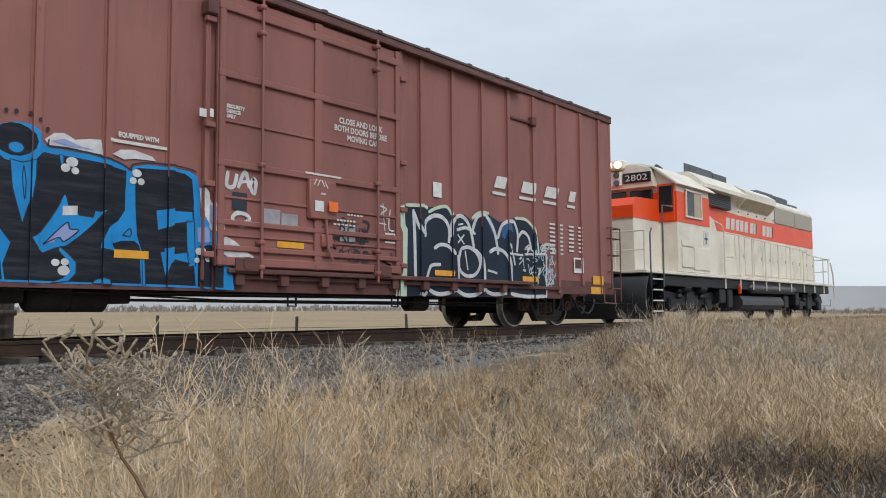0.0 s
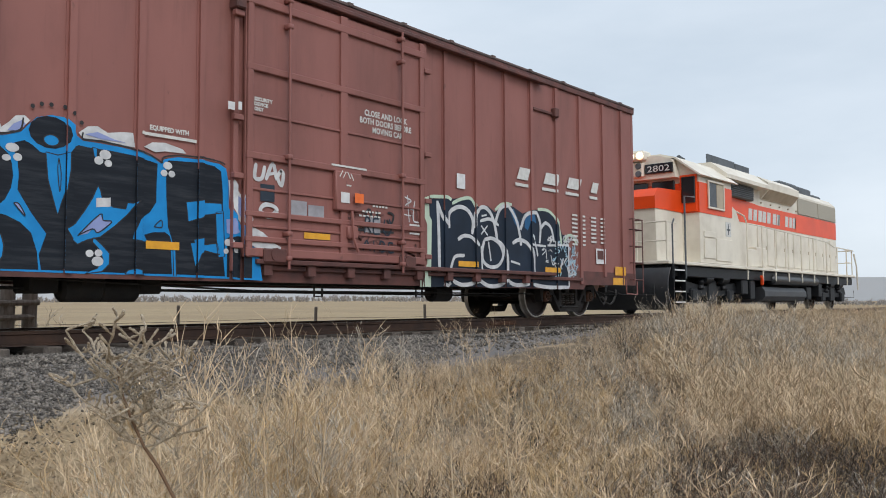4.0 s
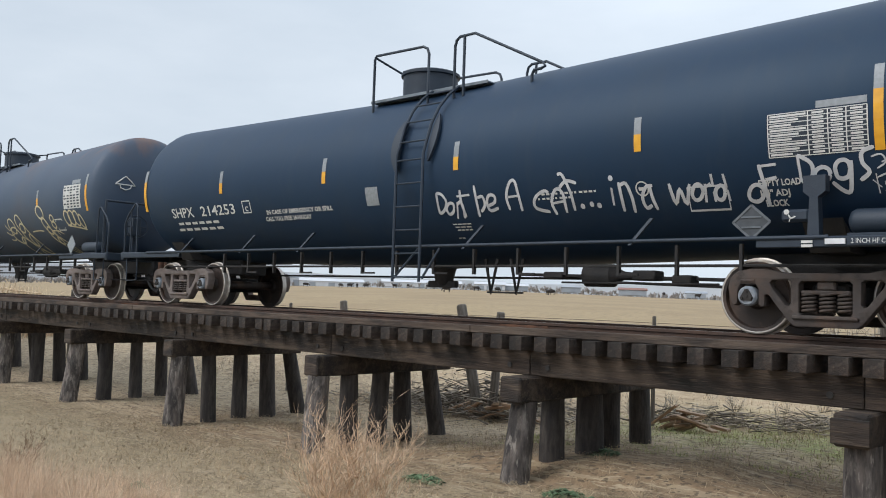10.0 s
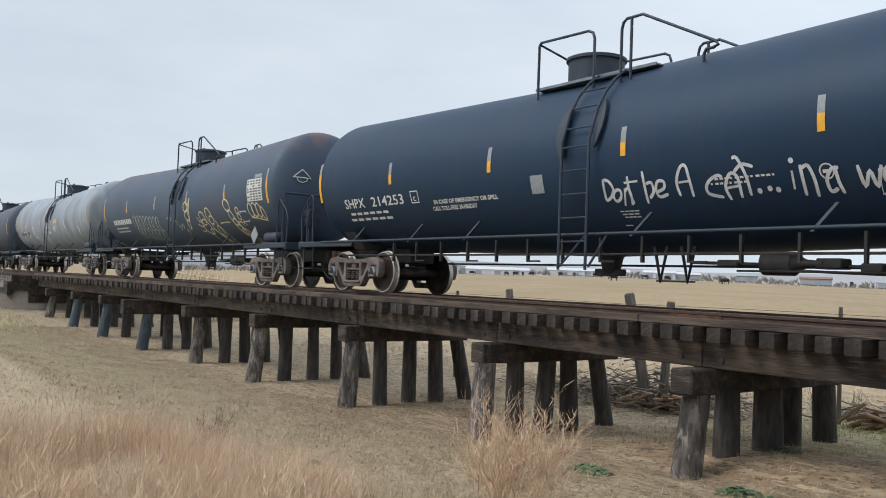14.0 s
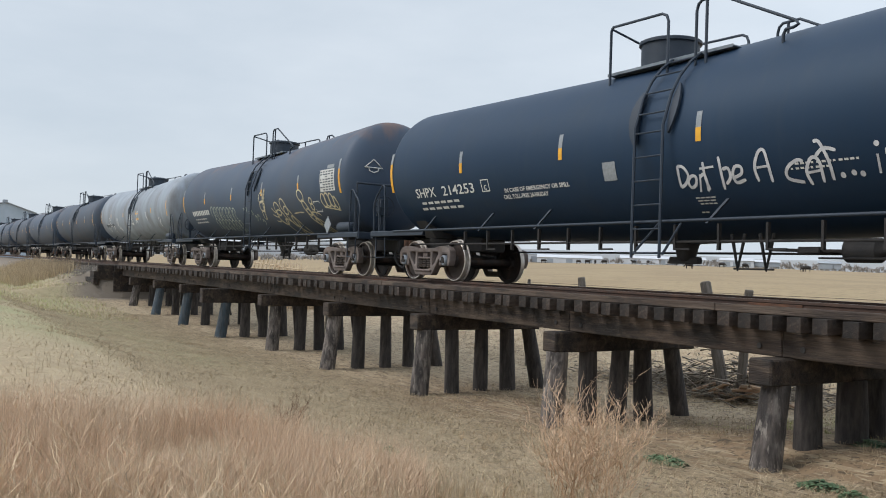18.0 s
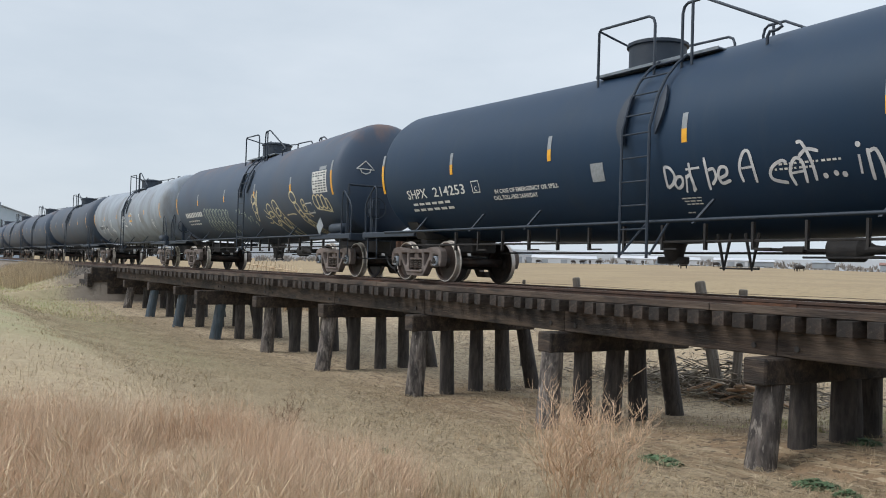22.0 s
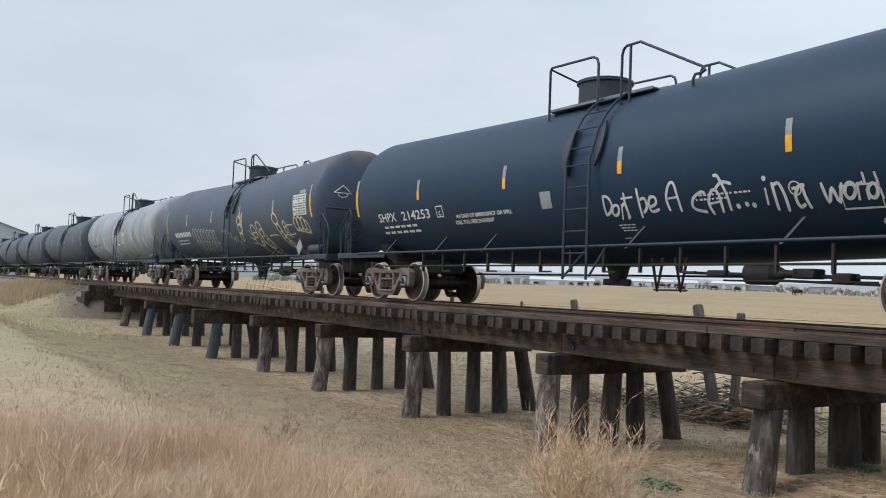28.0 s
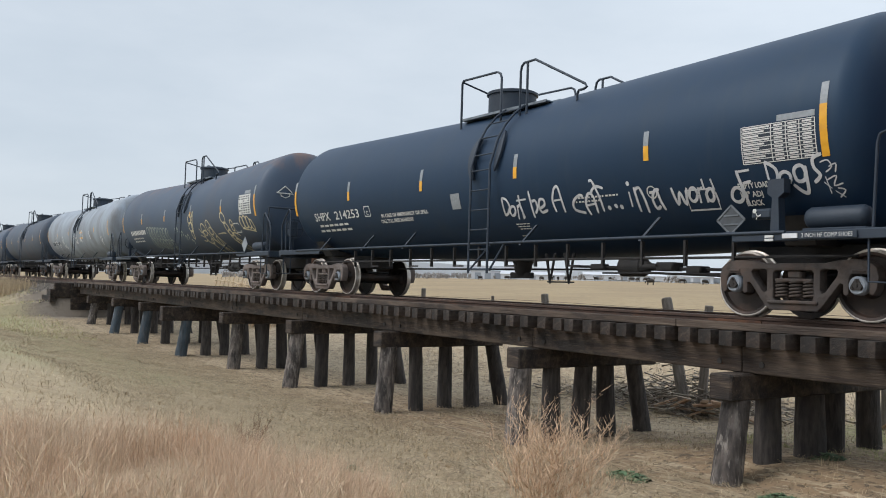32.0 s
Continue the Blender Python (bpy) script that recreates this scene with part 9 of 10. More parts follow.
def strand(vs, fs, pts, r, rg):
    """A thin flat twig that bends through the points."""
    n = len(vs)
    a = rg.uniform(0, 6.28)
    for i, p in enumerate(pts):
        q = r * (1 - 0.6 * i / (len(pts) - 1))
        side = Vector((math.cos(a + i * 0.5), math.sin(a + i * 0.5), 0.3)) * q
        vs += [p - side, p + side]
    for i in range(len(pts) - 1):
        fs.append((n + 2 * i, n + 2 * i + 1, n + 2 * i + 3, n + 2 * i + 2))


def weed_raw(seed, h, spread, stems, twigs, lean=0.3, r=0.004, curl=0.5, wob=0.16):
    """A dry weed: bent stems that fork into fine curling twigs. Vertices and quads."""
    rg = random.Random(seed)
    vs, fs = [], []

    def grow(p, d, l, rr, bits):
        pts = [p]
        for i in range(bits):
            d = (d + Vector((rg.uniform(-1, 1), rg.uniform(-1, 1), rg.uniform(-0.4, 1.0))) * curl * 0.45).normalized()
            p = p + d * l / bits
            pts.append(p)
        strand(vs, fs, pts, rr, rg)
        return pts

    for s in range(stems):
        a = rg.uniform(0, 6.28)
        p = Vector((math.cos(a), math.sin(a), 0)) * rg.uniform(0, spread * 0.15)
        d = Vector((math.cos(a) * lean * rg.uniform(0.1, 1), math.sin(a) * lean * rg.uniform(0.1, 1), 1)).normalized()
        hh = h * rg.uniform(0.6, 1.0)
        stem = [p]
        for i in range(6):
            d = (d + Vector((rg.uniform(-wob, wob), rg.uniform(-wob, wob), 0.03))).normalized()
            p = p + d * hh / 6
            stem.append(p)
        strand(vs, fs, stem, r * 1.3, rg)
        strand(vs, fs, stem, r * 1.3, rg)
        for k in range(twigs):
            f = rg.uniform(0.12, 1.0)
            i = min(5, int(f * 6))
            m = stem[i].lerp(stem[i + 1], f * 6 - i)
            b = rg.uniform(0, 6.28)
            e = (d * 0.75 + Vector((math.cos(b), math.sin(b), rg.uniform(0, 0.5))) * rg.uniform(0.5, 1.0)).normalized()
            l = hh * rg.uniform(0.14, 0.36) * (1.2 - 0.6 * f)
            pts = grow(m, e, l, r * 0.9, 3)
            for t in range(3):
                c = rg.uniform(0, 6.28)
                e2 = (e * 0.7 + Vector((math.cos(c), math.sin(c), rg.uniform(0, 0.9))) * 0.8).normalized()
                grow(pts[rg.randint(1, 3)], e2, l * rg.uniform(0.3, 0.6), r * 0.75, 2)
    return np.array([tuple(v) for v in vs], np.float32), np.array(fs, np.int32)


def scatter_weeds(name, raws, spots, material, label, category="weeds"):
    V, F, o = [], [], 0
    for x, y, s in spots:
        v, f = raws[int(G.integers(len(raws)))]
        a = G.uniform(0, 6.28)
        c, sn = math.cos(a), math.sin(a)
        R = np.array([[c, sn, 0], [-sn, c, 0], [0, 0, 1]])
        V.append(v @ R * s + np.array([x, y, height(x, y) - 0.02]))
        F.append(f + o)
        o += len(v)
    ob = new(name, raw_mesh(name, np.concatenate(V), np.concatenate(F), material))
    return tagged(ob, label, category, kind="stuff")


def forked_raw(seed, h, stems, lean, r, kids=4, depth=2, up=0.3, wob=0.24):
    """A dry weed that forks again and again into thin twigs with upturned tips. Vertices and quads."""
    rg = random.Random(seed)
    vs, fs = [], []

    def grow(p, d, l, rr, level):
        pts, bits = [p], 5 if level == 0 else 4
        for i in range(bits):
            d = (d + Vector((rg.uniform(-wob, wob), rg.uniform(-wob, wob), rg.uniform(-0.5, 1.0) * up))).normalized()
            p = p + d * l / bits
            pts.append(p)
        strand(vs, fs, pts, rr, rg)
        if level == 0:
            strand(vs, fs, pts, rr, rg)
        if level >= depth:
            return
        for k in range(kids - level):
            i = rg.randint(1 if level else 2, bits)
            a = rg.uniform(0, 6.28)
            side = Vector((math.cos(a), math.sin(a), rg.uniform(-0.1, 0.5)))
            grow(pts[i], (d * 0.8 + side * rg.uniform(0.5, 1.0)).normalized(), l * rg.uniform(0.32, 0.62), rr * 0.78, level + 1)

    for q in range(stems):
        a = rg.uniform(0, 6.28)
        m = lean * math.sqrt(rg.uniform(0.0, 1.0))
        grow(Vector((math.cos(a), math.sin(a), 0)) * rg.uniform(0, 0.05), Vector((math.cos(a) * m, math.sin(a) * m, 1)).normalized(), h * rg.uniform(0.45, 0.72), r, 0)
    return np.array([tuple(v) for v in vs], np.float32), np.array(fs, np.int32)


FORK = [forked_raw(k + 200, 1.0, 6, 0.75, 0.0056, 4, 2, 0.3, 0.42) for k in range(7)]
THIN = [forked_raw(k + 240, 1.0, 6, 0.6, 0.0036, 5, 2, 0.3, 0.32) for k in range(5)]
TANGLE = [forked_raw(k + 220, 0.75, 9, 1.8, 0.0054, 4, 2, 0.12, 0.62) for k in range(5)]
KOCHIA = [weed_raw(s, 1.0, 0.5, 4, 10, 0.55, 0.0062, 0.8) for s in range(6)]
STALK = [weed_raw(s + 20, 1.0, 0.3, 2, 13, 0.22, 0.005, 0.8) for s in range(4)]
TUMBLE = [weed_raw(s + 40, 0.7, 0.7, 7, 7, 1.1, 0.006, 1.0) for s in range(5)]


def spots(n, x0, x1, y0, y1, s0, s1, on_bank=False):
    a, b, c = G.uniform(x0, x1, n), G.uniform(y0, y1, n), G.uniform(s0, s1, n)
    keep = [on_bank or natural(float(p), float(q)) > bank(float(p), float(q)) + 0.03 for p, q in zip(a, b)]
    out = []
    for p, q, r, k in zip(a, b, c, keep):
        if k:
            p, q, r = float(p), float(q), float(r)
            if x0 > 3 and q < 9.7:
                # the brush stays low before the open stretch of the bank
                d, ang = math.hypot(p, q), math.degrees(math.atan2(p, q))
                k = 0.06 - 0.058 * ramp(ang, 55, 65)
                if ang > 48 and d > 6:
                    r = min(r, max(0.18, (0.3 - k * d - height(p, q)) / 0.85))
            out.append((p, q, r))
    return out


def patchy(places, seed, level):
    return [p for p in places if noise.noise((p[0] * 0.45, p[1] * 0.6, seed)) > level]


# this darkest layer stands in for shade between the paler twigs
scatter_weeds("dry_brush", TUMBLE, spots(420, 5.0, 25, 2.0, 9.4, 0.4, 0.7), M_TWIGU, "inner brush coloured dark for its shaded gaps")
scatter_weeds("dry_brush", TANGLE + FORK[:2], patchy(spots(480, 8.0, 24, 3.0, 9.6, 0.45, 0.95), 3, -0.05), M_TWIGG, "grey tangled dry brush")
scatter_weeds("dry_brush", FORK + TANGLE, patchy(spots(420, 7, 26, 2.4, 9.6, 0.45, 0.9), 8, -0.1), M_GRASS, "straw-coloured tangled dry brush")
scatter_weeds("dry_brush", FORK, spots(90, 13.5, 30, 7.6, 9.3, 0.6, 0.95, True), M_GRASS, "straw-coloured brush on the side of the bank")
scatter_weeds("dry_brush", TANGLE, spots(90, 13.5, 30, 7.6, 9.2, 0.6, 0.95, True), M_TWIGG, "grey brush on the side of the bank")
scatter_weeds("dry_brush", FORK, patchy(spots(330, 4.2, 13, 1.8, 7.6, 0.4, 0.9), 5, -0.1), M_TWIG, "pale straw-coloured dry weeds")
scatter_weeds("dry_brush", FORK, patchy(spots(480, 4.4, 14, 1.8, 7.2, 0.35, 0.8), 12, -0.15), M_GOLD, "golden dry weeds")
# the M_TWIGU share colours the shaded gaps low in the tangle
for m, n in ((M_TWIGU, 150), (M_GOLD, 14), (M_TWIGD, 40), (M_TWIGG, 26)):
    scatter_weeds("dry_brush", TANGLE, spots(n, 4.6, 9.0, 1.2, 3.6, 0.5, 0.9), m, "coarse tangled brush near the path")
def weed(x, y, raw, s, turn, material, name="dry_weed", label="tall pale dry weed with forked twigs"):
    key = (id(raw), material.name)
    if key not in RAW:
        RAW[key] = raw_mesh(name, raw[0], raw[1], material)
    ob = new(name, RAW[key])
    ob.matrix_basis = pose(x, y, height(x, y) - 0.02, 0, 0, turn) @ Matrix.Scale(s, 4)
    return tagged(ob, label, "weed", "dry weeds beside the line")


COARSE = [forked_raw(k + 300, 1.0, 6, 1.1, 0.0082, 4, 2, 0.2, 0.5) for k in range(4)]
scatter_weeds("dry_brush", COARSE, patchy(spots(170, 6.0, 22, 3.4, 9.0, 0.5, 0.95), 21, -0.05), M_TWIG, "coarse pale branching weeds")
scatter_weeds("dry_brush", COARSE, patchy(spots(110, 7.0, 20, 3.0, 9.0, 0.5, 0.95), 17, 0.0), M_TWIGG, "coarse grey branching weeds")
tall = []
for k in range(170):
    a, r = math.radians(G.uniform(65, 82)), G.uniform(9, 20)
    tall.append((float(math.sin(a) * r), float(math.cos(a) * r), float(G.uniform(0.8, 1.2))))
scatter_weeds("dry_brush", FORK + COARSE[:2], tall, M_TWIG, "tall pale brush along the path")
scatter_weeds("dry_brush", FORK, [(x + 0.4, y, s) for x, y, s in tall], M_GRASS, "tall straw-coloured brush along the path")
for raws, m in ((FORK, M_GRASS), (TANGLE, M_TWIGG), (COARSE, M_TWIG)):
    scatter_weeds("dry_brush", raws, spots(90, 22, 46, 5.5, 9.6, 0.8, 1.3, True), m, "brush on the bank far along the line")
scatter_weeds("dry_brush", TANGLE, spots(60, 11, 17, 17, 20, 1.1, 1.7), M_TWIGG, "grey bushes beyond the line")
for x, y, s, m in ((-1.45, 8.25, 1.0, 40), (-0.95, 8.4, 0.85, 130), (-1.9, 8.6, 0.7, 220), (-0.4, 8.3, 0.7, 300)):
    weed(x, y, COARSE[int(m / 100)], s, m, M_TWIG, "fallen_branch", "pale bare branches in the hollow")
scatter_weeds("dry_brush", FORK, spots(26, 2.4, 4.4, 3.0, 7.4, 0.2, 0.45), M_TWIG, "sparse pale dry weeds")
scatter_weeds("dry_brush", KOCHIA + TUMBLE, spots(70, -13, 2.4, 5.0, 8.4, 0.12, 0.34), M_TWIG, "small pale dry weeds in the hollow")
scatter_weeds("dry_brush", TUMBLE + KOCHIA, spots(120, -30, 30, 15.5, 20, 0.4, 1.1), M_TWIGG, "grey dry brush across the line")
scatter_weeds("dry_brush", KOCHIA + STALK, spots(40, -2.2, 3.5, 17.4, 19.4, 0.5, 0.95), M_CANE, "orange-brown weed stalks beside the fence")
scatter_weeds("dry_brush", TUMBLE + KOCHIA, spots(46, -9, 12, 21, 27, 1.6, 2.6), M_TWIGG, "tall grey brush beyond the fence")
scatter_weeds("dry_brush", STALK, spots(16, 3, 12, 13.6, 15.5, 0.5, 1.0), M_TWIGG, "bare weed stalks beyond the line")


for k, (x, y, s) in enumerate(((0.45, 8.2, 1.3), (0.6, 8.35, 1.05), (1.45, 8.4, 1.15), (1.62, 8.2, 1.0), (0.95, 8.0, 0.9))):
    weed(x, y, STALK[k % 4], s, k * 61, M_TWIGG if k % 2 else M_TWIG, label="tall dry weed beside the trestle end")
def turned(a, r):
    return -math.sin(math.radians(a)) * r, math.cos(math.radians(a)) * r


FINE = [weed_raw(s + 120, 1.0, 0.45, 3, 16, 0.45, 0.0022, 1.2, 0.34) for s in range(5)]
for k in range(56):
    x, y = turned(-28.5 - (k * 7.3) % 16, 3.7 + (k * 1.37) % 3.0)
    weed(x, y, FINE[k % 5], 0.95 + 0.085 * ((k * 5) % 9), k * 49, (M_TWIG, M_GOLD, M_TWIG, M_GRASS, M_TWIGG)[k % 5])
for k, (x, y, s) in enumerate(((2.3, 3.7, 1.35), (3.3, 4.6, 1.4), (4.0, 4.4, 1.5), (4.3, 5.3, 1.5), (5.1, 5.2, 1.35), (5.6, 5.6, 1.4), (6.6, 5.8, 1.35), (7.6, 5.9, 1.3), (3.0, 5.7, 1.2), (4.9, 4.2, 1.25),
                               (2.7, 5.0, 1.1), (6.1, 4.7, 1.1), (8.4, 6.3, 1.2), (9.6, 6.4, 1.15))):
    weed(x, y, FINE[k % 5], s, k * 77, M_TWIG)


def beaded(s, pts, r0, r1, rg, n=5, rough=0.3):
    """A tube whose thickness is uneven, as seed heads make it."""
    fine = [p.lerp(q, t) for p, q in zip(pts, pts[1:]) for t in (0, 0.33, 0.67)] + [pts[-1]]
    m = len(fine) - 1
    s.tube(fine, r0, n, True, radii=[(r0 + (r1 - r0) * i / m) * rg.uniform(1 - rough, 1 + rough) for i in range(m + 1)])


def curl_up(s, p, d, l, r0, r1, rg, bits=5, rough=0.3, rise=0.34):
    """A twig that leaves sideways, turns upward and ends in a fuzzy tip."""
    pts = [p]
    for i in range(bits):
        d = (d + Vector((rg.uniform(-0.42, 0.42), rg.uniform(-0.42, 0.42), rg.uniform(-0.08, rise)))).normalized()
        p = p + d * l / bits
        pts.append(p)
    beaded(s, pts, r0, r1, rg, 5, rough)
    return pts


def seeded_weed(x, y, stem, seed, n, reach, thick, stem_mat, twig_mat, label, low=0.5, rough=0.3):
    """stem: the bends of the main stem above the foot; branches leave its upper part and fork into short twigs."""
    rg = random.Random(seed)
    w = thing("seeded_weed", label, "weed", "dry weeds beside the line", pose(x, y, height(x, y) - 0.02))
    stem = [Vector(p) for p in stem]
    s = Shape()
    beaded(s, stem, 0.0058, 0.0036, rg, 6, 0.12)
    part("stem", s, stem_mat, w, "dry weed stem", 60)
    last = len(stem) - 1
    for k in range(n):
        u = (low + (1 - low) * (k + rg.random()) / n) * (last - 0.01)
        i = int(u)
        m = stem[i].lerp(stem[i + 1], u - i)
        a = k * 2.4 + rg.uniform(-0.5, 0.5)
        s = Shape()
        l = reach * rg.uniform(0.55, 1.1) * (1.15 - 0.5 * u / last)
        pts = curl_up(s, m, Vector((math.cos(a), math.sin(a), rg.uniform(0.1, 0.7))), l, thick * 0.75, thick * 0.8, rg, 6, rough)
        for q in range(rg.randint(5, 8)):
            b = rg.uniform(0, 6.28)
            t = curl_up(s, pts[rg.randint(1, 6)], Vector((math.cos(b), math.sin(b), 0.35)), l * rg.uniform(0.16, 0.42), thick * 0.7, thick, rg, 4, rough)
            if rg.random() < 0.6:
                b = rg.uniform(0, 6.28)
                curl_up(s, t[2], Vector((math.cos(b), math.sin(b), 0.5)), l * rg.uniform(0.1, 0.2), thick * 0.7, thick, rg, 3, rough)
        part("branch", s, twig_mat, w, "", 60)


M_FUZZ = mat("fuzzy_grey_seed_twigs", (0.5, 0.42, 0.32), (0.3, 0.24, 0.17), 60, 0.95, bump=0.8, bscale=160)
seeded_weed(1.49, 2.1, ((0, 0, 0), (-0.03, 0, 0.4), (-0.06, 0, 0.75), (-0.107, -0.017, 1.04), (-0.178, 0.028, 1.21), (-0.209, 0.047, 1.265), (-0.234, 0.06, 1.33), (-0.26, 0.077, 1.41), (-0.27, 0.08, 1.48)), 3, 22, 0.36, 0.004,
            M_TWIGD, M_FUZZ, "tall dead weed with a dark stem and fuzzy grey twigs", 0.58, 0.45)
for k, (a, r, h) in enumerate(((-38.4, 4.2, 1.62), (-44.0, 4.0, 1.5), (-47.4, 4.4, 1.45), (-35.6, 4.6, 1.35), (-50.5, 4.7, 1.35), (-29.6, 3.4, 1.3), (-41.5, 4.9, 1.6), (-54.5, 5.2, 1.4), (-33.4, 3.9, 1.3))):
    lean = 0.1 * math.sin(k * 2.3)
    seeded_weed(*turned(a, r), [(lean * h * t * t + 0.012 * math.sin(7 * t + k), 0.02 * math.sin(9 * t + 2 * k), h * 0.84 * t) for t in (0, 0.2, 0.4, 0.55, 0.7, 0.85, 1.0)], 20 + k, 13, 0.2, 0.0024,
                M_TWIG, M_TWIG if k % 2 else M_FUZZ, "tall pale weed with upturned curling twigs", 0.45, 0.25)


def fan(n, a0, a1, r0, r1, s0, s1):
    out = []
    for k in range(n):
        x, y = turned(G.uniform(a0, a1), G.uniform(r0, r1))
        out.append((float(x), float(y), float(G.uniform(s0, s1))))
    return out


scatter_weeds("dry_brush", THIN + FINE[:2], fan(90, 58, 97, 3.0, 5.2, 0.5, 0.9), M_TWIG, "pale twiggy weeds before the russet grass")
scatter_weeds("dry_brush", TANGLE, fan(36, 60, 97, 3.0, 4.6, 0.5, 0.85), M_TWIGG, "pale grey twiggy weeds before the russet grass")
scatter_weeds("dry_brush", THIN, fan(80, 60, 96, 3.2, 5.8, 0.35, 0.62), M_GRASS, "straw-coloured twiggy weeds before the russet grass")
scatter_weeds("dry_brush", FINE + STALK, fan(22, 52, 66, 4.2, 5.6, 0.35, 0.62), M_CANE, "orange-brown upright stalks")
# dark-coloured weeds imitate shaded gaps in the russet grass
scatter_weeds("dry_brush", TUMBLE, fan(26, 58, 95, 3.2, 6.5, 0.3, 0.55), M_TWIGU, "weeds coloured dark as shade among the grass")
BUSH = [weed_raw(s + 70, 1.0, 1.0, 13, 19, 0.6, 0.0046, 1.1, 0.2) for s in range(2)]
UPRIGHT = [forked_raw(k + 260, 1.0, 15, 0.62, 0.0042, 5, 3, 0.24, 0.17) for k in range(3)]
scatter_weeds("dry_brush", TANGLE, fan(70, -73, -57, 8.5, 12.5, 0.5, 0.8), M_TWIGG, "grey mounds of tangled brush")
scatter_weeds("dry_brush", FORK, fan(90, -79, -64, 13, 20, 0.95, 1.25), M_TWIGG, "tall grey brush along the bank")
scatter_weeds("dry_brush", COARSE, fan(26, -72, -56, 8.5, 12.5, 0.5, 0.75), M_TWIGG, "bare grey branches on the tangled brush")
# more dark-coloured twigs for the shaded hollows of the brush
scatter_weeds("dry_brush", TUMBLE, fan(60, -74, -48, 4.0, 7.5, 0.35, 0.6), M_TWIGU, "inner brush coloured dark for its shaded gaps")
M_TANBUSH = mat("pinkish_tan_stems", (0.6, 0.42, 0.28), (0.52, 0.37, 0.24), 2, 0.85, island=0.25)
for k, (x, y, s) in enumerate(((-6.25, 5.6, 1.5), (-6.7, 5.75, 1.25), (-5.95, 5.7, 1.25))):
    weed(x, y, UPRIGHT[k % 3], s, 20 + 80 * k, M_TANBUSH, "dry_bush", "upright pinkish-tan dry bush")
M_STALK = mat("golden_dry_stalks", (0.56, 0.4, 0.22), (0.44, 0.31, 0.17), 2, 0.85, island=0.3)
for k, (x, y, s) in enumerate(((1.15, 9.3, 1.1), (1.3, 9.2, 0.9), (1.02, 9.2, 0.8))):
    weed(x, y, THIN[k % 5], s, 30 + 70 * k, M_STALK, "dry_plant", "upright golden dry stalks beside the trestle end")
for k, (x, y, s) in enumerate(((1.75, 9.3, 0.7), (2.05, 9.1, 0.8))):
    weed(x, y, BUSH[k % 2], s, 50 + 110 * k, M_TWIGG, "dry_bush", "pale grey dry bush beside the trestle end")
for k, (x, y, s) in enumerate(((-1.15, 9.0, 0.75), (-0.7, 9.1, 0.6), (-0.3, 9.0, 0.5), (0.55, 9.6, 0.6), (-1.5, 9.2, 0.6), (0.15, 8.8, 0.45))):
    weed(x, y, COARSE[k % 4], s, 15 + 67 * k, M_TWIG, "fallen_branch", "pale bare branches in the hollow")
weed(1.35, 8.3, BUSH[1], 0.75, 70, M_TWIGG, "dry_bush", "pale grey dry bush beside the trestle end")
weed(-8.9, 3.6, BUSH[1], 0.55, 200, M_TWIGD, "dry_bush", "small brown seeded dry bush")
for k, (x, y, s) in enumerate(((-1.3, 8.0, 0.6), (-0.95, 7.9, 0.65), (-0.55, 8.1, 0.55), (-0.2, 7.8, 0.5), (0.2, 8.3, 0.5), (-1.6, 8.1, 0.5), (0.5, 7.6, 0.4), (-2.0, 7.7, 0.4))):
    weed(x, y, FINE[k % 5] if k % 2 else TUMBLE[k % 5], s, k * 53, M_TWIG, label="pale curling dry weed in the hollow")
weed(-1.0, 6.6, TUMBLE[0], 0.9, 10, M_TWIG, "fallen_branch", "pale bare branches lying in the hollow")
weed(-0.2, 6.9, TUMBLE[1], 0.8, 120, M_TWIG, "fallen_branch", "pale bare branches lying in the hollow")


def leafy(x, y, r, n, seed):
    rg = np.random.default_rng(seed)
    a, d = rg.uniform(0, 6.28, n), r * np.sqrt(rg.uniform(0, 1, n))
    px, py = x + np.cos(a) * d * 1.5, y + np.sin(a) * d
    pz = ground_of(px, py) + rg.uniform(0.01, 0.1, n) * (1.2 - d / r)
    v = np.empty((n, 4, 3))
    t = rg.uniform(0, 6.28, n)
    for k in range(4):
        q = t + k * np.pi / 2
        l = np.where(k % 2, 0.018, 0.04)
        v[:, k] = np.stack([px + np.cos(q) * l, py + np.sin(q) * l, pz + rg.uniform(-0.012, 0.02, n)], 1)
    f = np.arange(n)[:, None] * 4 + np.arange(4)[None]
    ob = new("green_weed", raw_mesh("green_weed", v.reshape(-1, 3), f, M_GREEN))
    tagged(ob, "low patch of bright green leaves on bare soil", "weed", "green weeds on the soil")


for k, (x, y, r) in enumerate(((-8.1, 8.7, 0.33), (-6.2, 9.3, 0.28), (-5.6, 9.0, 0.15), (-9.4, 5.2, 0.2), (-7.0, 11.5, 0.3))):
    leafy(x, y, r * 0.7, int(420 * r / 0.3), k)


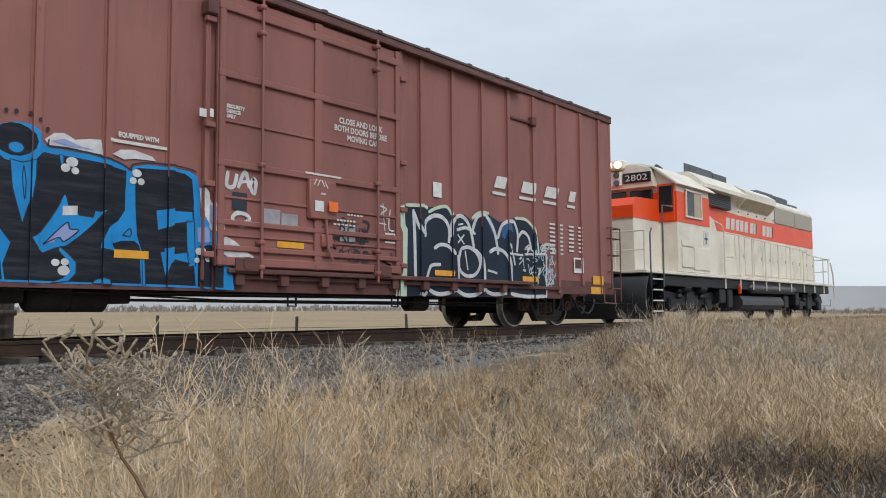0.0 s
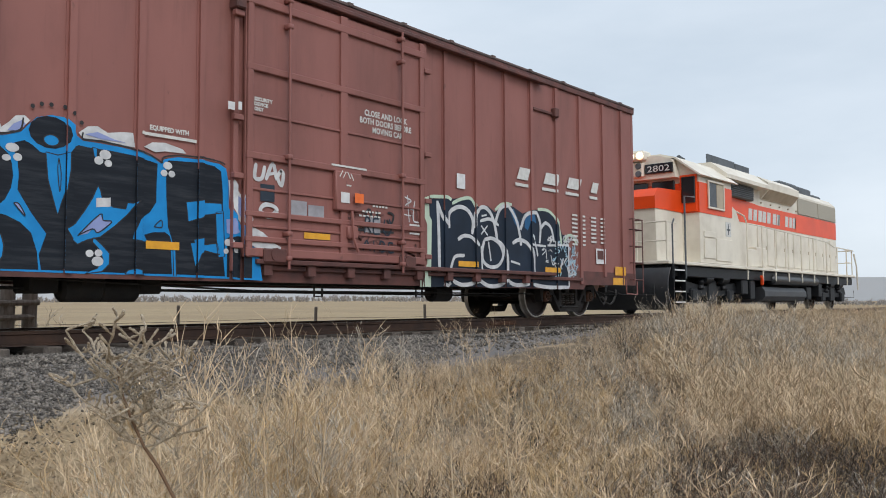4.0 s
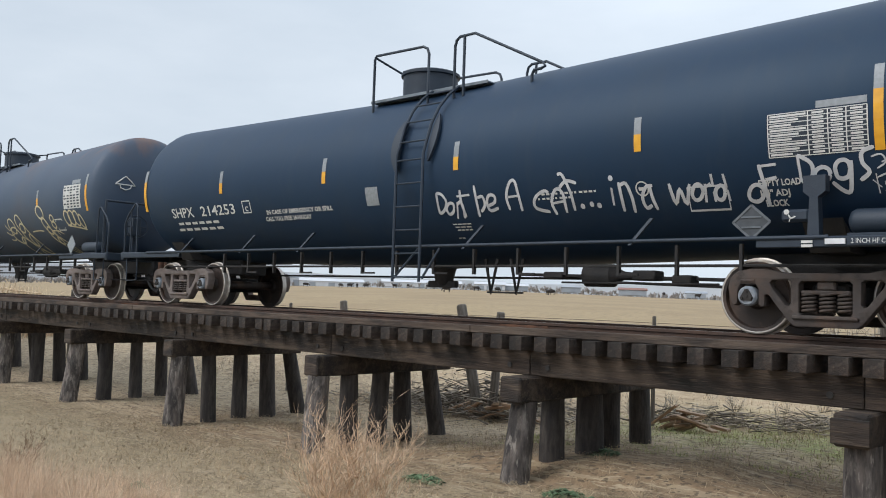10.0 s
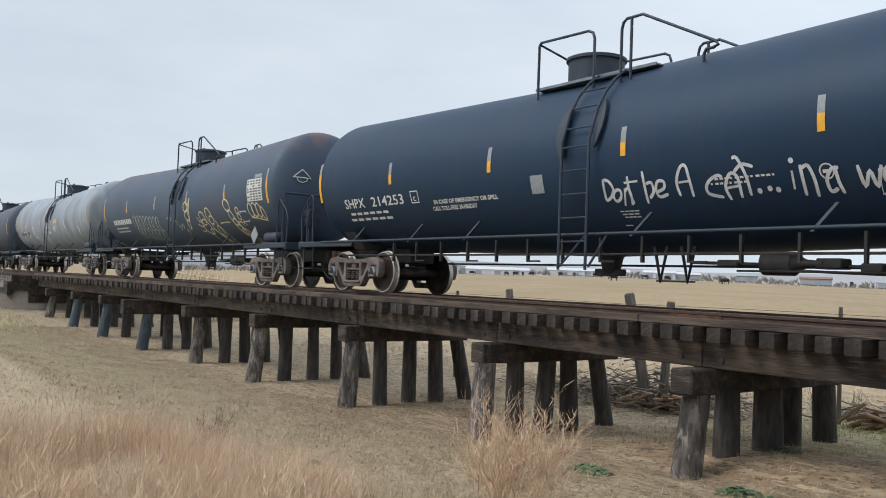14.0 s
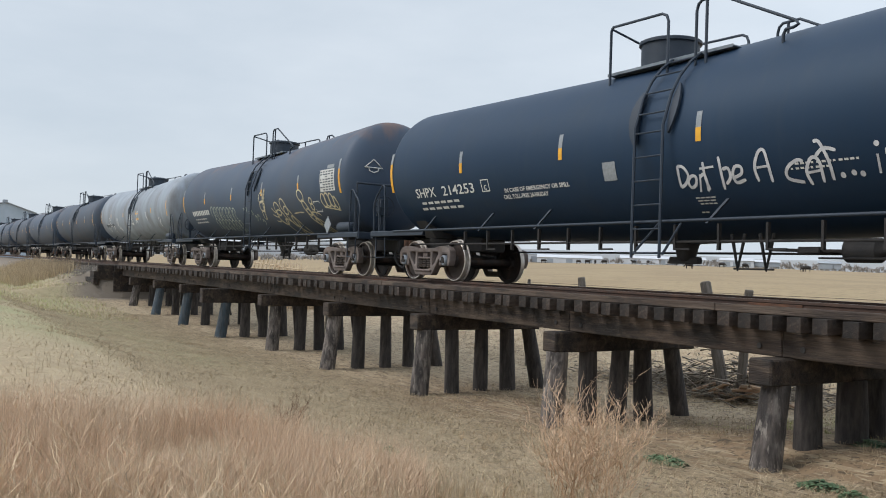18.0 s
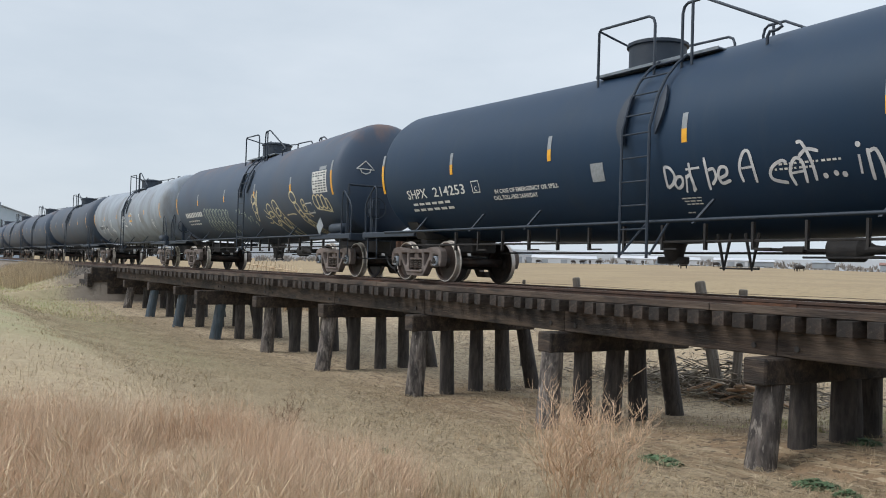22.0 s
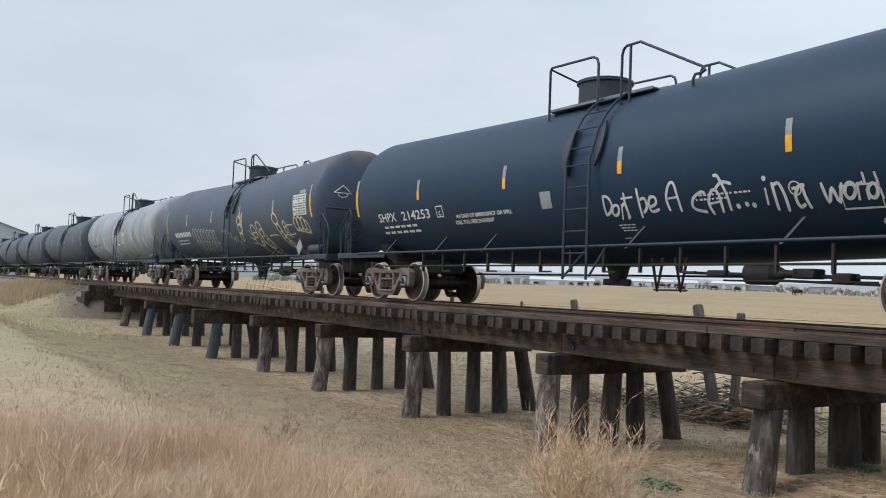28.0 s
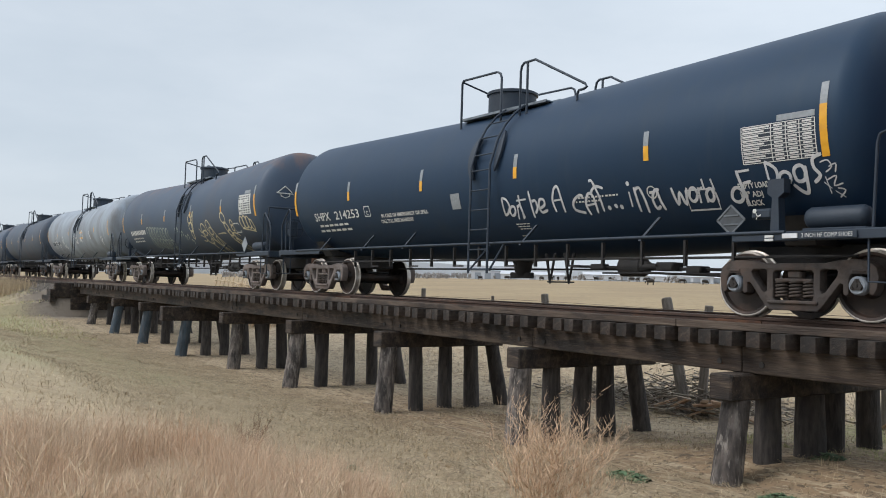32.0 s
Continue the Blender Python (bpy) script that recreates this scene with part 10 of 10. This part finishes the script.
def stones(name, n, x0, x1, y0, y1, size, label, material=None, category="ballast"):
    x, y = G.uniform(x0, x1, n), G.uniform(y0, y1, n)
    if name == "ballast":
        k = np.array([bank(float(p), float(q)) > natural(float(p), float(q)) - 0.04 for p, q in zip(x, y)])
        k &= G.uniform(0, 1, n) < np.clip((y - np.array([edge(float(v)) for v in x]) - 0.12 * np.sin(x * 1.7) - 0.08 * np.sin(x * 4.3)) / 0.12, 0.03, 1)
        x, y, n = x[k], y[k], int(k.sum())
    s = size * G.uniform(0.5, 1.25, n)
    z = ground_of(x, y) + s * 0.25
    base = np.array([(1, 0, 0), (-1, 0, 0), (0, 1, 0), (0, -1, 0), (0, 0, 1), (0, 0, -1)], float)
    v = base[None] * G.uniform(0.55, 1.1, (n, 6, 1)) + G.normal(0, 0.22, (n, 6, 3))
    v[..., 2] *= 0.75
    v = v * s[:, None, None] + np.stack([x, y, z], 1)[:, None]
    t = np.array([(0, 2, 4), (2, 1, 4), (1, 3, 4), (3, 0, 4), (2, 0, 5), (1, 2, 5), (3, 1, 5), (0, 3, 5)])
    f = (np.arange(n)[:, None, None] * 6 + t[None]).reshape(-1, 3)
    ob = new(name, raw_mesh(name, v.reshape(-1, 3), f, material or M_STONE))
    return tagged(ob, label, category, kind="stuff")


stones("ballast", 64000, 1.6, 11, 8.2, 9.95, 0.025, "grey crushed-rock ballast on the bank")
stones("ballast", 9000, 11, 30, 8.6, 9.95, 0.042, "grey crushed-rock ballast on the bank")
stones("ballast", 7000, 2.4, 18, 9.9, 12.6, 0.036, "grey crushed-rock ballast between the rails")
stones("ballast", 5000, -64, -48.5, 7.2, 9.9, 0.04, "grey crushed-rock ballast on the far bank")
stones("gravel", 1600, 0.3, 3.2, 7.6, 9.5, 0.02, "loose stones on the sand beside the trestle end")
stones("gravel", 2600, 1.2, 9, 6.6, 8.6, 0.014, "loose gravel at the foot of the bank")


def boulder(x, y, r, seed, sink=0.4):
    bm = bmesh.new()
    bmesh.ops.create_icosphere(bm, subdivisions=3, radius=1)
    for v in bm.verts:
        k = 1 + 0.42 * noise.noise(v.co * 1.3 + Vector((seed, 0, 0))) + 0.14 * noise.noise(v.co * 3.2 + Vector((0, seed, 0)))
        v.co = Vector((v.co.x * 1.35, v.co.y, v.co.z * 0.75)) * k * r
    me = bpy.data.meshes.new("boulder")
    bm.to_mesh(me)
    bm.free()
    me.materials.append(M_BOULDER)
    me.polygons.foreach_set("use_smooth", [True] * len(me.polygons))
    ob = new("boulder", me)
    ob.matrix_basis = pose(x, y, height(x, y) + r * (0.75 - sink) * 0.6, 0, 0, seed * 40)
    tagged(ob, "pale rounded boulder half sunk in soil", "boulder", "boulders below the trestle end")


for k, (x, y, r) in enumerate(((0.06, 10.2, 0.2), (0.72, 10.25, 0.15), (-0.85, 10.3, 0.07), (1.05, 9.9, 0.1), (-0.3, 9.85, 0.06))):
    boulder(x, y, r, k + 1)

# heap of pale reeds beside the line, far along
x, y = -44.6 + G.normal(0, 2.0, 1600), 17.9 + G.normal(0, 0.5, 1600)
blades("reed_heap", x, y, G.uniform(0.9, 2.5, 1600) * np.clip(1.15 - np.abs(x + 45) / 7, 0.3, 1), G.uniform(0.015, 0.03, 1600), 0.5, M_TWIG, "heap of pale dry reeds beside the line", "reeds")


def pole_frame(x0, x1, top, lean, n):
    """A lattice of pale poles propped against the heap."""
    f = thing("pole_frame", "bleached lattice of thin poles propped on reeds", "frame", "pole frames on the heap")
    z0 = height((x0 + x1) / 2, 17.0) - 0.05
    for k in range(n):
        x = x0 + (x1 - x0) * k / (n - 1)
        part("upright_pole", Shape().tube([(x, 16.9, z0), (x + lean, 17.3, top)], 0.035, 6), M_TWIG, f)
    for k in range(5):
        z = z0 + (top - z0) * (k + 0.6) / 5
        q = lean * (z - z0) / (top - z0)
        part("cross_pole", Shape().tube([(x0 - 0.2 + q, 16.9 + 0.08 * k, z), (x1 + 0.2 + q, 16.95 + 0.08 * k, z - 0.12)], 0.032, 6), M_TWIG, f)


pole_frame(-48.6, -44.6, 0.4, 0.25, 7)
pole_frame(-43.9, -40.6, 0.25, -0.9, 9)


# ---- fence, junk and the far distance ----
M_POST = mat("grey_fence_wood", (0.2, 0.175, 0.15), (0.11, 0.095, 0.08), 6, 0.9, bump=0.6, bscale=20, stretch=(3, 3, 0.5))
M_WIRE = mat("rusty_wire", (0.12, 0.09, 0.075), (0.08, 0.06, 0.05), 6, 0.8)
M_IRON = mat("orange_rusted_iron", (0.44, 0.22, 0.12), (0.26, 0.14, 0.085), 5, 0.9, bump=0.4)
M_PLANK = mat("split_lumber", (0.38, 0.235, 0.14), (0.24, 0.175, 0.12), 5, 0.85, rand=0.3, stretch=(0.5, 4, 4))
M_HEAP = mat("grey_brown_sticks", (0.3, 0.26, 0.21), (0.16, 0.13, 0.1), 2, 0.9, island=0.5)
M_COW = mat("black_hide", (0.015, 0.013, 0.012), (0.03, 0.024, 0.02), 3, 0.8)
M_SHED = mat("white_sheet_metal", (0.56, 0.57, 0.6), (0.47, 0.485, 0.51), 0.2, 0.6)
M_SHEDG = mat("grey_sheet_metal", (0.3, 0.33, 0.36), (0.24, 0.26, 0.29), 0.2, 0.6)
M_SHEDB = mat("blue_grey_sheet_metal", (0.36, 0.42, 0.49), (0.3, 0.36, 0.42), 0.3, 0.6)
# the hills' haze is only this pale blue-grey colour
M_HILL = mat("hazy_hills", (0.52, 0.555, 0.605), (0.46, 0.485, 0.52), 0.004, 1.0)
# bark colour made paler to include the haze of distance
M_WOOD = mat("bare_hazed_far_trees", (0.31, 0.285, 0.262), (0.23, 0.21, 0.195), 0.3, 0.95, island=0.25)
M_SHEDR = mat("dull_red_roof", (0.25, 0.13, 0.1), (0.2, 0.1, 0.08), 0.3, 0.8)


def post(x, y, top, r, lean=0.0, turn=0, label="weathered grey wooden fence post"):
    z0 = height(x, y) - 0.3
    s = Shape()
    n = 9
    for_ring = [(z0, 1.05), (z0 + (top - z0) * 0.5, 1.0), (top - 0.03, 0.93), (top, 0.8)]
    vs = [(rr * r * math.cos(2 * math.pi * k / n) * (1 + 0.1 * math.sin(3 * k)), rr * r * math.sin(2 * math.pi * k / n), z - z0) for z, rr in for_ring for k in range(n)]
    fs = [(i * n + k, i * n + (k + 1) % n, (i + 1) * n + (k + 1) % n, (i + 1) * n + k) for i in range(3) for k in range(n)] + [tuple(range(n)), tuple(range(3 * n, 4 * n))]
    solid("fence_post", s.add(vs, fs), M_POST, label, "fence post", group="fence posts across the line", at=pose(x, y, z0, 0, lean, turn))


for x, top, r, lean in ((-17.15, 0.2, 0.11, -9), (-12.75, 0.27, 0.13, -14), (-12.45, 0.05, 0.1, 4), (-19.8, 0.05, 0.05, 0), (-23.5, 0.2, 0.08, 3), (-28, 0.25, 0.08, -4), (-33, 0.2, 0.08, 2), (-8.4, 0.1, 0.04, 0),
                       (-3.9, 0.25, 0.09, -6), (-0.95, 0.55, 0.14, -10), (3.2, 0.35, 0.07, 0), (10.5, 0.3, 0.04, 0), (14.5, 0.25, 0.045, 2), (19, 0.3, 0.045, -3), (24, 0.3, 0.045, 0)):
    post(x, 16 + 0.03 * x, top, r, lean)
brace = thing("fence_brace", "weathered grey timber corner brace of a fence", "fence")
for x, top, r in ((5.15, 0.85, 0.09), (6.75, 0.8, 0.13), (7.15, 0.82, 0.13)):
    part("post", Shape().tube([(x, 16, -2.0), (x + 0.03, 16, top)], r, 10), M_POST, brace, smooth=40)
for z, x0, x1 in ((0.32, 4.4, 7.3), (0.05, 3.9, 7.2)):
    part("rail", Shape().tube([(x0, 15.9, z), (x1, 15.9, z + 0.05)], 0.055, 8), M_POST, brace, smooth=40)
wire = Shape()
for z in (-0.05, -0.35, -0.65):
    wire.tube([(x, 16 + 0.03 * x, z + 0.02 * math.sin(x)) for x in range(-34, 26, 4)], 0.006, 4)
solid("fence_wire", wire, M_WIRE, "thin rusty wire strung along the fence", "fence wire")


def iron_wheel(x, y, z, r, turn):
    """A toothed ground wheel of a scrapped farm implement, on its own leg."""
    w = thing("toothed_implement", "old rusted toothed farm implement standing in weeds", "implement", "rusted farm implements in the weeds", pose(x, y, z, 0, 0, turn))
    part("rim", Shape().tube([(r * math.cos(a), 0, r * math.sin(a)) for a in np.linspace(0, 2 * math.pi, 25)], 0.017, 6, cap=False), M_IRON, w, smooth=60)
    for k in range(20):
        a = k * math.pi / 10
        part("tooth", Shape().tube([(r * math.cos(a), 0, r * math.sin(a)), ((r + 0.05) * math.cos(a + 0.16), 0, (r + 0.05) * math.sin(a + 0.16))], 0.014, 4), M_WIRE if k % 3 else M_IRON, w)
    for k in range(4):
        a = k * math.pi / 4 + x
        part("spoke", Shape().tube([(r * math.cos(a), 0, r * math.sin(a)), (-r * math.cos(a), 0, -r * math.sin(a))], 0.009, 5), M_WIRE, w)
    part("hub", Shape().lathe([(-0.06, 0.045), (0.06, 0.045)], 10, "y"), M_IRON, w)
    part("leg", Shape().tube([(0, 0.05, 0), (0.04, 0.07, height(x, y) - z - 0.05)], 0.022, 6), M_IRON, w)


for x, y, z, r, t in ((-0.95, 17.0, 0.19, 0.185, 10), (-0.49, 17.05, 0.175, 0.165, -14), (0.05, 17.1, 0.16, 0.225, 12), (0.3, 17.5, 0.13, 0.17, -20), (-0.3, 17.4, 0.14, 0.17, 22)):
    iron_wheel(x, y, z, r, t)
solid("wooden_pole", Shape().tube([(-0.62, 16.9, -0.1), (0.3, 16.95, 0.27)], 0.022, 6), M_PLANK, "pale wooden pole leaning on the rusted wheels", "pole")
bin_z = height(0.7, 17.0)
hopper = thing("seed_hopper", "orange rusted tapered iron hopper on thin legs", "hopper", at=pose(0.7, 17.0, 0))
part("hopper_box", Shape().add([(a * q, b * q, z) for z, q in ((-0.03, 0.1), (0.3, 0.2), (0.38, 0.22)) for a, b in ((-1, -1), (1, -1), (1, 1), (-1, 1))], [(4 * i + k, 4 * i + (k + 1) % 4, 4 * i + 4 + (k + 1) % 4, 4 * i + 4 + k) for i in (0, 1) for k in range(4)] + [(3, 2, 1, 0), (8, 9, 10, 11)]), M_IRON, hopper)
for sx in (-0.16, 0.16):
    for sy in (-0.14, 0.14):
        part("leg", Shape().tube([(sx, sy, 0.3), (sx * 0.8, sy * 0.8, bin_z - 0.05)], 0.02, 5), M_IRON, hopper)

# heap of brushwood and split boards past the trestle
rg = random.Random(3)
vs, fs = [], []
for k in range(1300):
    x, y = rg.gauss(-13.6, 1.7), rg.gauss(16.0, 0.5)
    z = height(x, y) + abs(rg.gauss(0, 0.36)) * max(0.1, 1 - abs(x + 13.2) / 4)
    a = rg.uniform(0, 6.28)
    l = rg.uniform(0.15, 0.7)
    d = Vector((math.cos(a), math.sin(a) * 0.6, rg.uniform(-0.25, 0.35))) * l * 0.5
    p = Vector((x, y, z + 0.05))
    twig(vs, fs, p - d, p + d, rg.uniform(0.008, 0.028), 0.008)
for k in range(620):
    x, y = rg.uniform(-9.0, -2.6), rg.gauss(17.0, 0.35)
    z = height(x, y) + abs(rg.gauss(0, 0.13))
    a, l = rg.uniform(0, 6.28), rg.uniform(0.2, 0.8)
    d = Vector((math.cos(a), math.sin(a) * 0.6, rg.uniform(-0.15, 0.3))) * l * 0.5
    p = Vector((x, y, z + 0.05))
    twig(vs, fs, p - d, p + d, rg.uniform(0.008, 0.02), 0.006)
tagged(new("brushwood", raw_mesh("brushwood", np.array([tuple(v) for v in vs]), np.array(fs), M_HEAP)), "heap of grey brushwood and sticks", "brush pile", kind="stuff")
for k, (x, y, z, l, rx, rz) in enumerate(((-11.9, 15.3, 0.25, 1.2, -22, 20), (-11.2, 15.4, 0.15, 1.3, 10, -12), (-7.86, 15.2, 0.3, 0.62, -40, 8), (-7.35, 15.3, 0.36, 0.6, 3, -10), (-7.28, 15.2, 0.22, 0.6, 14, 12),
                                         (-7.6, 15.45, 0.3, 0.5, -12, 25), (-7.1, 15.4, 0.1, 0.45, 8, -20), (-12.4, 15.6, 0.1, 1.1, 5, 40))):
    solid("board", Shape().box(-l / 2, l / 2, -0.08, 0.08, -0.02, 0.02, 0.005), M_PLANK, "split raw board lying on the heap", "board", group="boards on the heap",
          at=pose(x, y, height(x, y) + z, 0, rx, rz))

rg = random.Random(8)
for k in range(16):
    x, y, l = rg.gauss(-7.55, 0.22) if k < 10 else rg.gauss(-11.9, 0.55), 15.5 + rg.uniform(-0.3, 0.3), rg.uniform(0.3, 0.6) if k < 10 else rg.uniform(0.5, 1.1)
    solid("board", Shape().box(-l / 2, l / 2, -0.07, 0.07, -0.03, 0.03, 0.008), M_PLANK, "split raw board lying on the heap", "board", group="boards on the heap",
          at=pose(x, y, height(x, y) + 0.06 + 0.02 * k, 0, rg.uniform(-25, 25), rg.uniform(-50, 50)))


def cow(x, y, turn, graze, seed):
    z = height(x, y)
    c = thing("cow", "black cow grazing on the pasture" if graze else "black cow standing on the pasture", "cow", "cattle on the pasture", pose(x, y, z, 0, 0, turn))
    body = Shape().lathe([(-0.95, 0.12), (-0.85, 0.3), (-0.4, 0.42), (0.2, 0.44), (0.7, 0.38), (0.95, 0.2)], 12, "x", (0, 0, 1.0))
    part("body", body, M_COW, c, smooth=60)
    if graze:
        part("head", Shape().tube([(0.8, 0, 1.1), (1.2, 0, 0.7), (1.35, 0, 0.35)], 0.2, 8, r2=0.1), M_COW, c, smooth=60)
    else:
        part("head", Shape().tube([(0.8, 0, 1.15), (1.2, 0, 1.45), (1.55, 0, 1.35)], 0.2, 8, r2=0.1), M_COW, c, smooth=60)
    for lx in (-0.7, 0.65):
        for ly in (-0.2, 0.2):
            part("leg", Shape().tube([(lx, ly, 0.75), (lx, ly, 0.0)], 0.09, 6, r2=0.06), M_COW, c)
    part("tail", Shape().tube([(-0.95, 0, 1.15), (-1.05, 0, 0.5)], 0.03, 5), M_COW, c)


for k, (az, r) in enumerate(((48.9, 205), (48.3, 212), (47.8, 208), (47.2, 215), (45.3, 210), (44.4, 216), (43.0, 205), (42.6, 200), (42.1, 212), (41.8, 150), (41.9, 210), (39.8, 185), (38.4, 170), (35.0, 150), (34.8, 152),
                             (27.5, 205), (25.4, 190), (51.2, 220), (20.5, 200), (53, 210))):
    a = math.radians(az)
    r *= 1.4
    cow(-math.sin(a) * r, math.cos(a) * r, (k * 67) % 360, k % 3 != 1, k)


def shed(az, r, w, d, h, wall, roof, label):
    a = math.radians(az)
    x, y = -math.sin(a) * r, math.cos(a) * r
    z = height(x, y) - 0.2
    b = thing("farm_shed", label, "shed", "farm buildings beyond the pasture", pose(x, y, z, 0, 0, az))
    part("wall", Shape().box(-w / 2, w / 2, -d / 2, d / 2, 0, h), wall, b)
    part("roof", Shape().slab_x([(-d / 2 - 0.3, h), (0, h + d * 0.1), (d / 2 + 0.3, h), (d / 2, h - 0.15), (-d / 2, h - 0.15)], -w / 2 - 0.3, w / 2 + 0.3), roof, b)
    for k in range(3):
        part("door", Shape().box(-w * 0.3 + k * w * 0.3 - 1.2, -w * 0.3 + k * w * 0.3 + 1.2, -d / 2 - 0.06, -d / 2 - 0.01, 0, h * 0.75), M_SHEDG, b)


shed(38.9, 320, 11.2, 10, 2, M_SHED, M_SHED, "long white metal farm shed")
shed(37.2, 330, 9.6, 9, 1.7, M_SHEDG, M_SHED, "white-roofed grey farm shed")
shed(49.5, 330, 24, 12, 2, M_SHED, M_SHED, "long white metal barn")
shed(52.5, 340, 12.8, 12, 3.4, M_SHED, M_SHEDG, "tall white metal barn")
shed(43.5, 345, 32, 12, 1.9, M_SHED, M_SHED, "long low white barn roof")
shed(29.5, 310, 9.6, 8, 1.9, M_SHEDG, M_SHEDR, "small house with dull red roof")
shed(25.5, 320, 7.2, 8, 1.7, M_SHED, M_SHEDG, "small white house past the pasture")
shed(22.0, 315, 11.2, 8, 1.9, M_SHED, M_SHED, "low white farm shed")
shed(33.5, 330, 7.2, 8, 2, M_SHEDG, M_SHEDG, "small grey farm shed")
shed(15.0, 330, 9.6, 8, 1.9, M_SHED, M_SHEDG, "low white farm shed")
barn = thing("barn", "tall blue-grey metal barn with low gable roof far along the line", "barn", at=pose(-315, 24.8, -2, 0, 0, 0))
part("wall", Shape().box(-15, 15, -8.6, 8.6, 0, 15.2), M_SHEDB, barn)
part("gable", Shape().slab_x([(-8.6, 15.2), (0, 18.0), (8.6, 15.2)], -15, 15), M_SHEDB, barn)
part("roof", Shape().slab_x([(-9.2, 15.0), (0, 18.1), (9.2, 15.0), (9.2, 15.3), (0, 18.4), (-9.2, 15.3)], -15.5, 15.5), M_SHEDG, barn)
part("vent", Shape().box(13, 15, -0.7, 0.7, 18.2, 19.0, 0.1), M_SHEDG, barn)


def far_trees():
    rgn = np.random.default_rng(9)
    vs, fs = [], []
    for k in range(4400):
        az, r = math.radians(rgn.uniform(-80, 70)), rgn.uniform(330, 460)
        x, y = -math.sin(az) * r, math.cos(az) * r
        h = rgn.uniform(0.5, 2.8)
        z = height(x, y)
        for t in range(9):
            a = rgn.uniform(0, 6.28)
            b = Vector((x, y, z + h * rgn.uniform(0, 0.5)))
            twig(vs, fs, b, b + Vector((math.cos(a) * h * 0.35, math.sin(a) * h * 0.35, h * rgn.uniform(0.25, 0.6))), 0.3, 0.08)
    tagged(new("far_trees", raw_mesh("far_trees", np.array([tuple(v) for v in vs]), np.array(fs), M_WOOD)), "bare scrub and trees along the far edge of the pasture", "trees", kind="stuff")


far_trees()


def bare_tree(x, y, h, seed):
    rg = random.Random(seed)
    z = height(x, y)
    t = thing("bare_tree", "thin bare leafless sapling across the line", "tree", at=pose(x, y, z))
    part("trunk", Shape().tube([(0, 0, 0), (0.05, 0, h * 0.5), (0, 0, h)], 0.035, 6, r2=0.012), M_TWIGG, t)
    vs, fs = [], []
    for k in range(46):
        b = Vector((0, 0, h * rg.uniform(0.25, 1)))
        a = rg.uniform(0, 6.28)
        e = b + Vector((math.cos(a), math.sin(a), rg.uniform(0.3, 1.1))) * h * rg.uniform(0.08, 0.25)
        twig(vs, fs, b, e, 0.01, 0.004)
        for j in range(3):
            a = rg.uniform(0, 6.28)
            m = b.lerp(e, rg.uniform(0.4, 1))
            twig(vs, fs, m, m + Vector((math.cos(a), math.sin(a), rg.uniform(0.2, 1))) * h * 0.07, 0.005, 0.003)
    part("crown", raw_mesh("crown", np.array([tuple(v) for v in vs]), np.array(fs), M_TWIGG), None, t)


bare_tree(-3.3, 24, 4.6, 1)
bare_tree(-2.2, 25, 3.4, 2)
bare_tree(-6.0, 22, 2.6, 3)


def hills():
    n = 160
    vs, fs = [], []
    for i in range(n):
        az = math.radians(-110 + 215 * i / (n - 1))
        r = 3300
        d = math.degrees(az)
        el = 1.5 + 0.35 * noise.noise((i * 0.05, 0, 5)) + 0.15 * noise.noise((i * 0.21, 0, 9)) - 0.55 * ramp(d, 55, 80)
        x, y = -math.sin(az) * r, math.cos(az) * r
        vs += [(x, y, -60), (x, y, r * math.tan(math.radians(el)))]
    fs = [(2 * i, 2 * i + 2, 2 * i + 3, 2 * i + 1) for i in range(n - 1)]
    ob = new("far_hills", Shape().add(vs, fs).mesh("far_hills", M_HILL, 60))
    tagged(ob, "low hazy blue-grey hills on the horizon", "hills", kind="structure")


hills()


# ---- what moves: the train rolls to a stand, then backs away ----
SHIFT = [(0, -0.145), (0.5, -0.05), (1.0, 0.0), (4.5, 0.0), (10, 0.0), (19, -0.005), (20, -0.03), (21, -0.075), (22, -0.15), (23, -0.275), (24, -0.425), (25, -0.62), (25.5, -0.72),
         (26.5, -0.98), (27.5, -1.27), (28, -1.45), (28.5, -1.64), (29, -1.83), (29.5, -2.03), (30, -2.26), (30.5, -2.5), (31, -2.76), (31.5, -3.04), (32, -3.33)]


def motions():
    for car in TRAIN:
        p = car.matrix_basis.translation.copy()
        walk(car, [(t, pose(p.x + d, p.y, p.z)) for t, d in SHIFT])
    for ob, x in WHEELSETS:
        walk(ob, [(t, pose(x, 0, 0.457) @ Matrix.Rotation(d / 0.457, 4, "Y")) for t, d in SHIFT])


motions()
